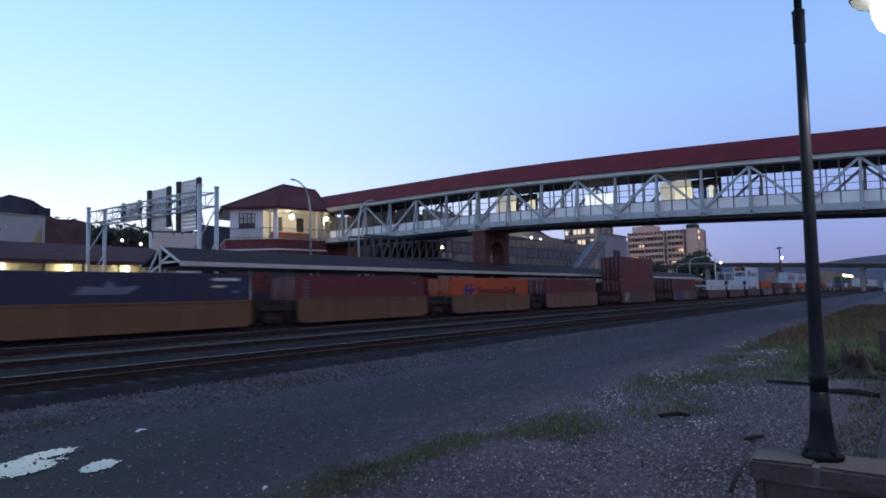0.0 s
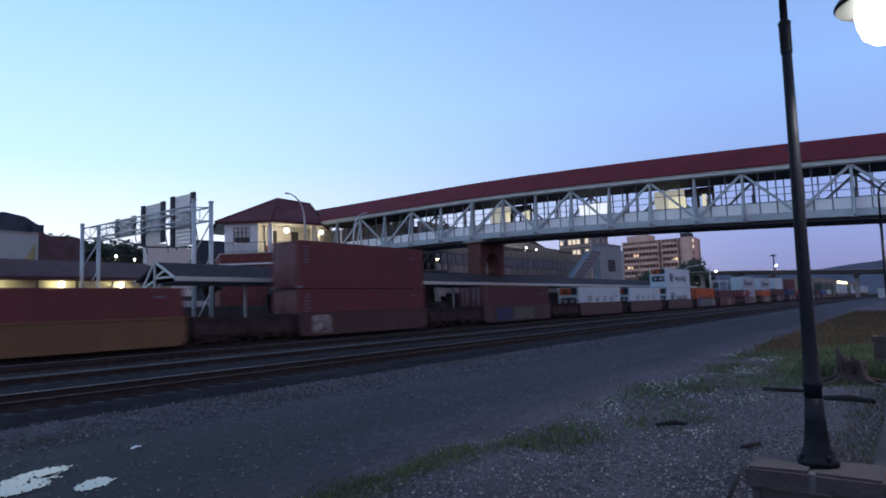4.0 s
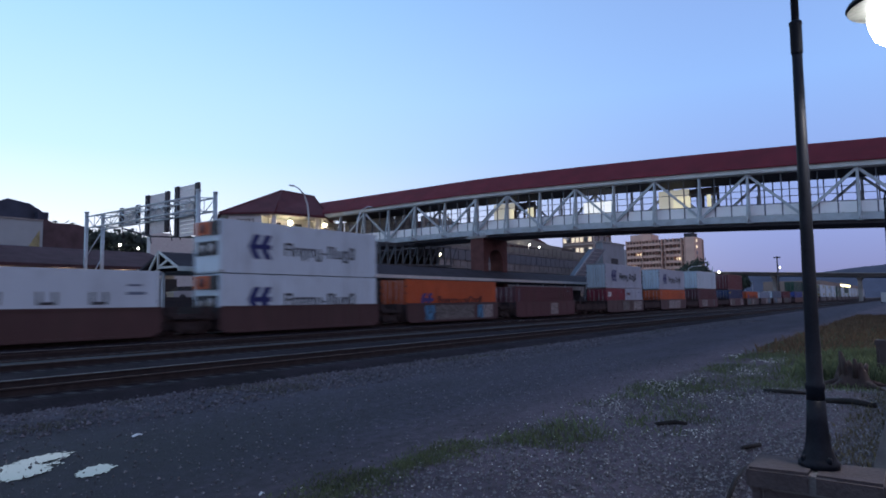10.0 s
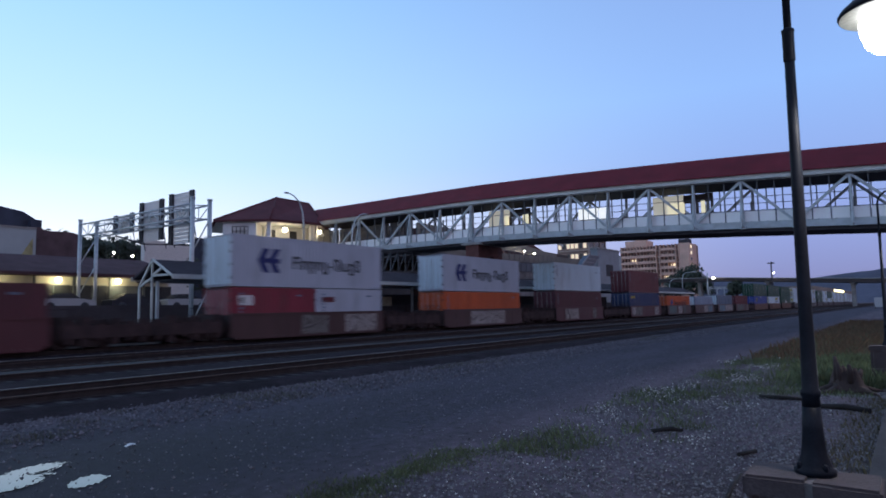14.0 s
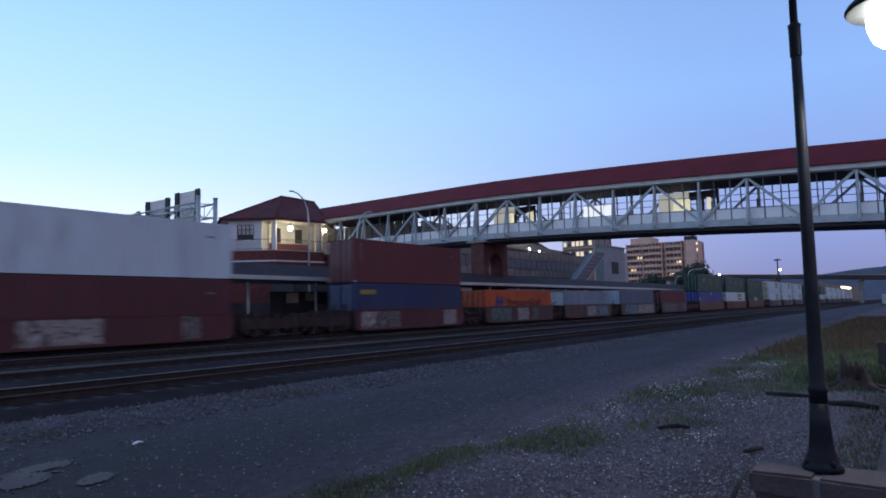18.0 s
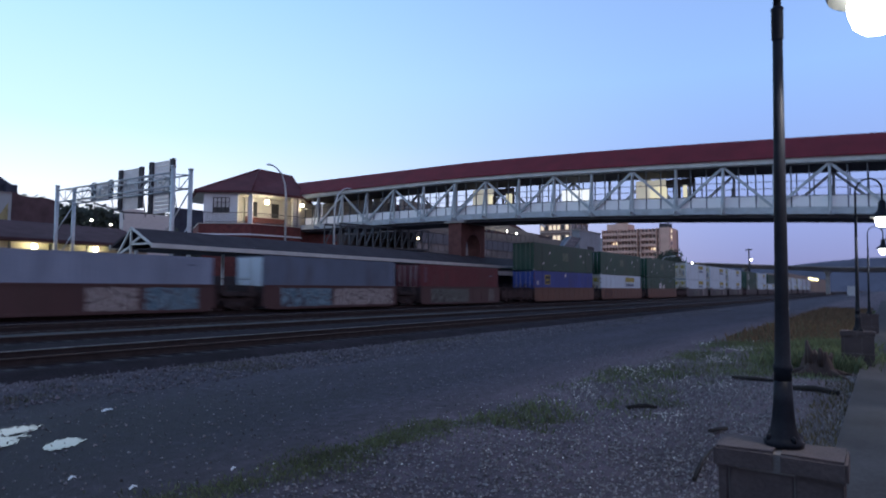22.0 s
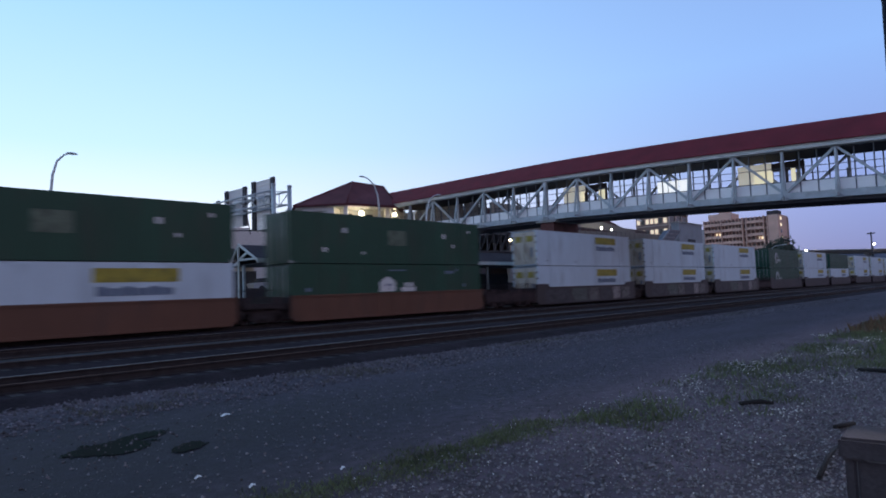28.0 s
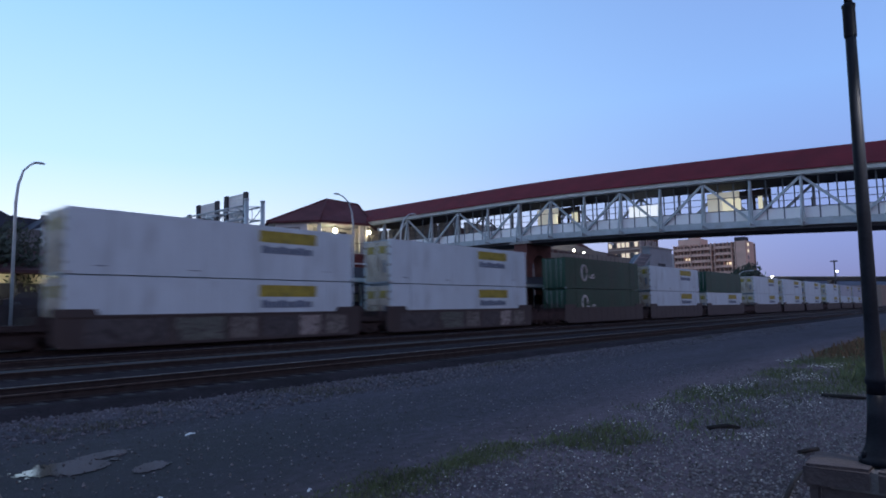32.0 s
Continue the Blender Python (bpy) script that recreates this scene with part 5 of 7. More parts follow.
def puddle(blobs, x0, x1, y0, y1, seed):
    """A film of water with a ragged shore, where soft round hollows run together."""
    step = 0.016
    verts, faces, index = [], [], {}

    def wet(x, y):
        f = -1.0
        for cx, cy, rx, ry, turn in blobs:
            u, v = (x - cx) * math.cos(turn) + (y - cy) * math.sin(turn), -(x - cx) * math.sin(turn) + (y - cy) * math.cos(turn)
            f = max(f, 1 - math.hypot(u / rx, v / ry))
        p = Vector((x, y, seed))
        return f - 0.07 + 0.24 * noise.noise(p * 3) + 0.28 * noise.noise(p * 9) + 0.34 * noise.noise(p * 24)

    def corner(i, j):
        if (i, j) not in index:
            index[(i, j)] = len(verts)
            verts.append((x0 + i * step, y0 + j * step, 0.012))
        return index[(i, j)]

    for i in range(int((x1 - x0) / step)):
        for j in range(int((y1 - y0) / step)):
            if wet(x0 + (i + 0.5) * step, y0 + (j + 0.5) * step) > 0:
                faces.append((corner(i, j), corner(i + 1, j), corner(i + 1, j + 1), corner(i, j + 1)))
    me = bpy.data.meshes.new("puddle")
    me.from_pydata(verts, [], faces)
    me.materials.append(WATER)
    tagged(new("puddle", me), "shallow puddle with a ragged shore mirroring the sky", "puddle", kind="structure")


puddle(((2.9, 8.02, 0.5, 0.37, 0.3), (3.4, 8.34, 0.36, 0.2, 0.3), (3.02, 7.74, 0.28, 0.16, 0.4)), 2.2, 4.0, 7.4, 8.9, 3)
puddle(((3.42, 7.22, 0.2, 0.15, 0.9), (3.58, 7.33, 0.22, 0.14, 1.2)), 3.1, 4.0, 6.8, 7.7, 9)
LITTER = mat("white_paper", (0.6, 0.6, 0.6), 0.8, 0.0, 0.05)
for x, y, s in ((4.67, 8.6, 0.065), (2.88, 5.83, 0.03), (3.04, 5.16, 0.03), (3.87, 4.95, 0.025)):
    bm = B()
    v = [bm.verts.new((x + s * a, y + s * b, 0.03 + c)) for a, b, c in ((-1.2, -.5, 0), (0, -.6, .02), (1.1, -.3, 0.005), (1.2, .5, .015), (0, .55, .03), (-1.1, .45, .005))]
    bm.faces.new((v[0], v[1], v[4], v[5]))
    bm.faces.new((v[1], v[2], v[3], v[4]))
    tagged(part("paper_scrap", bm, LITTER), "crumpled scrap of white paper on the gravel", "litter")
WOOD = mat("weathered_wood", (0.014, 0.011, 0.011), 0.9, 0.0, 0.3, 5.0, 50.0, 0.4)
for pts, r, nm in ((((6.02, 1.44, 0.03), (6.6, 1.5, 0.06), (7.24, 1.55, 0.03)), 0.02, "stick"), (((8.1, 1.75, 0.04), (8.4, 1.62, 0.04)), 0.022, "stick"),
                   (((13.4, 2.45, 0.03), (13.22, 2.05, 0.05), (13.3, 1.65, 0.03)), 0.035, "fallen_branch"), (((9.05, 3.05, 0.03), (9.25, 2.85, 0.05), (9.3, 2.7, 0.03)), 0.032, "dark_clod")):
    bm = B()
    tube(bm, pts, [r, r * 1.1, r * 0.7][:len(pts)], 7)
    tagged(part(nm, bm, WOOD), "dark weathered wood lying on the gravel", "branch")
stump = thing("tree_stump", (14.9, 1.15, 0), "broken hollow tree stump of reddish wood among weeds", "stump")
REDWOOD = mat("split_red_wood", (0.045, 0.03, 0.028), 0.9, 0.0, 0.35, 6.0, 50.0, 0.4, stretch=(1, 1, 0.2))
bm = B()
lathe(bm, [(0.46, 0.0), (0.4, 0.1), (0.31, 0.24), (0.28, 0.4), (0.25, 0.52), (0.19, 0.46), (0.14, 0.2), (0.02, 0.16)], 22)
for v in bm.verts:
    a = math.atan2(v.co.y, v.co.x)
    ridge = 0.16 * math.sin(5 * a + 1.1) + 0.1 * math.sin(11 * a)
    v.co.x *= 1 + ridge
    v.co.y *= 1.15 + ridge
    v.co.z *= 1 + 0.28 * math.sin(2 * a + 0.6) + 0.16 * math.sin(7 * a)
    v.co += Vector((0.05, 0.05, 0.04)) * noise.noise(v.co * 6)
bm.transform(Matrix.Diagonal((0.7, 0.8, 0.72, 1)))
part("hollow_trunk", bm, REDWOOD, stump)
for a, h, lean in ((0.5, 0.5, 0.1), (2.2, 0.7, -0.02), (2.6, 0.6, 0.02), (3.5, 0.56, 0.05), (5.3, 0.44, 0.12)):
    bm = B()
    c = Vector((0.17 * math.cos(a), 0.2 * math.sin(a), 0.2))
    o = Vector((math.cos(a), math.sin(a), 0))
    tube(bm, [c, c + o * lean * 0.4 + Vector((0, 0, (h - 0.2) * 0.6)), c + o * lean + Vector((0.02, 0.03, h - 0.2))], [0.06, 0.055, 0.03], 6)
    part("splinter", bm, REDWOOD, stump)
for a in (0.4, 1.6, 2.4, 4.0, 5.2):
    bm = B()
    tube(bm, [(0.2 * math.cos(a), 0.2 * math.sin(a), 0.12), (0.45 * math.cos(a + 0.1), 0.45 * math.sin(a + 0.1), 0.05), (0.7 * math.cos(a), 0.7 * math.sin(a), 0.01)], [0.08, 0.05, 0.02], 7)
    part("root", bm, REDWOOD, stump)
bm = B()
tube(bm, [(12.42, 1.37, 0.05), (12.40, 1.00, 0.065), (12.18, 0.67, 0.05)], [0.04, 0.055, 0.045], 8)
tagged(part("fallen_log", bm, WOOD), "dark fallen log on the ground before the stump", "log")


# ---- loose stones, weeds ----
def scatter_stones(name, count, area, smin, smax, material, label, seed):
    """Many small rough stones in one mesh; area gives a place from a random source."""
    rng = np.random.RandomState(seed)
    base = np.array([(1, 0, 0), (-0.4, 0.9, 0), (-0.5, -0.8, 0.1), (0.1, 0.1, 0.85), (0.0, -0.1, -0.5)])
    faces = np.array([(0, 1, 3), (1, 2, 3), (2, 0, 3), (1, 0, 4), (2, 1, 4), (0, 2, 4)])
    pos = np.array([area(rng) for _ in range(count)])
    s = smin + (smax - smin) * rng.rand(count, 1, 1) ** 2.5
    a = rng.rand(count) * 6.283
    ca, sa = np.cos(a)[:, None], np.sin(a)[:, None]
    v = np.repeat(base[None], count, 0) * (0.7 + 0.6 * rng.rand(count, 5, 3)) * s
    x, y = v[:, :, 0] * ca - v[:, :, 1] * sa, v[:, :, 0] * sa + v[:, :, 1] * ca
    v = np.stack([x + pos[:, 0:1], y + pos[:, 1:2], v[:, :, 2] + pos[:, 2:3]], 2).reshape(-1, 3)
    f = (faces[None] + 5 * np.arange(count)[:, None, None]).reshape(-1, 3)
    me = bpy.data.meshes.new(name)
    me.from_pydata(v.tolist(), [], f.tolist())
    me.materials.append(material)
    return tagged(new(name, me), label, "gravel", kind="stuff")


STONE = mat("loose_gravel", (0.131, 0.126, 0.136), 0.85, 0.0, 0.15, 8.0, 60.0, 0.1, island=0.6)
STONE2 = mat("ballast_stones", (0.1, 0.096, 0.112), 0.9, 0.0, 0.15, 8.0, 60.0, 0.1, island=0.6)


def lot(rng):
    """A place on the lot: thick beside the walkway, thin on the worn lane."""
    while True:
        x, y = -5 + 24 * rng.rand(), 0.15 + 12 * rng.rand() ** 1.6
        keep = 1.0 if y < 4.6 + 0.5 * noise.noise(Vector((x * 0.6, 0, 9))) else 0.14
        if x < 1.5:
            keep *= 0.6
        if rng.rand() < keep and not (abs(x - 4.05) < 0.2 and y < 0.85):
            return x, y, 0.01


scatter_stones("loose_gravel", 90000, lot, 0.006, 0.026, STONE, "loose pale and dark gravel over the lot", 1)
scatter_stones("ballast_shoulder", 26000, lambda r: (-3 + 60 * r.rand() ** 1.6, 13.2 - 3.4 * r.rand() ** 1.8, 0.01), 0.012, 0.05, STONE2, "coarse ballast stones along the track shoulder", 2)
GRASS = mat("dull_grass", (0.085, 0.108, 0.052), 0.8, 0.0, 0.3, 1.0, 8.0, 0.0, island=0.4)
DRY = mat("dry_weeds", (0.11, 0.07, 0.04), 0.85, 0.0, 0.3, 1.0, 8.0, 0.0, island=0.4)
FLOWER = mat("pale_seed_heads", (0.5, 0.5, 0.47), 0.8, 0.0, 0.1, 3.0, 20.0, 0.0, island=0.3)


def blades(name, count, area, h0, h1, w, material, label, seed):
    rng = np.random.RandomState(seed)
    pos = np.array([area(rng) for _ in range(count)])
    h = (h0 + (h1 - h0) * rng.rand(count) ** 1.5)
    a = rng.rand(count) * 6.283
    lean = h[:, None] * np.stack([np.cos(a * 3), np.sin(a * 3)], 1) * (0.2 + 0.5 * rng.rand(count, 1))
    dx, dy = np.cos(a) * w, np.sin(a) * w
    z = np.zeros(count)
    p0 = np.stack([pos[:, 0] - dx, pos[:, 1] - dy, z], 1)
    p1 = np.stack([pos[:, 0] + dx, pos[:, 1] + dy, z], 1)
    p2 = np.stack([pos[:, 0] + lean[:, 0] * 0.4 + dx * .7, pos[:, 1] + lean[:, 1] * 0.4 + dy * .7, h * 0.6], 1)
    p3 = np.stack([pos[:, 0] + lean[:, 0], pos[:, 1] + lean[:, 1], h], 1)
    v = np.stack([p0, p1, p2, p3], 1).reshape(-1, 3)
    f = (np.array([(0, 1, 2), (0, 2, 3)])[None] + 4 * np.arange(count)[:, None, None]).reshape(-1, 3)
    me = bpy.data.meshes.new(name)
    me.from_pydata(v.tolist(), [], f.tolist())
    me.materials.append(material)
    return tagged(new(name, me), label, "grass", kind="stuff")


def verge(rng):
    """Weeds along the lot's edge: thin patches at first, closing up farther on."""
    while True:
        x = 7 + 56 * rng.rand() ** 1.5
        y = 0.6 + 4.8 * rng.rand()
        n = noise.noise(Vector((x * 0.45, y * 0.7, 2))) + 0.6 * noise.noise(Vector((x * 1.7, y * 2.1, 7)))
        side = 0.12 * (y - 3.2) if x < 14 else 0.0
        far = 4.7 + 0.7 * noise.noise(Vector((x * 0.35, 3, 0)))
        if y < far - 0.5 * rng.rand() and y > (1.6 if x < 14 else 0.3) + 0.5 * rng.rand() and n + side + 0.05 * (x - 14) > 0.15 + 0.9 * (rng.rand() - 0.5):
            return x, y


def strip(rng):
    while True:
        x = 1.2 + 6.5 * rng.rand()
        y = 4.58 + 0.25 * rng.randn() * (0.5 + 0.5 * math.sin(x * 1.7) ** 2)
        if noise.noise(Vector((x * 1.1, y * 1.4, 5))) + 0.3 * rng.rand() - 0.1 > (-0.4 if x < 5.2 else 0.0):
            return x, y


blades("verge_grass", 80000, verge, 0.015, 0.13, 0.007, GRASS, "rough green grass and weeds along the lot", 3)
blades("grass_strip", 12000, strip, 0.015, 0.065, 0.005, GRASS, "low strip of grass in the gravel", 4)
def shoulder(rng):
    """Thin tufts between the lane and the ballast."""
    while True:
        x, y = 3.5 + 34 * rng.rand() ** 1.3, 10.2 + 2.5 * rng.rand()
        if noise.noise(Vector((x * 0.5, y * 0.9, 11))) + 0.5 * noise.noise(Vector((x * 2.0, y * 2.3, 4))) > 0.2 + 0.25 * rng.rand():
            return x, y


blades("shoulder_weeds", 4000, shoulder, 0.015, 0.08, 0.007, mat("dusty_weeds", (0.075, 0.08, 0.06), 0.9, 0.0, 0.3, 1.0, 8.0, 0.0, island=0.4), "thin dull weeds along the ballast shoulder", 12)
blades("dry_weeds", 14000, lambda r: (22 + 45 * r.rand(), 0.9 + 3.6 * r.rand()), 0.06, 0.34, 0.012, DRY, "dry rust-brown weeds beyond the grass", 5)
blades("edge_weeds", 2000, lambda r: (7.5 + 6.5 * r.rand(), 0.5 + 0.45 * r.rand() ** 1.5 + 0.1 * r.randn()), 0.015, 0.1, 0.007, mat("yellowing_weeds", (0.085, 0.07, 0.038), 0.85, 0.0, 0.3, 1.0, 8.0, 0.0, island=0.4), "yellowing weeds along the walkway edge", 13)
blades("bush_grass", 8000, lambda r: (15.5 + 6 * r.rand(), 1.3 + 0.5 * r.randn()), 0.1, 0.42, 0.012, GRASS, "tall green weeds round the stump", 6)
def flowers(rng):
    """Clusters of pale heads in the weeds nearest the lane."""
    while True:
        x, y = 8 + 15 * rng.rand(), 2.2 + 3.0 * rng.rand()
        if noise.noise(Vector((x * 0.8, y * 1.1, 21))) > 0.1 + 0.25 * rng.rand() and y < 4.3 + 0.05 * (x - 8):
            return x, y, 0.03 + 0.07 * rng.rand()


scatter_stones("seed_heads", 800, flowers, 0.008, 0.022, FLOWER, "pale seed heads and pebbles in the weeds", 7)
scatter_stones("pale_pebbles", 1600, lambda r: (3.0 + 11 * r.rand() ** 0.8, 0.9 + 4.0 * r.rand() ** 0.7, 0.015), 0.004, 0.015, FLOWER, "scattered pale pebbles", 8)
# ---- the container train ----
def car_x(t):
    """How far the train has run towards the viewer's left after t seconds."""
    return -12.592 * t - 0.0098168 * t * t


TIMES = (0.0, 6.0, 12.0, 18.0, 24.0, 32.0)
NEAR_Y = 29.75
WELL_Z = 0.62
MOVERS = []
COLS = {
    "navy": (0.02, 0.03, 0.075), "redbrown": (0.128, 0.027, 0.035), "brown": (0.085, 0.022, 0.032), "crimson": (0.2, 0.022, 0.042), "orange": (0.46, 0.085, 0.022),
    "red": (0.11, 0.019, 0.028), "white": (0.53, 0.635, 0.71), "grey": (0.4, 0.44, 0.52), "blue": (0.02, 0.05, 0.26), "paleblue": (0.22, 0.275, 0.37),
    "greyblue": (0.105, 0.145, 0.21), "green": (0.012, 0.06, 0.035), "yellowwell": (0.148, 0.083, 0.042), "brownwell": (0.065, 0.032, 0.034), "orangewell": (0.12, 0.052, 0.032), "stainwhite": (0.54, 0.5, 0.42), "deepblue": (0.02, 0.038, 0.11), "redwell": (0.08, 0.022, 0.03),
    "greywell": (0.045, 0.037, 0.04),
}


def paint(c):
    return mat("paint_" + c, COLS[c], 0.5, 0.0, 0.06 if c in ("white", "grey") else 0.14, 0.7, 25.0, 0.06, stain=((0.05, 0.035, 0.03) if max(COLS[c]) < 0.3 else (0.16, 0.09, 0.05) if c == "stainwhite" else tuple(v * 0.45 for v in COLS[c]), 0.75 if c == "stainwhite" else 0.35, 1.6 if c == "stainwhite" else 0.9), stretch=(1, 1, 0.35))


def ribbed_side(bm, L, H, flat):
    """One long side at y = 0: pressed steel ribs, or for a domestic box flat sheets over close-set posts."""
    pts = []
    if flat:
        n = int(L / 0.61)
        step = (L - 0.3) / n
        for k in range(n):
            x = 0.15 + k * step
            pts += [(x, 0.02), (x + 0.05, 0.02), (x + 0.07, 0.008), (x + step - 0.02, 0.008)]
        pts.append((L - 0.15, 0.02))
    else:
        n = int((L - 0.3) / 0.28)
        step = (L - 0.3) / n
        for k in range(n):
            x = 0.15 + k * step
            pts += [(x, 0.036), (x + step * 0.32, 0.036), (x + step * 0.5, 0.004), (x + step * 0.82, 0.004)]
        pts.append((L - 0.15, 0.036))
    lo = [bm.verts.new((x, d, 0.14)) for x, d in pts]
    hi = [bm.verts.new((x, d, H - 0.1)) for x, d in pts]
    for i in range(len(pts) - 1):
        bm.faces.new((lo[i], lo[i + 1], hi[i + 1], hi[i]))
    bk = [bm.verts.new(q) for q in ((0.15, 0.06, 0.14), (L - 0.15, 0.06, 0.14), (L - 0.15, 0.06, H - 0.1), (0.15, 0.06, H - 0.1))]
    bm.faces.new(bk)


GREYM = mat("lock_bar_steel", (0.35, 0.35, 0.36), 0.5, 0.4, 0.15, 5.0, 40.0, 0.05)
MARK_W = mat("white_marking", (0.6, 0.6, 0.6), 0.6, 0.0, 0.08, 2.0, 30.0, 0.0)
MARK_K = mat("dark_marking", (0.02, 0.022, 0.03), 0.6, 0.0, 0.1, 2.0, 30.0, 0.0)
MARK_B = mat("blue_marking", (0.015, 0.025, 0.13), 0.6, 0.0, 0.1, 2.0, 30.0, 0.0)
MARK_Y = mat("yellow_marking", (0.33, 0.27, 0.04), 0.6, 0.0, 0.25, 2.0, 30.0, 0.0, stain=((0.1, 0.11, 0.04), 0.85, 2.6))
MARK_T = mat("worn_dark_lettering", (0.03, 0.037, 0.045), 0.6, 0.0, 0.3, 3.0, 30.0, 0.0)
MARK_P = mat("purple_marking", (0.045, 0.035, 0.16), 0.6, 0.0, 0.2, 2.0, 30.0, 0.0)
MARK_R = mat("brown_red_lettering", (0.07, 0.016, 0.014), 0.6, 0.0, 0.3, 2.0, 30.0, 0.0)
MARK_G = mat("grey_blue_marking", (0.13, 0.17, 0.24), 0.6, 0.0, 0.1, 2.0, 30.0, 0.0)


def bar(parent, x, z, w, h, material, name="marking", slant=0.0):
    bm = B()
    prism(bm, [(x, z), (x + w, z), (x + w + slant, z + h), (x + slant, z + h)], 'y', -0.006, 0.004)
    return part(name, bm, material, parent)


def block_letters(parent, x, z, h, widths, material, gap):
    """A row of plain open bars in place of lettering."""
    t = min(0.13, h * 0.24)
    for w in widths:
        if w > 0.25:
            bm = B()
            closed = (x + t, x + w - t, z, z + t), (x + t, x + w - t, z + h - t, z + h), (x + t, x + w - t, z + h * 0.45, z + h * 0.45 + t * 0.8)
            shape = int(x * 7.3) % 4
            for x0, x1, z0, z1 in ((x, x + t, z, z + h), (x + w - t, x + w, z, z + h)) + (closed[1:2], closed[:1], closed[:2], closed[1:])[shape]:
                box(bm, x0, x1, -0.006, 0.004, z0, z1)
            part("marking", bm, material, parent)
        elif w > 0:
            bar(parent, x, z, w, h, material)
        x += abs(w) + gap


def arrow_logo(parent, x, z, h, material):
    """Two blunt arrowheads side by side, as one painted device."""
    bm = B()
    for dx in (0, h * 0.54):
        prism(bm, [(x + dx + h * u, z + h * v) for u, v in ((0, 0.5), (0.28, 1), (0.62, 1), (0.4, 0.6), (0.6, 0.6), (0.6, 0.4), (0.4, 0.4), (0.62, 0), (0.28, 0))], 'y', -0.007 - dx * 0.002, 0.003)
    part("painted_logo", bm, material, parent)


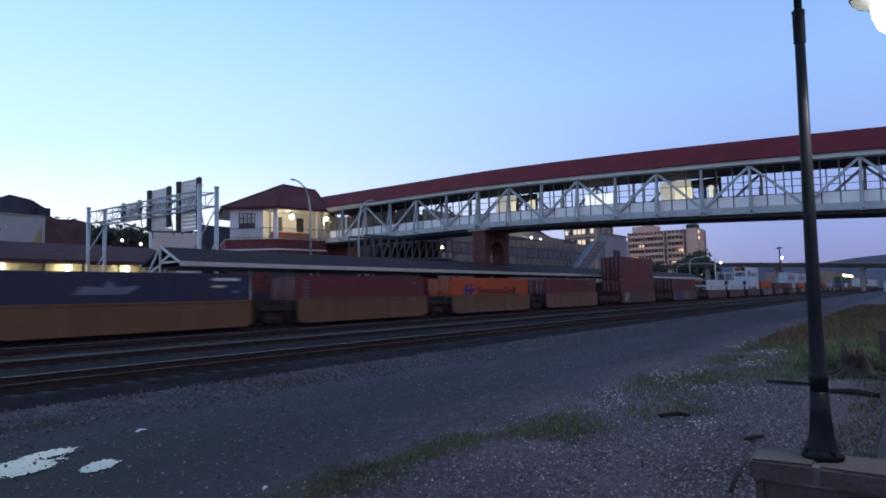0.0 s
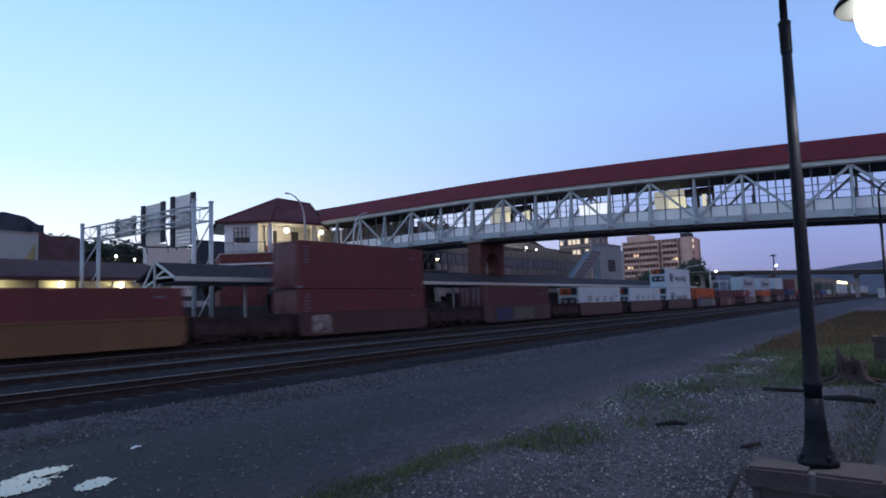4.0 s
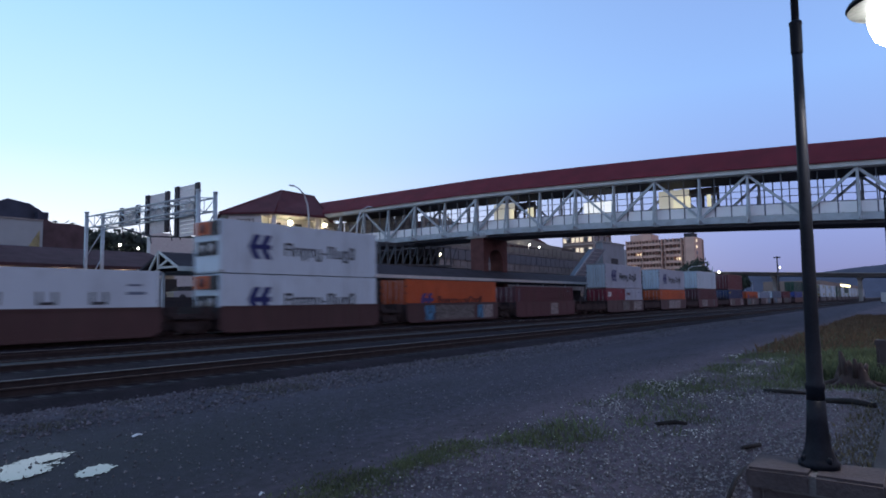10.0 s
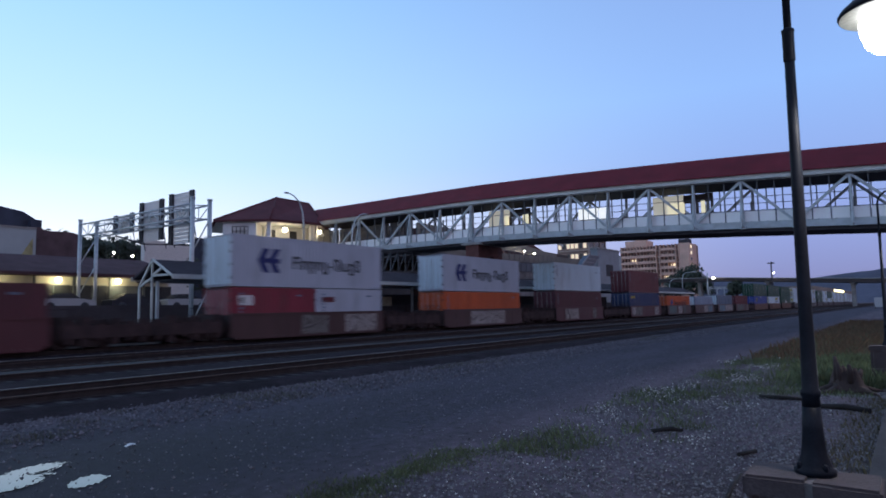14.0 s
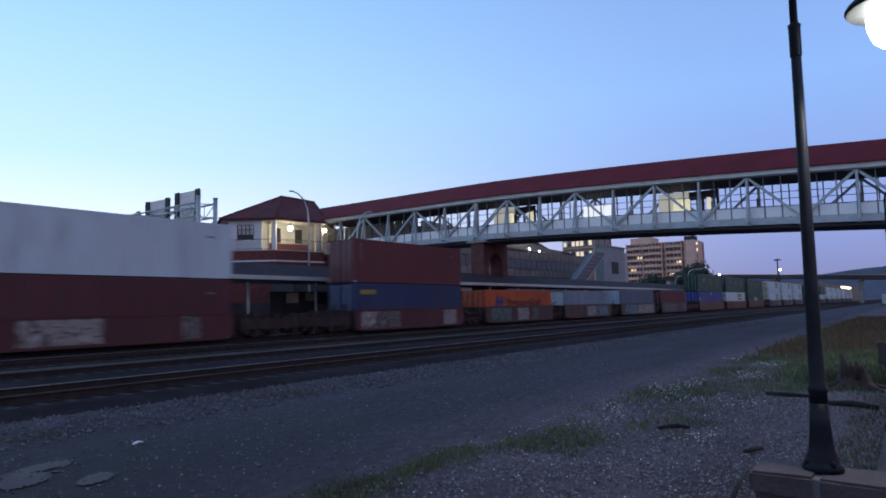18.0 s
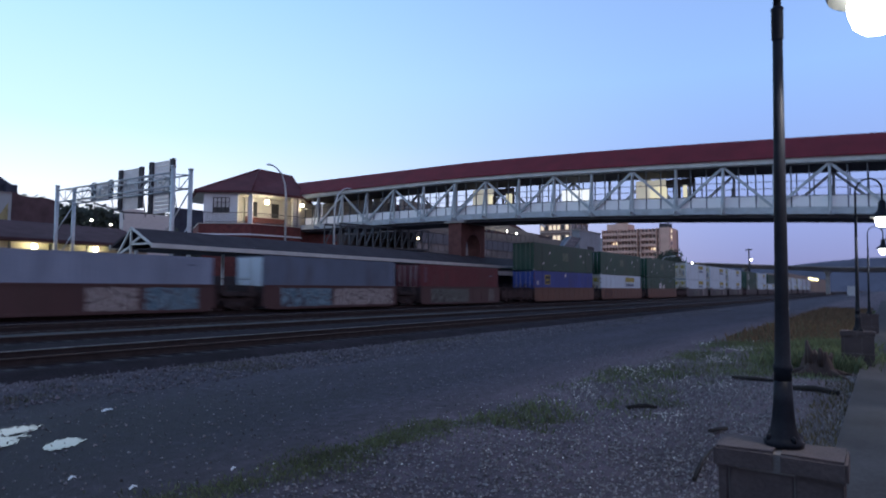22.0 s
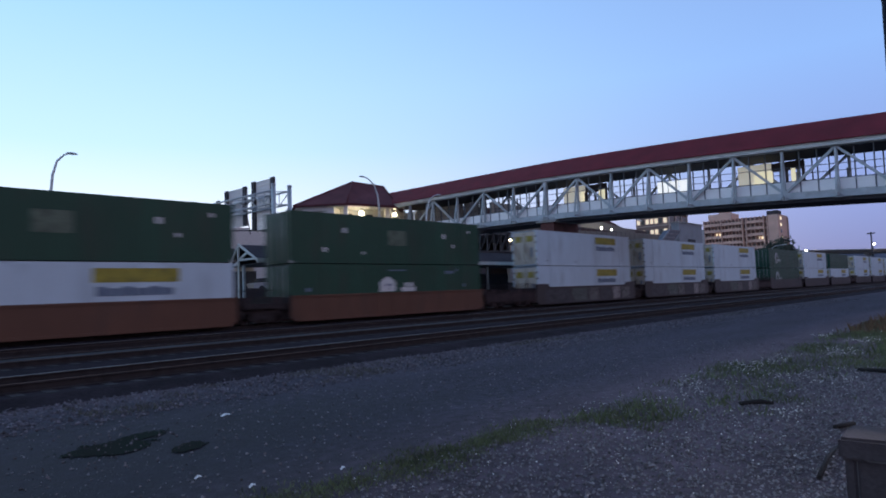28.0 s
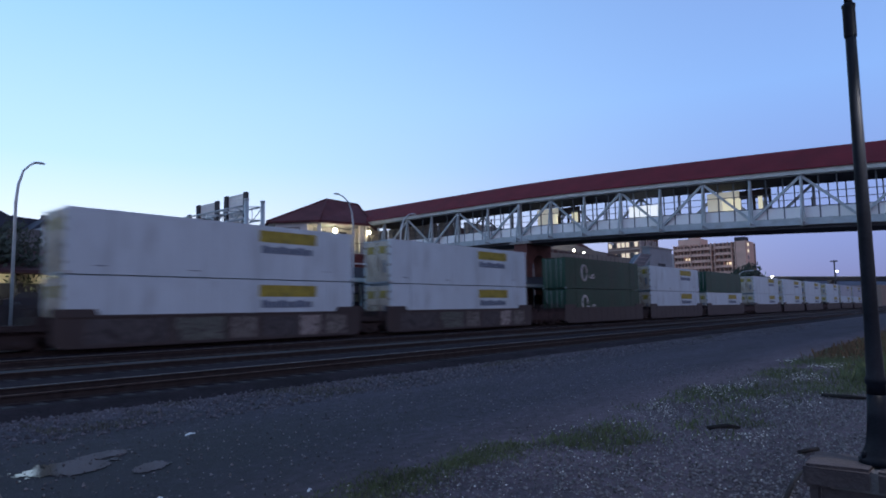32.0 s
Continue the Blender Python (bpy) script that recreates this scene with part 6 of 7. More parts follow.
def container(s, z, L, H, colour, label, doors=None, style="", reefer=False):
    """One box. s: its rear end along the train; its near side lies at y = 0 of its own space."""
    root = thing("shipping_container", (s, NEAR_Y, z), label, "container", "containers on the train")
    p = paint(colour)
    big = L > 13
    sm = mesh("side_%g_%g_%d" % (L, H, big or reefer), lambda bm: ribbed_side(bm, L, H, big or reefer))
    shared("side_panel", sm, p, root)
    shared("side_panel", sm, p, root, (L, 2.44, 0)).rotation_euler = (0, 0, math.pi)
    shared("roof_panel", mesh("croof_%g" % L, lambda bm: box(bm, 0.05, L - 0.05, 0.04, 2.4, -0.06, -0.03)), p, root, (0, 0, H))
    shared("floor_panel", mesh("cfloor_%g" % L, lambda bm: box(bm, 0.05, L - 0.05, 0.07, 2.37, 0.02, 0.1)), p, root)
    shared("front_wall", mesh("cfront_%g" % H, lambda bm: box(bm, -0.06, -0.03, 0.07, 2.37, 0.1, H - 0.06)), p, root, (L, 0, 0))
    for y in (0.0, 2.44 - 0.12):
        for x in (0.0, L - 0.15):
            if big:
                x = 0.0 if x == 0 else L - 0.15
            shared("corner_post", mesh("cpost_%g" % H, lambda bm: box(bm, 0, 0.15, 0, 0.12, 0.1, H - 0.1)), p, root, (x, y, 0))
            for zz in (0.0, H - 0.118):
                shared("corner_casting", mesh("casting", lambda bm: box(bm, -0.004, 0.174, -0.004, 0.128, 0, 0.118)), p if zz else GREYM, root, (x, y, zz))
        shared("bottom_rail", mesh("brail_%g" % L, lambda bm: box(bm, 0.15, L - 0.15, 0.01, 0.1, 0.0, 0.15)), p, root, (0, y, 0))
        shared("top_rail", mesh("trail_%g" % L, lambda bm: box(bm, 0.15, L - 0.15, 0.015, 0.09, -0.11, -0.005)), p, root, (0, y, H))
    if big:
        for x in ((L - 12.19) / 2, (L + 12.19) / 2 - 0.2):
            shared("lifting_post", mesh("lpost_%g" % H, lambda bm: box(bm, 0, 0.2, -0.012, 0.1, 0.05, H + 0.01)), p, root, (x, 0, 0))
    dm = paint(doors or colour)
    if reefer:
        def unit(bm):
            box(bm, 0.0, 0.06, 0.12, 2.32, 0.1, H - 0.08)
        shared("end_wall", mesh("reefer_end_%g" % H, unit), dm, root)
        bm = B()
        box(bm, -0.06, 0.02, 0.3, 2.14, 0.95, 1.72)
        part("machinery_recess", bm, MARK_K, root)
        for y, r in ((0.75, 0.26), (1.6, 0.22)):
            bm = B()
            lathe(bm, [(r, 0), (r, 0.08), (r * 0.6, 0.12)], 14)
            bm.transform(Matrix.Translation((-0.06, y, 1.32)) @ Matrix.Rotation(-math.pi / 2, 4, 'Y'))
            part("compressor", bm, GREYM, root)
        bm = B()
        box(bm, -0.1, 0.0, 0.9, 2.25, H - 0.82, H - 0.1)
        part("cooling_unit", bm, paint("orange"), root, "orange-red cooling unit on the end wall")
        bm = B()
        box(bm, -0.12, 0.0, 0.18, 0.86, H - 0.85, H - 0.1)
        part("control_box", bm, MARK_K, root)
        bm = B()
        lathe(bm, [(0.27, 0), (0.27, 0.05), (0.1, 0.06)], 14)
        bm.transform(Matrix.Translation((-0.1, 1.55, H - 0.46)) @ Matrix.Rotation(-math.pi / 2, 4, 'Y'))
        part("fan_guard", bm, paint("redbrown"), root)
        for y in (0.06, 2.3):
            bm = B()
            box(bm, -0.03, 0.0, y, y + 0.08, 0.15, H - 0.15)
            part("end_post", bm, dm, root)
    else:
        for k, y in enumerate((0.13, 1.235)):
            d = shared("door", mesh("door_%g" % H, lambda bm: [box(bm, 0.0, 0.05, 0, 1.075, 0.12, H - 0.12)] + [box(bm, -0.015, 0.0, 0.08, 1.0, zz, zz + 0.2) for zz in (0.45, 1.0, 1.55, 2.1)]), dm, root, (0.0, y, 0))
            for yy in (0.3, 0.78):
                shared("lock_rod", mesh("rod_%g" % H, lambda bm: tube(bm, [(-0.05, 0, 0.06), (-0.05, 0, H - 0.06)], 0.025, 6)), GREYM, d, (0, yy, 0))
        shared("door_gasket", mesh("gasket_%g" % H, lambda bm: [box(bm, -0.012, 0.0, 1.205, 1.235, 0.12, H - 0.12)] + [box(bm, -0.03, 0.0, y, y + 0.1, z, z + 0.16) for y in (0.0, 2.34) for z in (0.4, 1.1, 1.8, 2.3)]), MARK_K, root)
        if style == "sign":
            for y0, y1, z0, z1 in ((0.3, 1.0, 1.95, 2.45), (1.4, 2.15, 1.95, 2.45), (0.35, 0.6, 0.7, 1.5)):
                bm = B()
                box(bm, -0.03, -0.016, y0, y1, z0, z1)
                part("door_placard", bm, MARK_Y if z0 > 1 else MARK_G, root)
    if style == "arrow":
        arrow_logo(root, 1.75, H * 0.28, 1.38, MARK_B)
        x = 4.3
        for w, z0, z1 in ((0.6, 0.0, 0.77), (0.46, 0.0, 0.54), (0.46, -0.22, 0.54), (0.46, 0.0, 0.54), (0.46, -0.22, 0.54), (0.3, 0.2, 0.32), (0.44, 0.0, 0.77), (0.12, 0.0, 0.77), (0.46, 0.0, 0.54), (0.46, -0.22, 0.54), (0.46, 0.0, 0.77)):
            block_letters(root, x, H * 0.37 + z0, z1 - z0, (w if w > 0.4 else 0.999 * min(w, 0.25),), MARK_T, 0.1)
            x += w + 0.11
    elif style == "wide":
        block_letters(root, 2.5, 1.3, 0.57, (0.74, 0.74, 0.74, 0.74), MARK_T, 1.41)
        bar(root, 10.6, 1.75, 0.9, 0.14, MARK_G)
        bar(root, 10.6, 2.15, 0.7, 0.1, MARK_G)
    elif style == "sign":
        bar(root, 9.55, 2.0, 3.8, 0.63, MARK_Y, "yellow_sign")
        x = 9.7
        for w in (0.42, 0.26, 0.3, 0.44, 0.3, 0.34, 0.46, 0.26, 0.3):
            bar(root, x, 1.4, w, 0.34 + 0.08 * (w > 0.4), MARK_G)
            x += w + 0.035
        for x, z in ((1.2, 0.35), (5.6, 0.28), (13.9, 0.5)):
            bar(root, x, z, 0.5, 0.05, MARK_G, "scuff")
    elif style == "smallsign":
        bar(root, 7.25, 1.15, 1.55, 0.95, mat("faded_sign", (0.11, 0.14, 0.1), 0.7, 0.0, 0.4, 2.0, 9.0, 0.0), "faded_sign")
        for x, z, w in ((3.65, 1.8, 0.28), (12.25, 1.75, 0.3), (2.2, 0.65, 0.25), (13.2, 1.15, 0.2), (5.1, 0.55, 0.16), (14.9, 2.2, 0.2)):
            bar(root, x, z, w, w, MARK_W)
    elif style == "house":
        bm = B()
        prism(bm, [(6.45, 1.22), (7.75, 1.22), (7.75, 1.75), (7.55, 1.95), (7.1, 2.16), (6.65, 1.95), (6.45, 1.75)], 'y', -0.006, 0.004)
        part("painted_logo", bm, MARK_W, root)
        bar(root, 6.8, 1.55, 0.6, 0.14, MARK_B)
        bar(root, 6.85, 1.32, 0.5, 0.08, MARK_K)
        bar(root, 8.25, 1.2, 1.25, 0.26, MARK_W)
        bar(root, 8.55, 1.49, 0.32, 0.26, MARK_W)
        bar(root, 9.0, 1.49, 0.32, 0.26, MARK_W)
        bar(root, 7.2, 2.5, 1.5, 0.07, MARK_G)
        for x, z, w in ((13.5, 2.45, 0.2), (14.2, 1.4, 0.25), (12.4, 2.3, 0.9), (1.0, 1.35, 0.3)):
            bar(root, x, z, w, min(w, 0.2), MARK_G)
    elif style == "round":
        bm = B()
        tube(bm, [(3.6 + 0.55 * math.cos(a * 0.4), 0, 1.5 + 0.75 * math.sin(a * 0.4)) for a in range(16)], 0.09, 6)
        part("painted_ring", bm, MARK_W, root)
        block_letters(root, 4.6, 1.0, 0.4, (0.5, 0.5), MARK_W, 0.15)
    elif style == "bluelogo":
        z = 1.05 if H > 2.7 else 1.2
        bm = B()
        for dx in (0.0, 0.72):
            prism(bm, [(1.6 + dx, z - 0.1), (2.2 + dx, z - 0.1), (2.1 + dx, z + 0.18), (2.5 + dx, z + 0.26), (2.55 + dx, z + 0.46), (2.12 + dx, z + 0.5), (2.42 + dx, z + 0.84), (1.92 + dx, z + 0.84), (1.72 + dx, z + 0.4)], 'y', -0.006 - dx * 0.002, 0.004)
        part("painted_logo", bm, MARK_P, root, "purple-blue painted device")
        x = 3.75
        for w in (0.5, 0.42, 0.42, 0.42, 0.42, 0.42, 0.42, 0.42, 0.2, 0.5, 0.42, 0.42, 0.3):
            block_letters(root, x, z, 0.42 + 0.2 * (w in (0.5, 0.3)), (w,), MARK_R, 0.1)
            x += w + 0.07
    elif style == "ship":
        bm = B()
        prism(bm, [(3.0, 1.55), (5.4, 1.55), (6.0, 1.95), (4.9, 1.88), (4.6, 2.2), (4.2, 1.86), (3.4, 1.95)], 'y', -0.006, 0.004)
        part("painted_logo", bm, MARK_G, root, "pale painted ship device")
        bar(root, 9.9, 2.2, 1.6, 0.16, MARK_W)
        bar(root, 9.9, 1.85, 0.7, 0.12, MARK_W)
        bar(root, 11.1, 1.55, 0.4, 0.16, MARK_G)
    elif style == "poster":
        bar(root, 2.6, 1.5, 1.35, 1.0, MARK_Y, "painted_logo")
        bar(root, 2.72, 1.6, 1.1, 0.78, MARK_K, "poster_field").location = (0, -0.004, 0)
        bar(root, 2.9, 1.85, 0.7, 0.25, MARK_Y, "poster_device").location = (0, -0.008, 0)
        bar(root, 0.75, 1.45, 0.35, 0.4, MARK_W)
        bar(root, 7.8, 2.35, 0.36, 0.36, MARK_W)
        bar(root, 0.02, 0.2, 0.1, H - 0.4, paint("red"), "red_edge")
    elif style == "plate":
        bar(root, 0.55, 2.15, 1.5, 0.3, MARK_Y, "yellow_plate")
    if colour == "crimson" and L < 7:
        bar(root, 0.5, 1.6, 0.95, 0.55, MARK_W, "shipping_label")
        bar(root, 0.6, 1.72, 0.2, 0.3, MARK_K).location = (0, -0.004, 0)
    if colour == "grey" and L < 7:
        bar(root, 0.5, 1.75, 1.1, 0.34, paint("red"), "red_plate")
    if not style and not big and not reefer:
        for k in range(6):
            bar(root, 0.56, H - 0.4 - 0.2 * k, 0.24 - 0.05 * (k % 2), 0.1, MARK_G, "stencil")
        bar(root, L - 1.5, 2.1, 0.45, 0.1, MARK_G, "stencil")
    MOVERS.append(root)
    return root


def well_side(bm, L, raised):
    """The deep side of a well, square-ended, with ribs and chords; centred on x = 0, outer face at y = 0."""
    a = L / 2
    prism(bm, [(-a, 0.62), (-a + 0.35, 0.37), (a - 0.35, 0.37), (a, 0.62), (a, 1.76), (-a, 1.76)], 'y', 0.05, 0.1)
    box(bm, -a, a, 0.0, 0.12, 1.68, 1.78)
    if raised:
        for e in (-1, 1):
            prism(bm, [(e * a, 1.78), (e * (a - 1.9), 1.78), (e * (a - 1.75), 2.04), (e * a, 2.04)][::e], 'y', 0.02, 0.1)
    box(bm, -a + 0.4, a - 0.4, 0.0, 0.12, 0.36, 0.48)
    n = int((L - 3.6) / 1.3)
    for k in range(n + 1):
        x = -a + 1.8 + k * (L - 3.6) / n
        box(bm, x - 0.05, x + 0.05, 0.034, 0.06, 0.48, 1.7)


def wheel_build(bm):
    lathe(bm, [(0.1, -0.07), (0.36, -0.06), (0.4, -0.07), (0.46, -0.07), (0.46, 0.05), (0.5, 0.06), (0.5, 0.09), (0.3, 0.08), (0.1, 0.1)], 20)
    bm.transform(Matrix.Rotation(math.pi / 2, 4, 'X'))


def frame_build(bm):
    prism(bm, [(-1.25, 0.9), (-1.1, 1.02), (-0.4, 1.0), (0.4, 1.0), (1.1, 1.02), (1.25, 0.9), (1.2, 0.68), (0.75, 0.6), (0.3, 0.42), (-0.3, 0.42), (-0.75, 0.6), (-1.2, 0.68)], 'y', -0.07, 0.07)
    for x in (-0.9, 0.9):
        box(bm, x - 0.16, x + 0.16, -0.14, 0.1, 0.62, 0.92)
    for x in (-0.13, 0.13):
        tube(bm, [(x, -0.05, 0.5), (x, -0.05, 0.78)], 0.1, 8)


BOGIE = mat("oily_truck_steel", (0.036, 0.026, 0.027), 0.9, 0.0, 0.3, 4.0, 40.0, 0.2)
END_STEEL = mat("grimy_end_steel", (0.045, 0.027, 0.028), 0.9, 0.0, 0.35, 2.0, 20.0, 0.2, stain=((0.02, 0.015, 0.016), 0.8, 1.6))
GRAF = {}


def graffiti(name, cols):
    if name in GRAF:
        return GRAF[name]
    m = bpy.data.materials.new(name)
    m.use_nodes = True
    n, l = m.node_tree.nodes, m.node_tree.links
    b = n["Principled BSDF"]
    tc, warp, vor, fine = n.new("ShaderNodeTexCoord"), n.new("ShaderNodeTexNoise"), n.new("ShaderNodeTexVoronoi"), n.new("ShaderNodeTexNoise")
    warp.inputs["Scale"].default_value, warp.inputs["Detail"].default_value = 1.1, 2.0
    fine.inputs["Scale"].default_value, fine.inputs["Detail"].default_value = 5.0, 6.0
    mp, add = n.new("ShaderNodeMapping"), n.new("ShaderNodeVectorMath")
    mp.inputs["Scale"].default_value = (1.7, 0.0, 0.9)
    add.operation = 'MULTIPLY_ADD'
    add.inputs[1].default_value = (0.9, 0.0, 0.9)
    l.new(tc.outputs["Object"], mp.inputs[0])
    l.new(tc.outputs["Object"], warp.inputs["Vector"])
    l.new(tc.outputs["Object"], fine.inputs["Vector"])
    l.new(warp.outputs["Color"], add.inputs[0])
    l.new(mp.outputs[0], add.inputs[2])
    vor.feature = 'DISTANCE_TO_EDGE'
    vor.inputs["Scale"].default_value = 1.3
    l.new(add.outputs[0], vor.inputs["Vector"])
    ra = n.new("ShaderNodeValToRGB")
    el = ra.color_ramp.elements
    el[0].color, el[0].position = (*cols[2], 1), 0.02
    el[1].color, el[1].position = (*cols[1], 1), 0.08
    for p, c in ((0.17, cols[1]), (0.21, cols[0]), (0.3, cols[0]), (0.36, cols[1])):
        el.new(p).color = (*c, 1)
    mx = n.new("ShaderNodeMix")
    mx.data_type, mx.blend_type = 'RGBA', 'MULTIPLY'
    mx.inputs["Factor"].default_value = 0.6
    l.new(vor.outputs["Distance"], ra.inputs[0])
    l.new(ra.outputs[0], mx.inputs["A"])
    l.new(fine.outputs["Fac"], mx.inputs["B"])
    l.new(mx.outputs["Result"], b.inputs["Base Color"])
    b.inputs["Roughness"].default_value = 0.6
    GRAF[name] = m
    return m


G1 = graffiti("faded_graffiti", ((0.1, 0.085, 0.08), (0.24, 0.23, 0.22), (0.05, 0.04, 0.045)))
G2 = graffiti("blue_graffiti", ((0.06, 0.16, 0.24), (0.2, 0.34, 0.42), (0.05, 0.05, 0.08)))
G3 = graffiti("pale_graffiti", ((0.3, 0.26, 0.25), (0.46, 0.43, 0.42), (0.08, 0.055, 0.06)))
G6 = graffiti("slate_graffiti", ((0.055, 0.052, 0.06), (0.095, 0.09, 0.1), (0.04, 0.036, 0.043)))
G4 = graffiti("sky_blue_graffiti", ((0.05, 0.22, 0.42), (0.08, 0.32, 0.55), (0.03, 0.06, 0.12)))
G5 = graffiti("grey_green_graffiti", ((0.09, 0.11, 0.1), (0.16, 0.18, 0.165), (0.05, 0.045, 0.05)))


def well_car(s, L, colour, label, graf=()):
    """One well of a stack car; s is the rear end of the box that sits in it."""
    root = thing("well_car", (s + L / 2, NEAR_Y, 0), label, "freight car", "well cars of the train")
    p = paint(colour)
    WL = L + 1.0
    raised = colour == "greywell"
    sm = mesh("well_side_%g_%d" % (L, raised), lambda bm: well_side(bm, L + (1.0 if raised else 0.16), raised))
    shared("side_sill", sm, p, root, (0, -0.18, 0))
    far = shared("side_sill", sm, p, root, (0, 2.62, 0))
    far.rotation_euler = (0, 0, math.pi)
    shared("well_floor", mesh("well_floor_%g" % L, lambda bm: [box(bm, -L / 2, L / 2, 0.0, 2.44, 0.5, 0.6)] + [box(bm, x - 0.2, x + 0.2, -0.05, 2.5, 0.4, 0.5) for x in (-L / 2 + 1.5, 0, L / 2 - 1.5)]), p, root)
    for e in (-1, 1):
        shared("end_deck", mesh("end_deck_%g" % e, lambda bm: [box(bm, min(-0.5 * e, e * 1.3), max(-0.5 * e, e * 1.3), 0.3, 2.14, 1.02, 1.4), box(bm, min(-0.45 * e, -0.4 * e), max(-0.45 * e, -0.4 * e), -0.1, 2.54, 0.5, 1.7), box(bm, min(e * .1, e * 1.1), max(e * .1, e * 1.1), -0.05, 2.49, 1.15, 1.3), box(bm, min(0, e * 0.5), max(0, e * 0.5), 0.1, 2.34, 1.3, 1.75)]), BOGIE, root, (e * WL / 2, 0, 0))
        for y in (0.5, 1.94):
            shared("grab_iron", mesh("grab_%g" % e, lambda bm: tube(bm, [(e * 0.7, 0, 1.3), (e * 0.7, 0, 2.1), (e * 0.2, 0, 2.1)], 0.03, 6)), BOGIE, root, (e * WL / 2, y, 0))
        bg = new("bogie")
        bg.parent, bg.location = root, (e * (WL / 2 + 1.15), 1.22, 0)
        for y in (-1.0, 1.0):
            shared("side_frame", mesh("truck_frame", frame_build), BOGIE, bg, (0, y, 0))
        for x in (-0.9, 0.9):
            for y in (-0.755, 0.755):
                w = shared("wheel", mesh("truck_wheel", wheel_build), BOGIE, bg, (x, y, RAIL_Z + 0.46))
                w.rotation_euler = (0, 0, 0 if y > 0 else math.pi)
            shared("axle", mesh("truck_axle", lambda bm: tube(bm, [(0, -0.75, 0), (0, 0.75, 0)], 0.08, 8)), BOGIE, bg, (x, 0, RAIL_Z + 0.46))
        bm = B()
        box(bm, e * (WL / 2 + 1.2) - 0.4 * (e < 0), e * (WL / 2 + 1.2) + 0.4 * (e > 0) + 0.3 * e, 1.05, 1.4, 0.85, 1.1)
        part("coupler", bm, BOGIE, root)
    for x0, x1, m in graf:
        bm = B()
        n = max(4, int((x1 - x0) * L / 0.3))
        rim = [(x0 * L + (x1 - x0) * L * k / n, 0.5 + 0.06 * noise.noise(Vector((s + k * 0.9, 1, 0)))) for k in range(n + 1)]
        rim += [(x, 1.6 + 0.1 * noise.noise(Vector((s + x * 2.3, 5, 0)))) for x, _ in rim[::-1]]
        prism(bm, rim, 'y', -0.154, -0.148)
        part("graffiti", bm, m, root, "worn painted graffiti on the car side")
    MOVERS.append(root)
    return root


D40, D53, HC, STD = 12.19, 16.15, 2.896, 2.591


TRAIN = []


def end_platform(root, x0, x1, p):
    """The low platform that carries the truck at the outer end of a car, with its brake wheel and hand rails."""
    bm = B()
    box(bm, x0, x1, 0.25, 2.19, 0.98, 1.3)
    box(bm, x0, x1, -0.1, 0.25, 0.8, 1.36)
    box(bm, x0, x1, 2.19, 2.54, 0.62, 1.42)
    for k in range(6):
        x = x0 + (x1 - x0) * (k + 0.35) / 6
        h = (0.22, 0.4, 0.1, 0.32, 0.16, 0.26)[k]
        box(bm, x, x + 0.4, -0.05, 0.35, 1.36, 1.36 + h)
        box(bm, x, x + 0.3, -0.08, 0.2, 0.8 - h * 0.9, 0.8)
    box(bm, x0, x1, 0.9, 1.54, 0.45, 0.98)
    part("end_platform", bm, p, root, "low end platform of the car")
    for k in range(4):
        bm = B()
        x = x0 + (x1 - x0) * (k + 0.5) / 4
        tube(bm, [(x, -0.06, 1.42), (x, -0.06, 2.1), (x + 0.35, -0.06, 2.1), (x + 0.35, -0.06, 1.42)], 0.025, 6)
        part("hand_rail", bm, BOGIE, root)
    bm = B()
    box(bm, (x0 + x1) / 2 - 0.5, (x0 + x1) / 2 + 0.5, 0.3, 2.1, 1.3, 1.62)
    part("brake_gear", bm, BOGIE, root)


def unit(s, L, well, boxes, graf=(), wl=""):
    car = well_car(s, L, well, wl or "deep-sided steel container well car, dirty and worn", graf)
    if TRAIN:
        before, end, half_before, p = TRAIN[-1]
        gap = s - end - 1.0
        if gap > 3.4:
            end_platform(before, half_before + 0.5, half_before + 0.45 + gap / 2, p)
            end_platform(car, -L / 2 - 0.45 - gap / 2, -L / 2 - 0.5, END_STEEL)
    TRAIN.append((car, s + L, L / 2, END_STEEL))
    z = WELL_Z
    for b in boxes:
        if b[0] == "pair":
            container(s, z, 6.06, b[1], b[2], "short %s steel shipping container, lower tier" % b[2])
            container(s + 6.13, z, 6.06, b[1], b[3], "short %s steel shipping container, lower tier" % b[3])
        else:
            h, colour, label = b[:3]
            container(s, z, L, h, colour, label, *b[3:])
        z += b[1] if b[0] == "pair" else b[0]
        z += 0.05


YW, BW, OW, GW = "yellowwell", "brownwell", "orangewell", "greywell"
TW = "mustard yellow container well car, dirty"
RB = "brown-red corrugated steel shipping container"
unit(10.0, D40, YW, [(STD, "navy", "dark blue corrugated shipping container with pale ship logo", None, "ship")], (), TW)
unit(25.6, D40, YW, [(STD, "redbrown", RB)], (), TW)
unit(41.2, D40, YW, [(STD, "orange", "orange corrugated shipping container with blue logo", None, "bluelogo")], (), TW)
unit(56.9, D40, YW, [(STD, "redbrown", RB)], (), TW)
unit(76.6, D40, BW, [(STD, "redbrown", RB), (HC, "redbrown", RB)], ((-0.42, -0.3, G3),))
unit(96.9, D40, BW, [(HC, "brown", "dark brown corrugated steel shipping container")], ((-0.34, -0.12, graffiti("deep_blue_graffiti", ((0.02, 0.03, 0.13), (0.03, 0.05, 0.2), (0.03, 0.02, 0.04)))), (-0.08, 0.22, G5)))
for s in (116.3, 131.8):
    unit(s, D40, BW, [(HC, "white", "white refrigerated container with dark lettering", None, "wide", True)])
HL = "pale grey-white container with blue arrow logo"
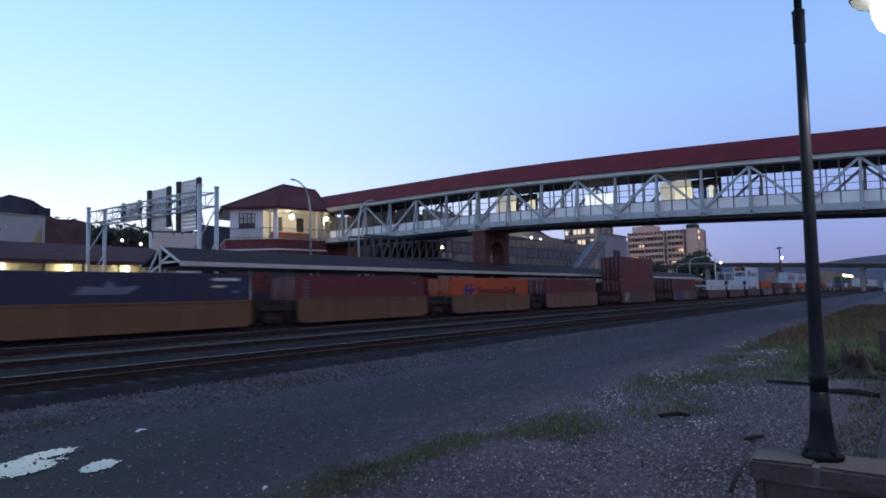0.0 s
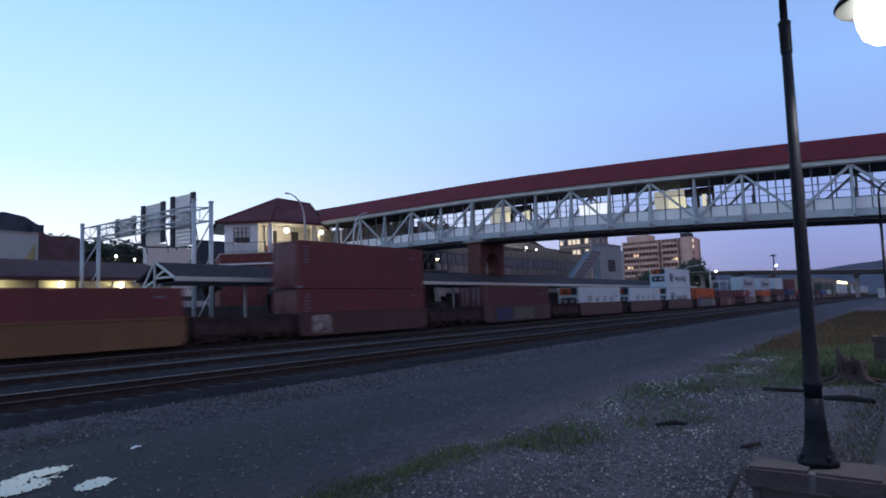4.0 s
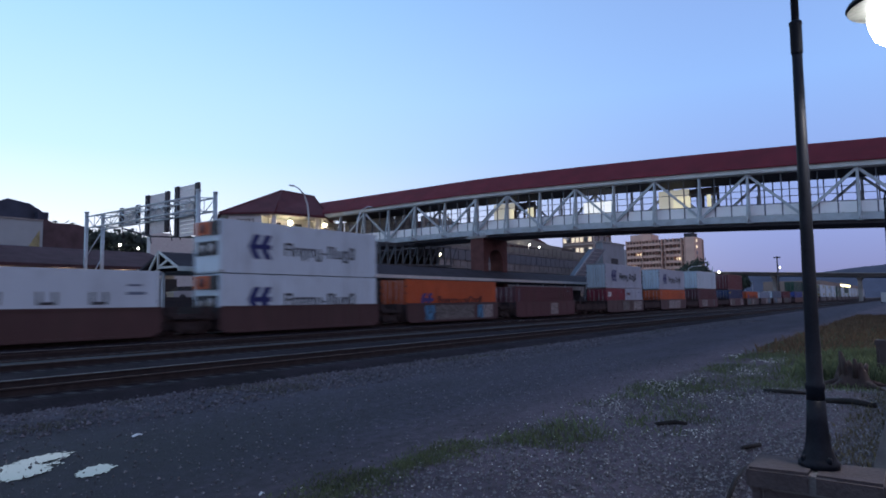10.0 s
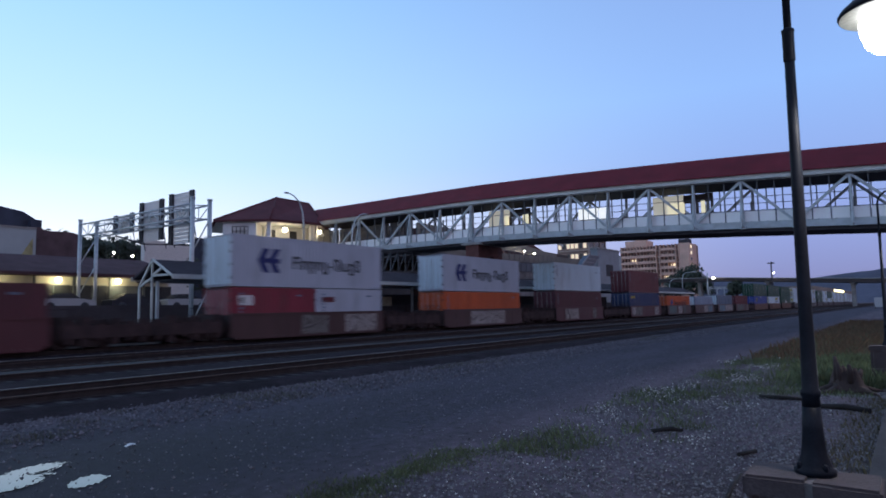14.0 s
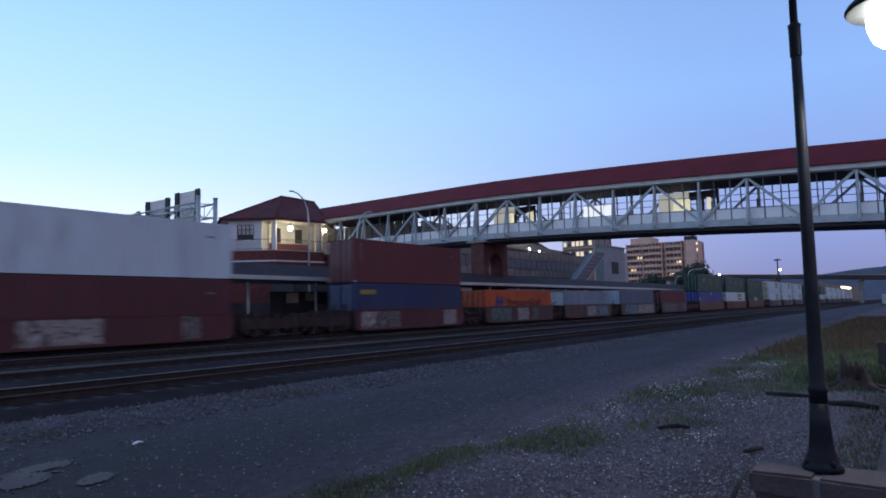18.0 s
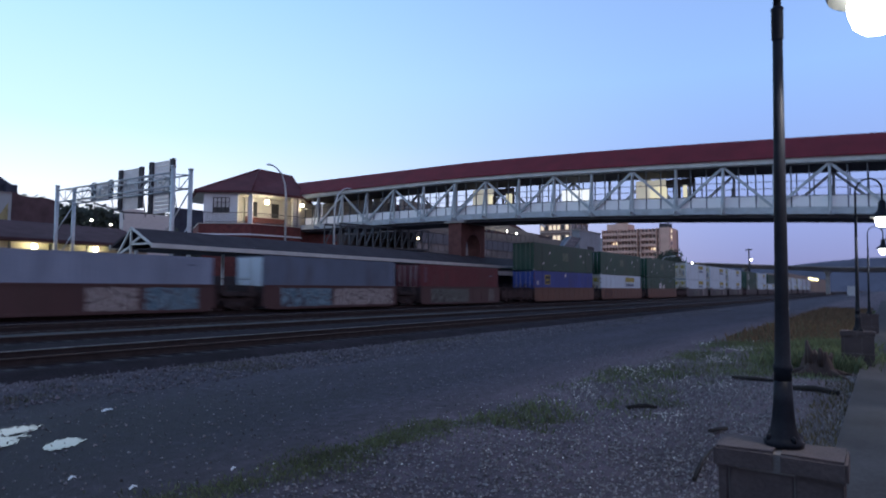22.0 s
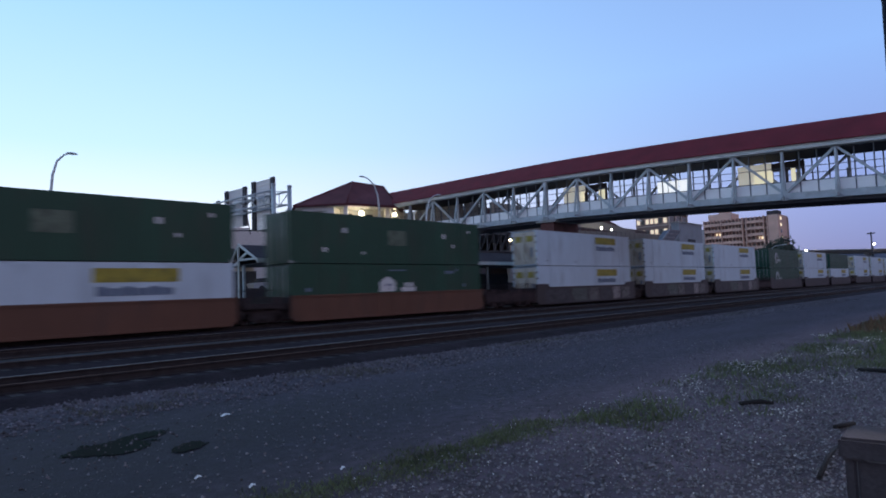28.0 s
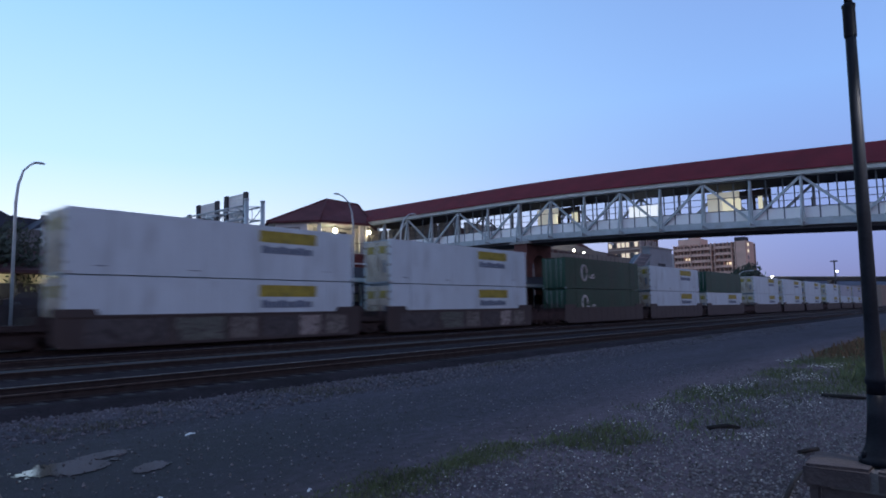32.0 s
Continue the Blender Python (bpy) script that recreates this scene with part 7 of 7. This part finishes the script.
unit(147.4, D40, BW, [(HC, "white", HL + ", refrigerated", None, "arrow", True), (HC, "white", HL + ", refrigerated, on top", None, "arrow", True)])
unit(162.8, D40, BW, [(HC, "orange", "orange corrugated shipping container with blue logo", None, "bluelogo")], ((-0.34, -0.24, G4), (-0.23, 0.2, G1), (0.24, 0.31, G4), (0.31, 0.44, G3)))
unit(178.4, D40, "redwell", [(STD, "brown", "dark brown corrugated steel shipping container")], ((0.05, 0.18, G3),))
unit(199.7, D40, BW, [("pair", STD, "crimson", "grey"), (HC, "grey", HL, "white", "arrow")], ((-0.1, 0.08, G1), (0.2, 0.45, G3)))
unit(219.2, D40, BW, [(STD, "orange", "orange steel shipping container, lower tier"), (HC, "grey", HL, "white", "arrow")], ((-0.2, 0.25, G3),))
unit(238.8, D40, "redwell", [(HC, "brown", "dark brown steel shipping container, lower tier"), (HC, "white", "plain off-white container on the upper tier", "white")], ((-0.34, -0.06, G3), (0.26, 0.34, G1)))
unit(260.4, D40, "redwell", [(HC, "deepblue", "dark blue steel shipping container, lower tier", None, "plate"), (HC, "redbrown", RB + " on the upper tier")], ((-0.46, -0.34, G3), (-0.33, -0.14, G1), (0.28, 0.42, G3)))
unit(276.1, D40, BW, [(STD, "orange", "orange corrugated shipping container with blue logo", None, "bluelogo")], ((-0.44, -0.17, graffiti("teal_graffiti", ((0.1, 0.17, 0.18), (0.14, 0.22, 0.22), (0.05, 0.07, 0.08)))), (-0.07, 0.1, G3), (0.16, 0.25, G5)))
unit(291.2, D40, BW, [(STD, "paleblue", "pale grey-blue steel shipping container", "white")], ((-0.05, 0.15, G3), (0.18, 0.42, G2)))
unit(306.8, D40, BW, [(HC, "greyblue", "slate blue steel shipping container", "white")], ((-0.4, -0.05, G2), (-0.03, 0.47, G3)))
unit(322.2, D40, BW, [(HC, "red", "dark red steel shipping container", "red")], ((-0.4, 0.06, G5), (0.34, 0.42, G1)))
SG = "white long-haul container with yellow side sign"
GN = "dark green long-haul steel container"
unit(341.9, D53, OW, [(HC, "blue", "bright blue long-haul container", "blue", "poster"), (HC, "green", GN, "green", "smallsign")])
unit(360.9, D53, OW, [(HC, "white", SG, "stainwhite", "sign"), (HC, "green", GN, "green", "smallsign")], ((-0.45, -0.25, graffiti("dark_stencil", ((0.16, 0.05, 0.025), (0.08, 0.03, 0.02), (0.16, 0.05, 0.025)))),))
unit(380.4, D53, OW, [(HC, "green", GN + " with white house logo", "green", "house"), (HC, "green", GN, "green", "smallsign")])
for s in (403.9, 423.4, 442.8):
    unit(s, D53, GW, [(HC, "white", SG, "stainwhite", "sign"), (HC, "white", SG + ", upper tier", "stainwhite", "sign")], ((-0.45, -0.22, G6), (-0.2, -0.04, G5), (-0.02, 0.08, G1), (0.1, 0.24, G6), (0.25, 0.34, G3), (0.36, 0.46, G1)))
unit(465.6, D53, GW, [(HC, "green", GN + " with pale ring logo", "green", "round"), (HC, "green", GN + " with pale ring logo", "green", "round")])
unit(485.0, D53, GW, [(HC, "white", SG, "stainwhite", "sign"), (HC, "white", SG, "stainwhite", "sign")])
unit(504.3, D53, GW, [(HC, "white", SG, "stainwhite", "sign"), (HC, "green", GN, "green")])
for s in (527.5, 547.0, 566.4, 589.2, 608.6, 628.0):
    unit(s, D53, GW, [(HC, "white", SG, "stainwhite", "sign"), (HC, "white" if s < 600 else "grey", SG, "stainwhite", "sign")])


def motions():
    """The train runs past at a steady, slightly rising speed."""
    for ob in MOVERS:
        x, y, z = ob.location
        walk(ob, [(t, pose(x + car_x(t), y, z)) for t in TIMES])
    walk(hard_case, [(t, pose(2.6, y, 0.1)) for t, y in ((0.0, -0.4), (21.8, -0.4), (22.5, -0.17), (23.0, -0.04), (23.5, -0.03), (24.0, -0.4), (32.0, -0.4))])


motions()
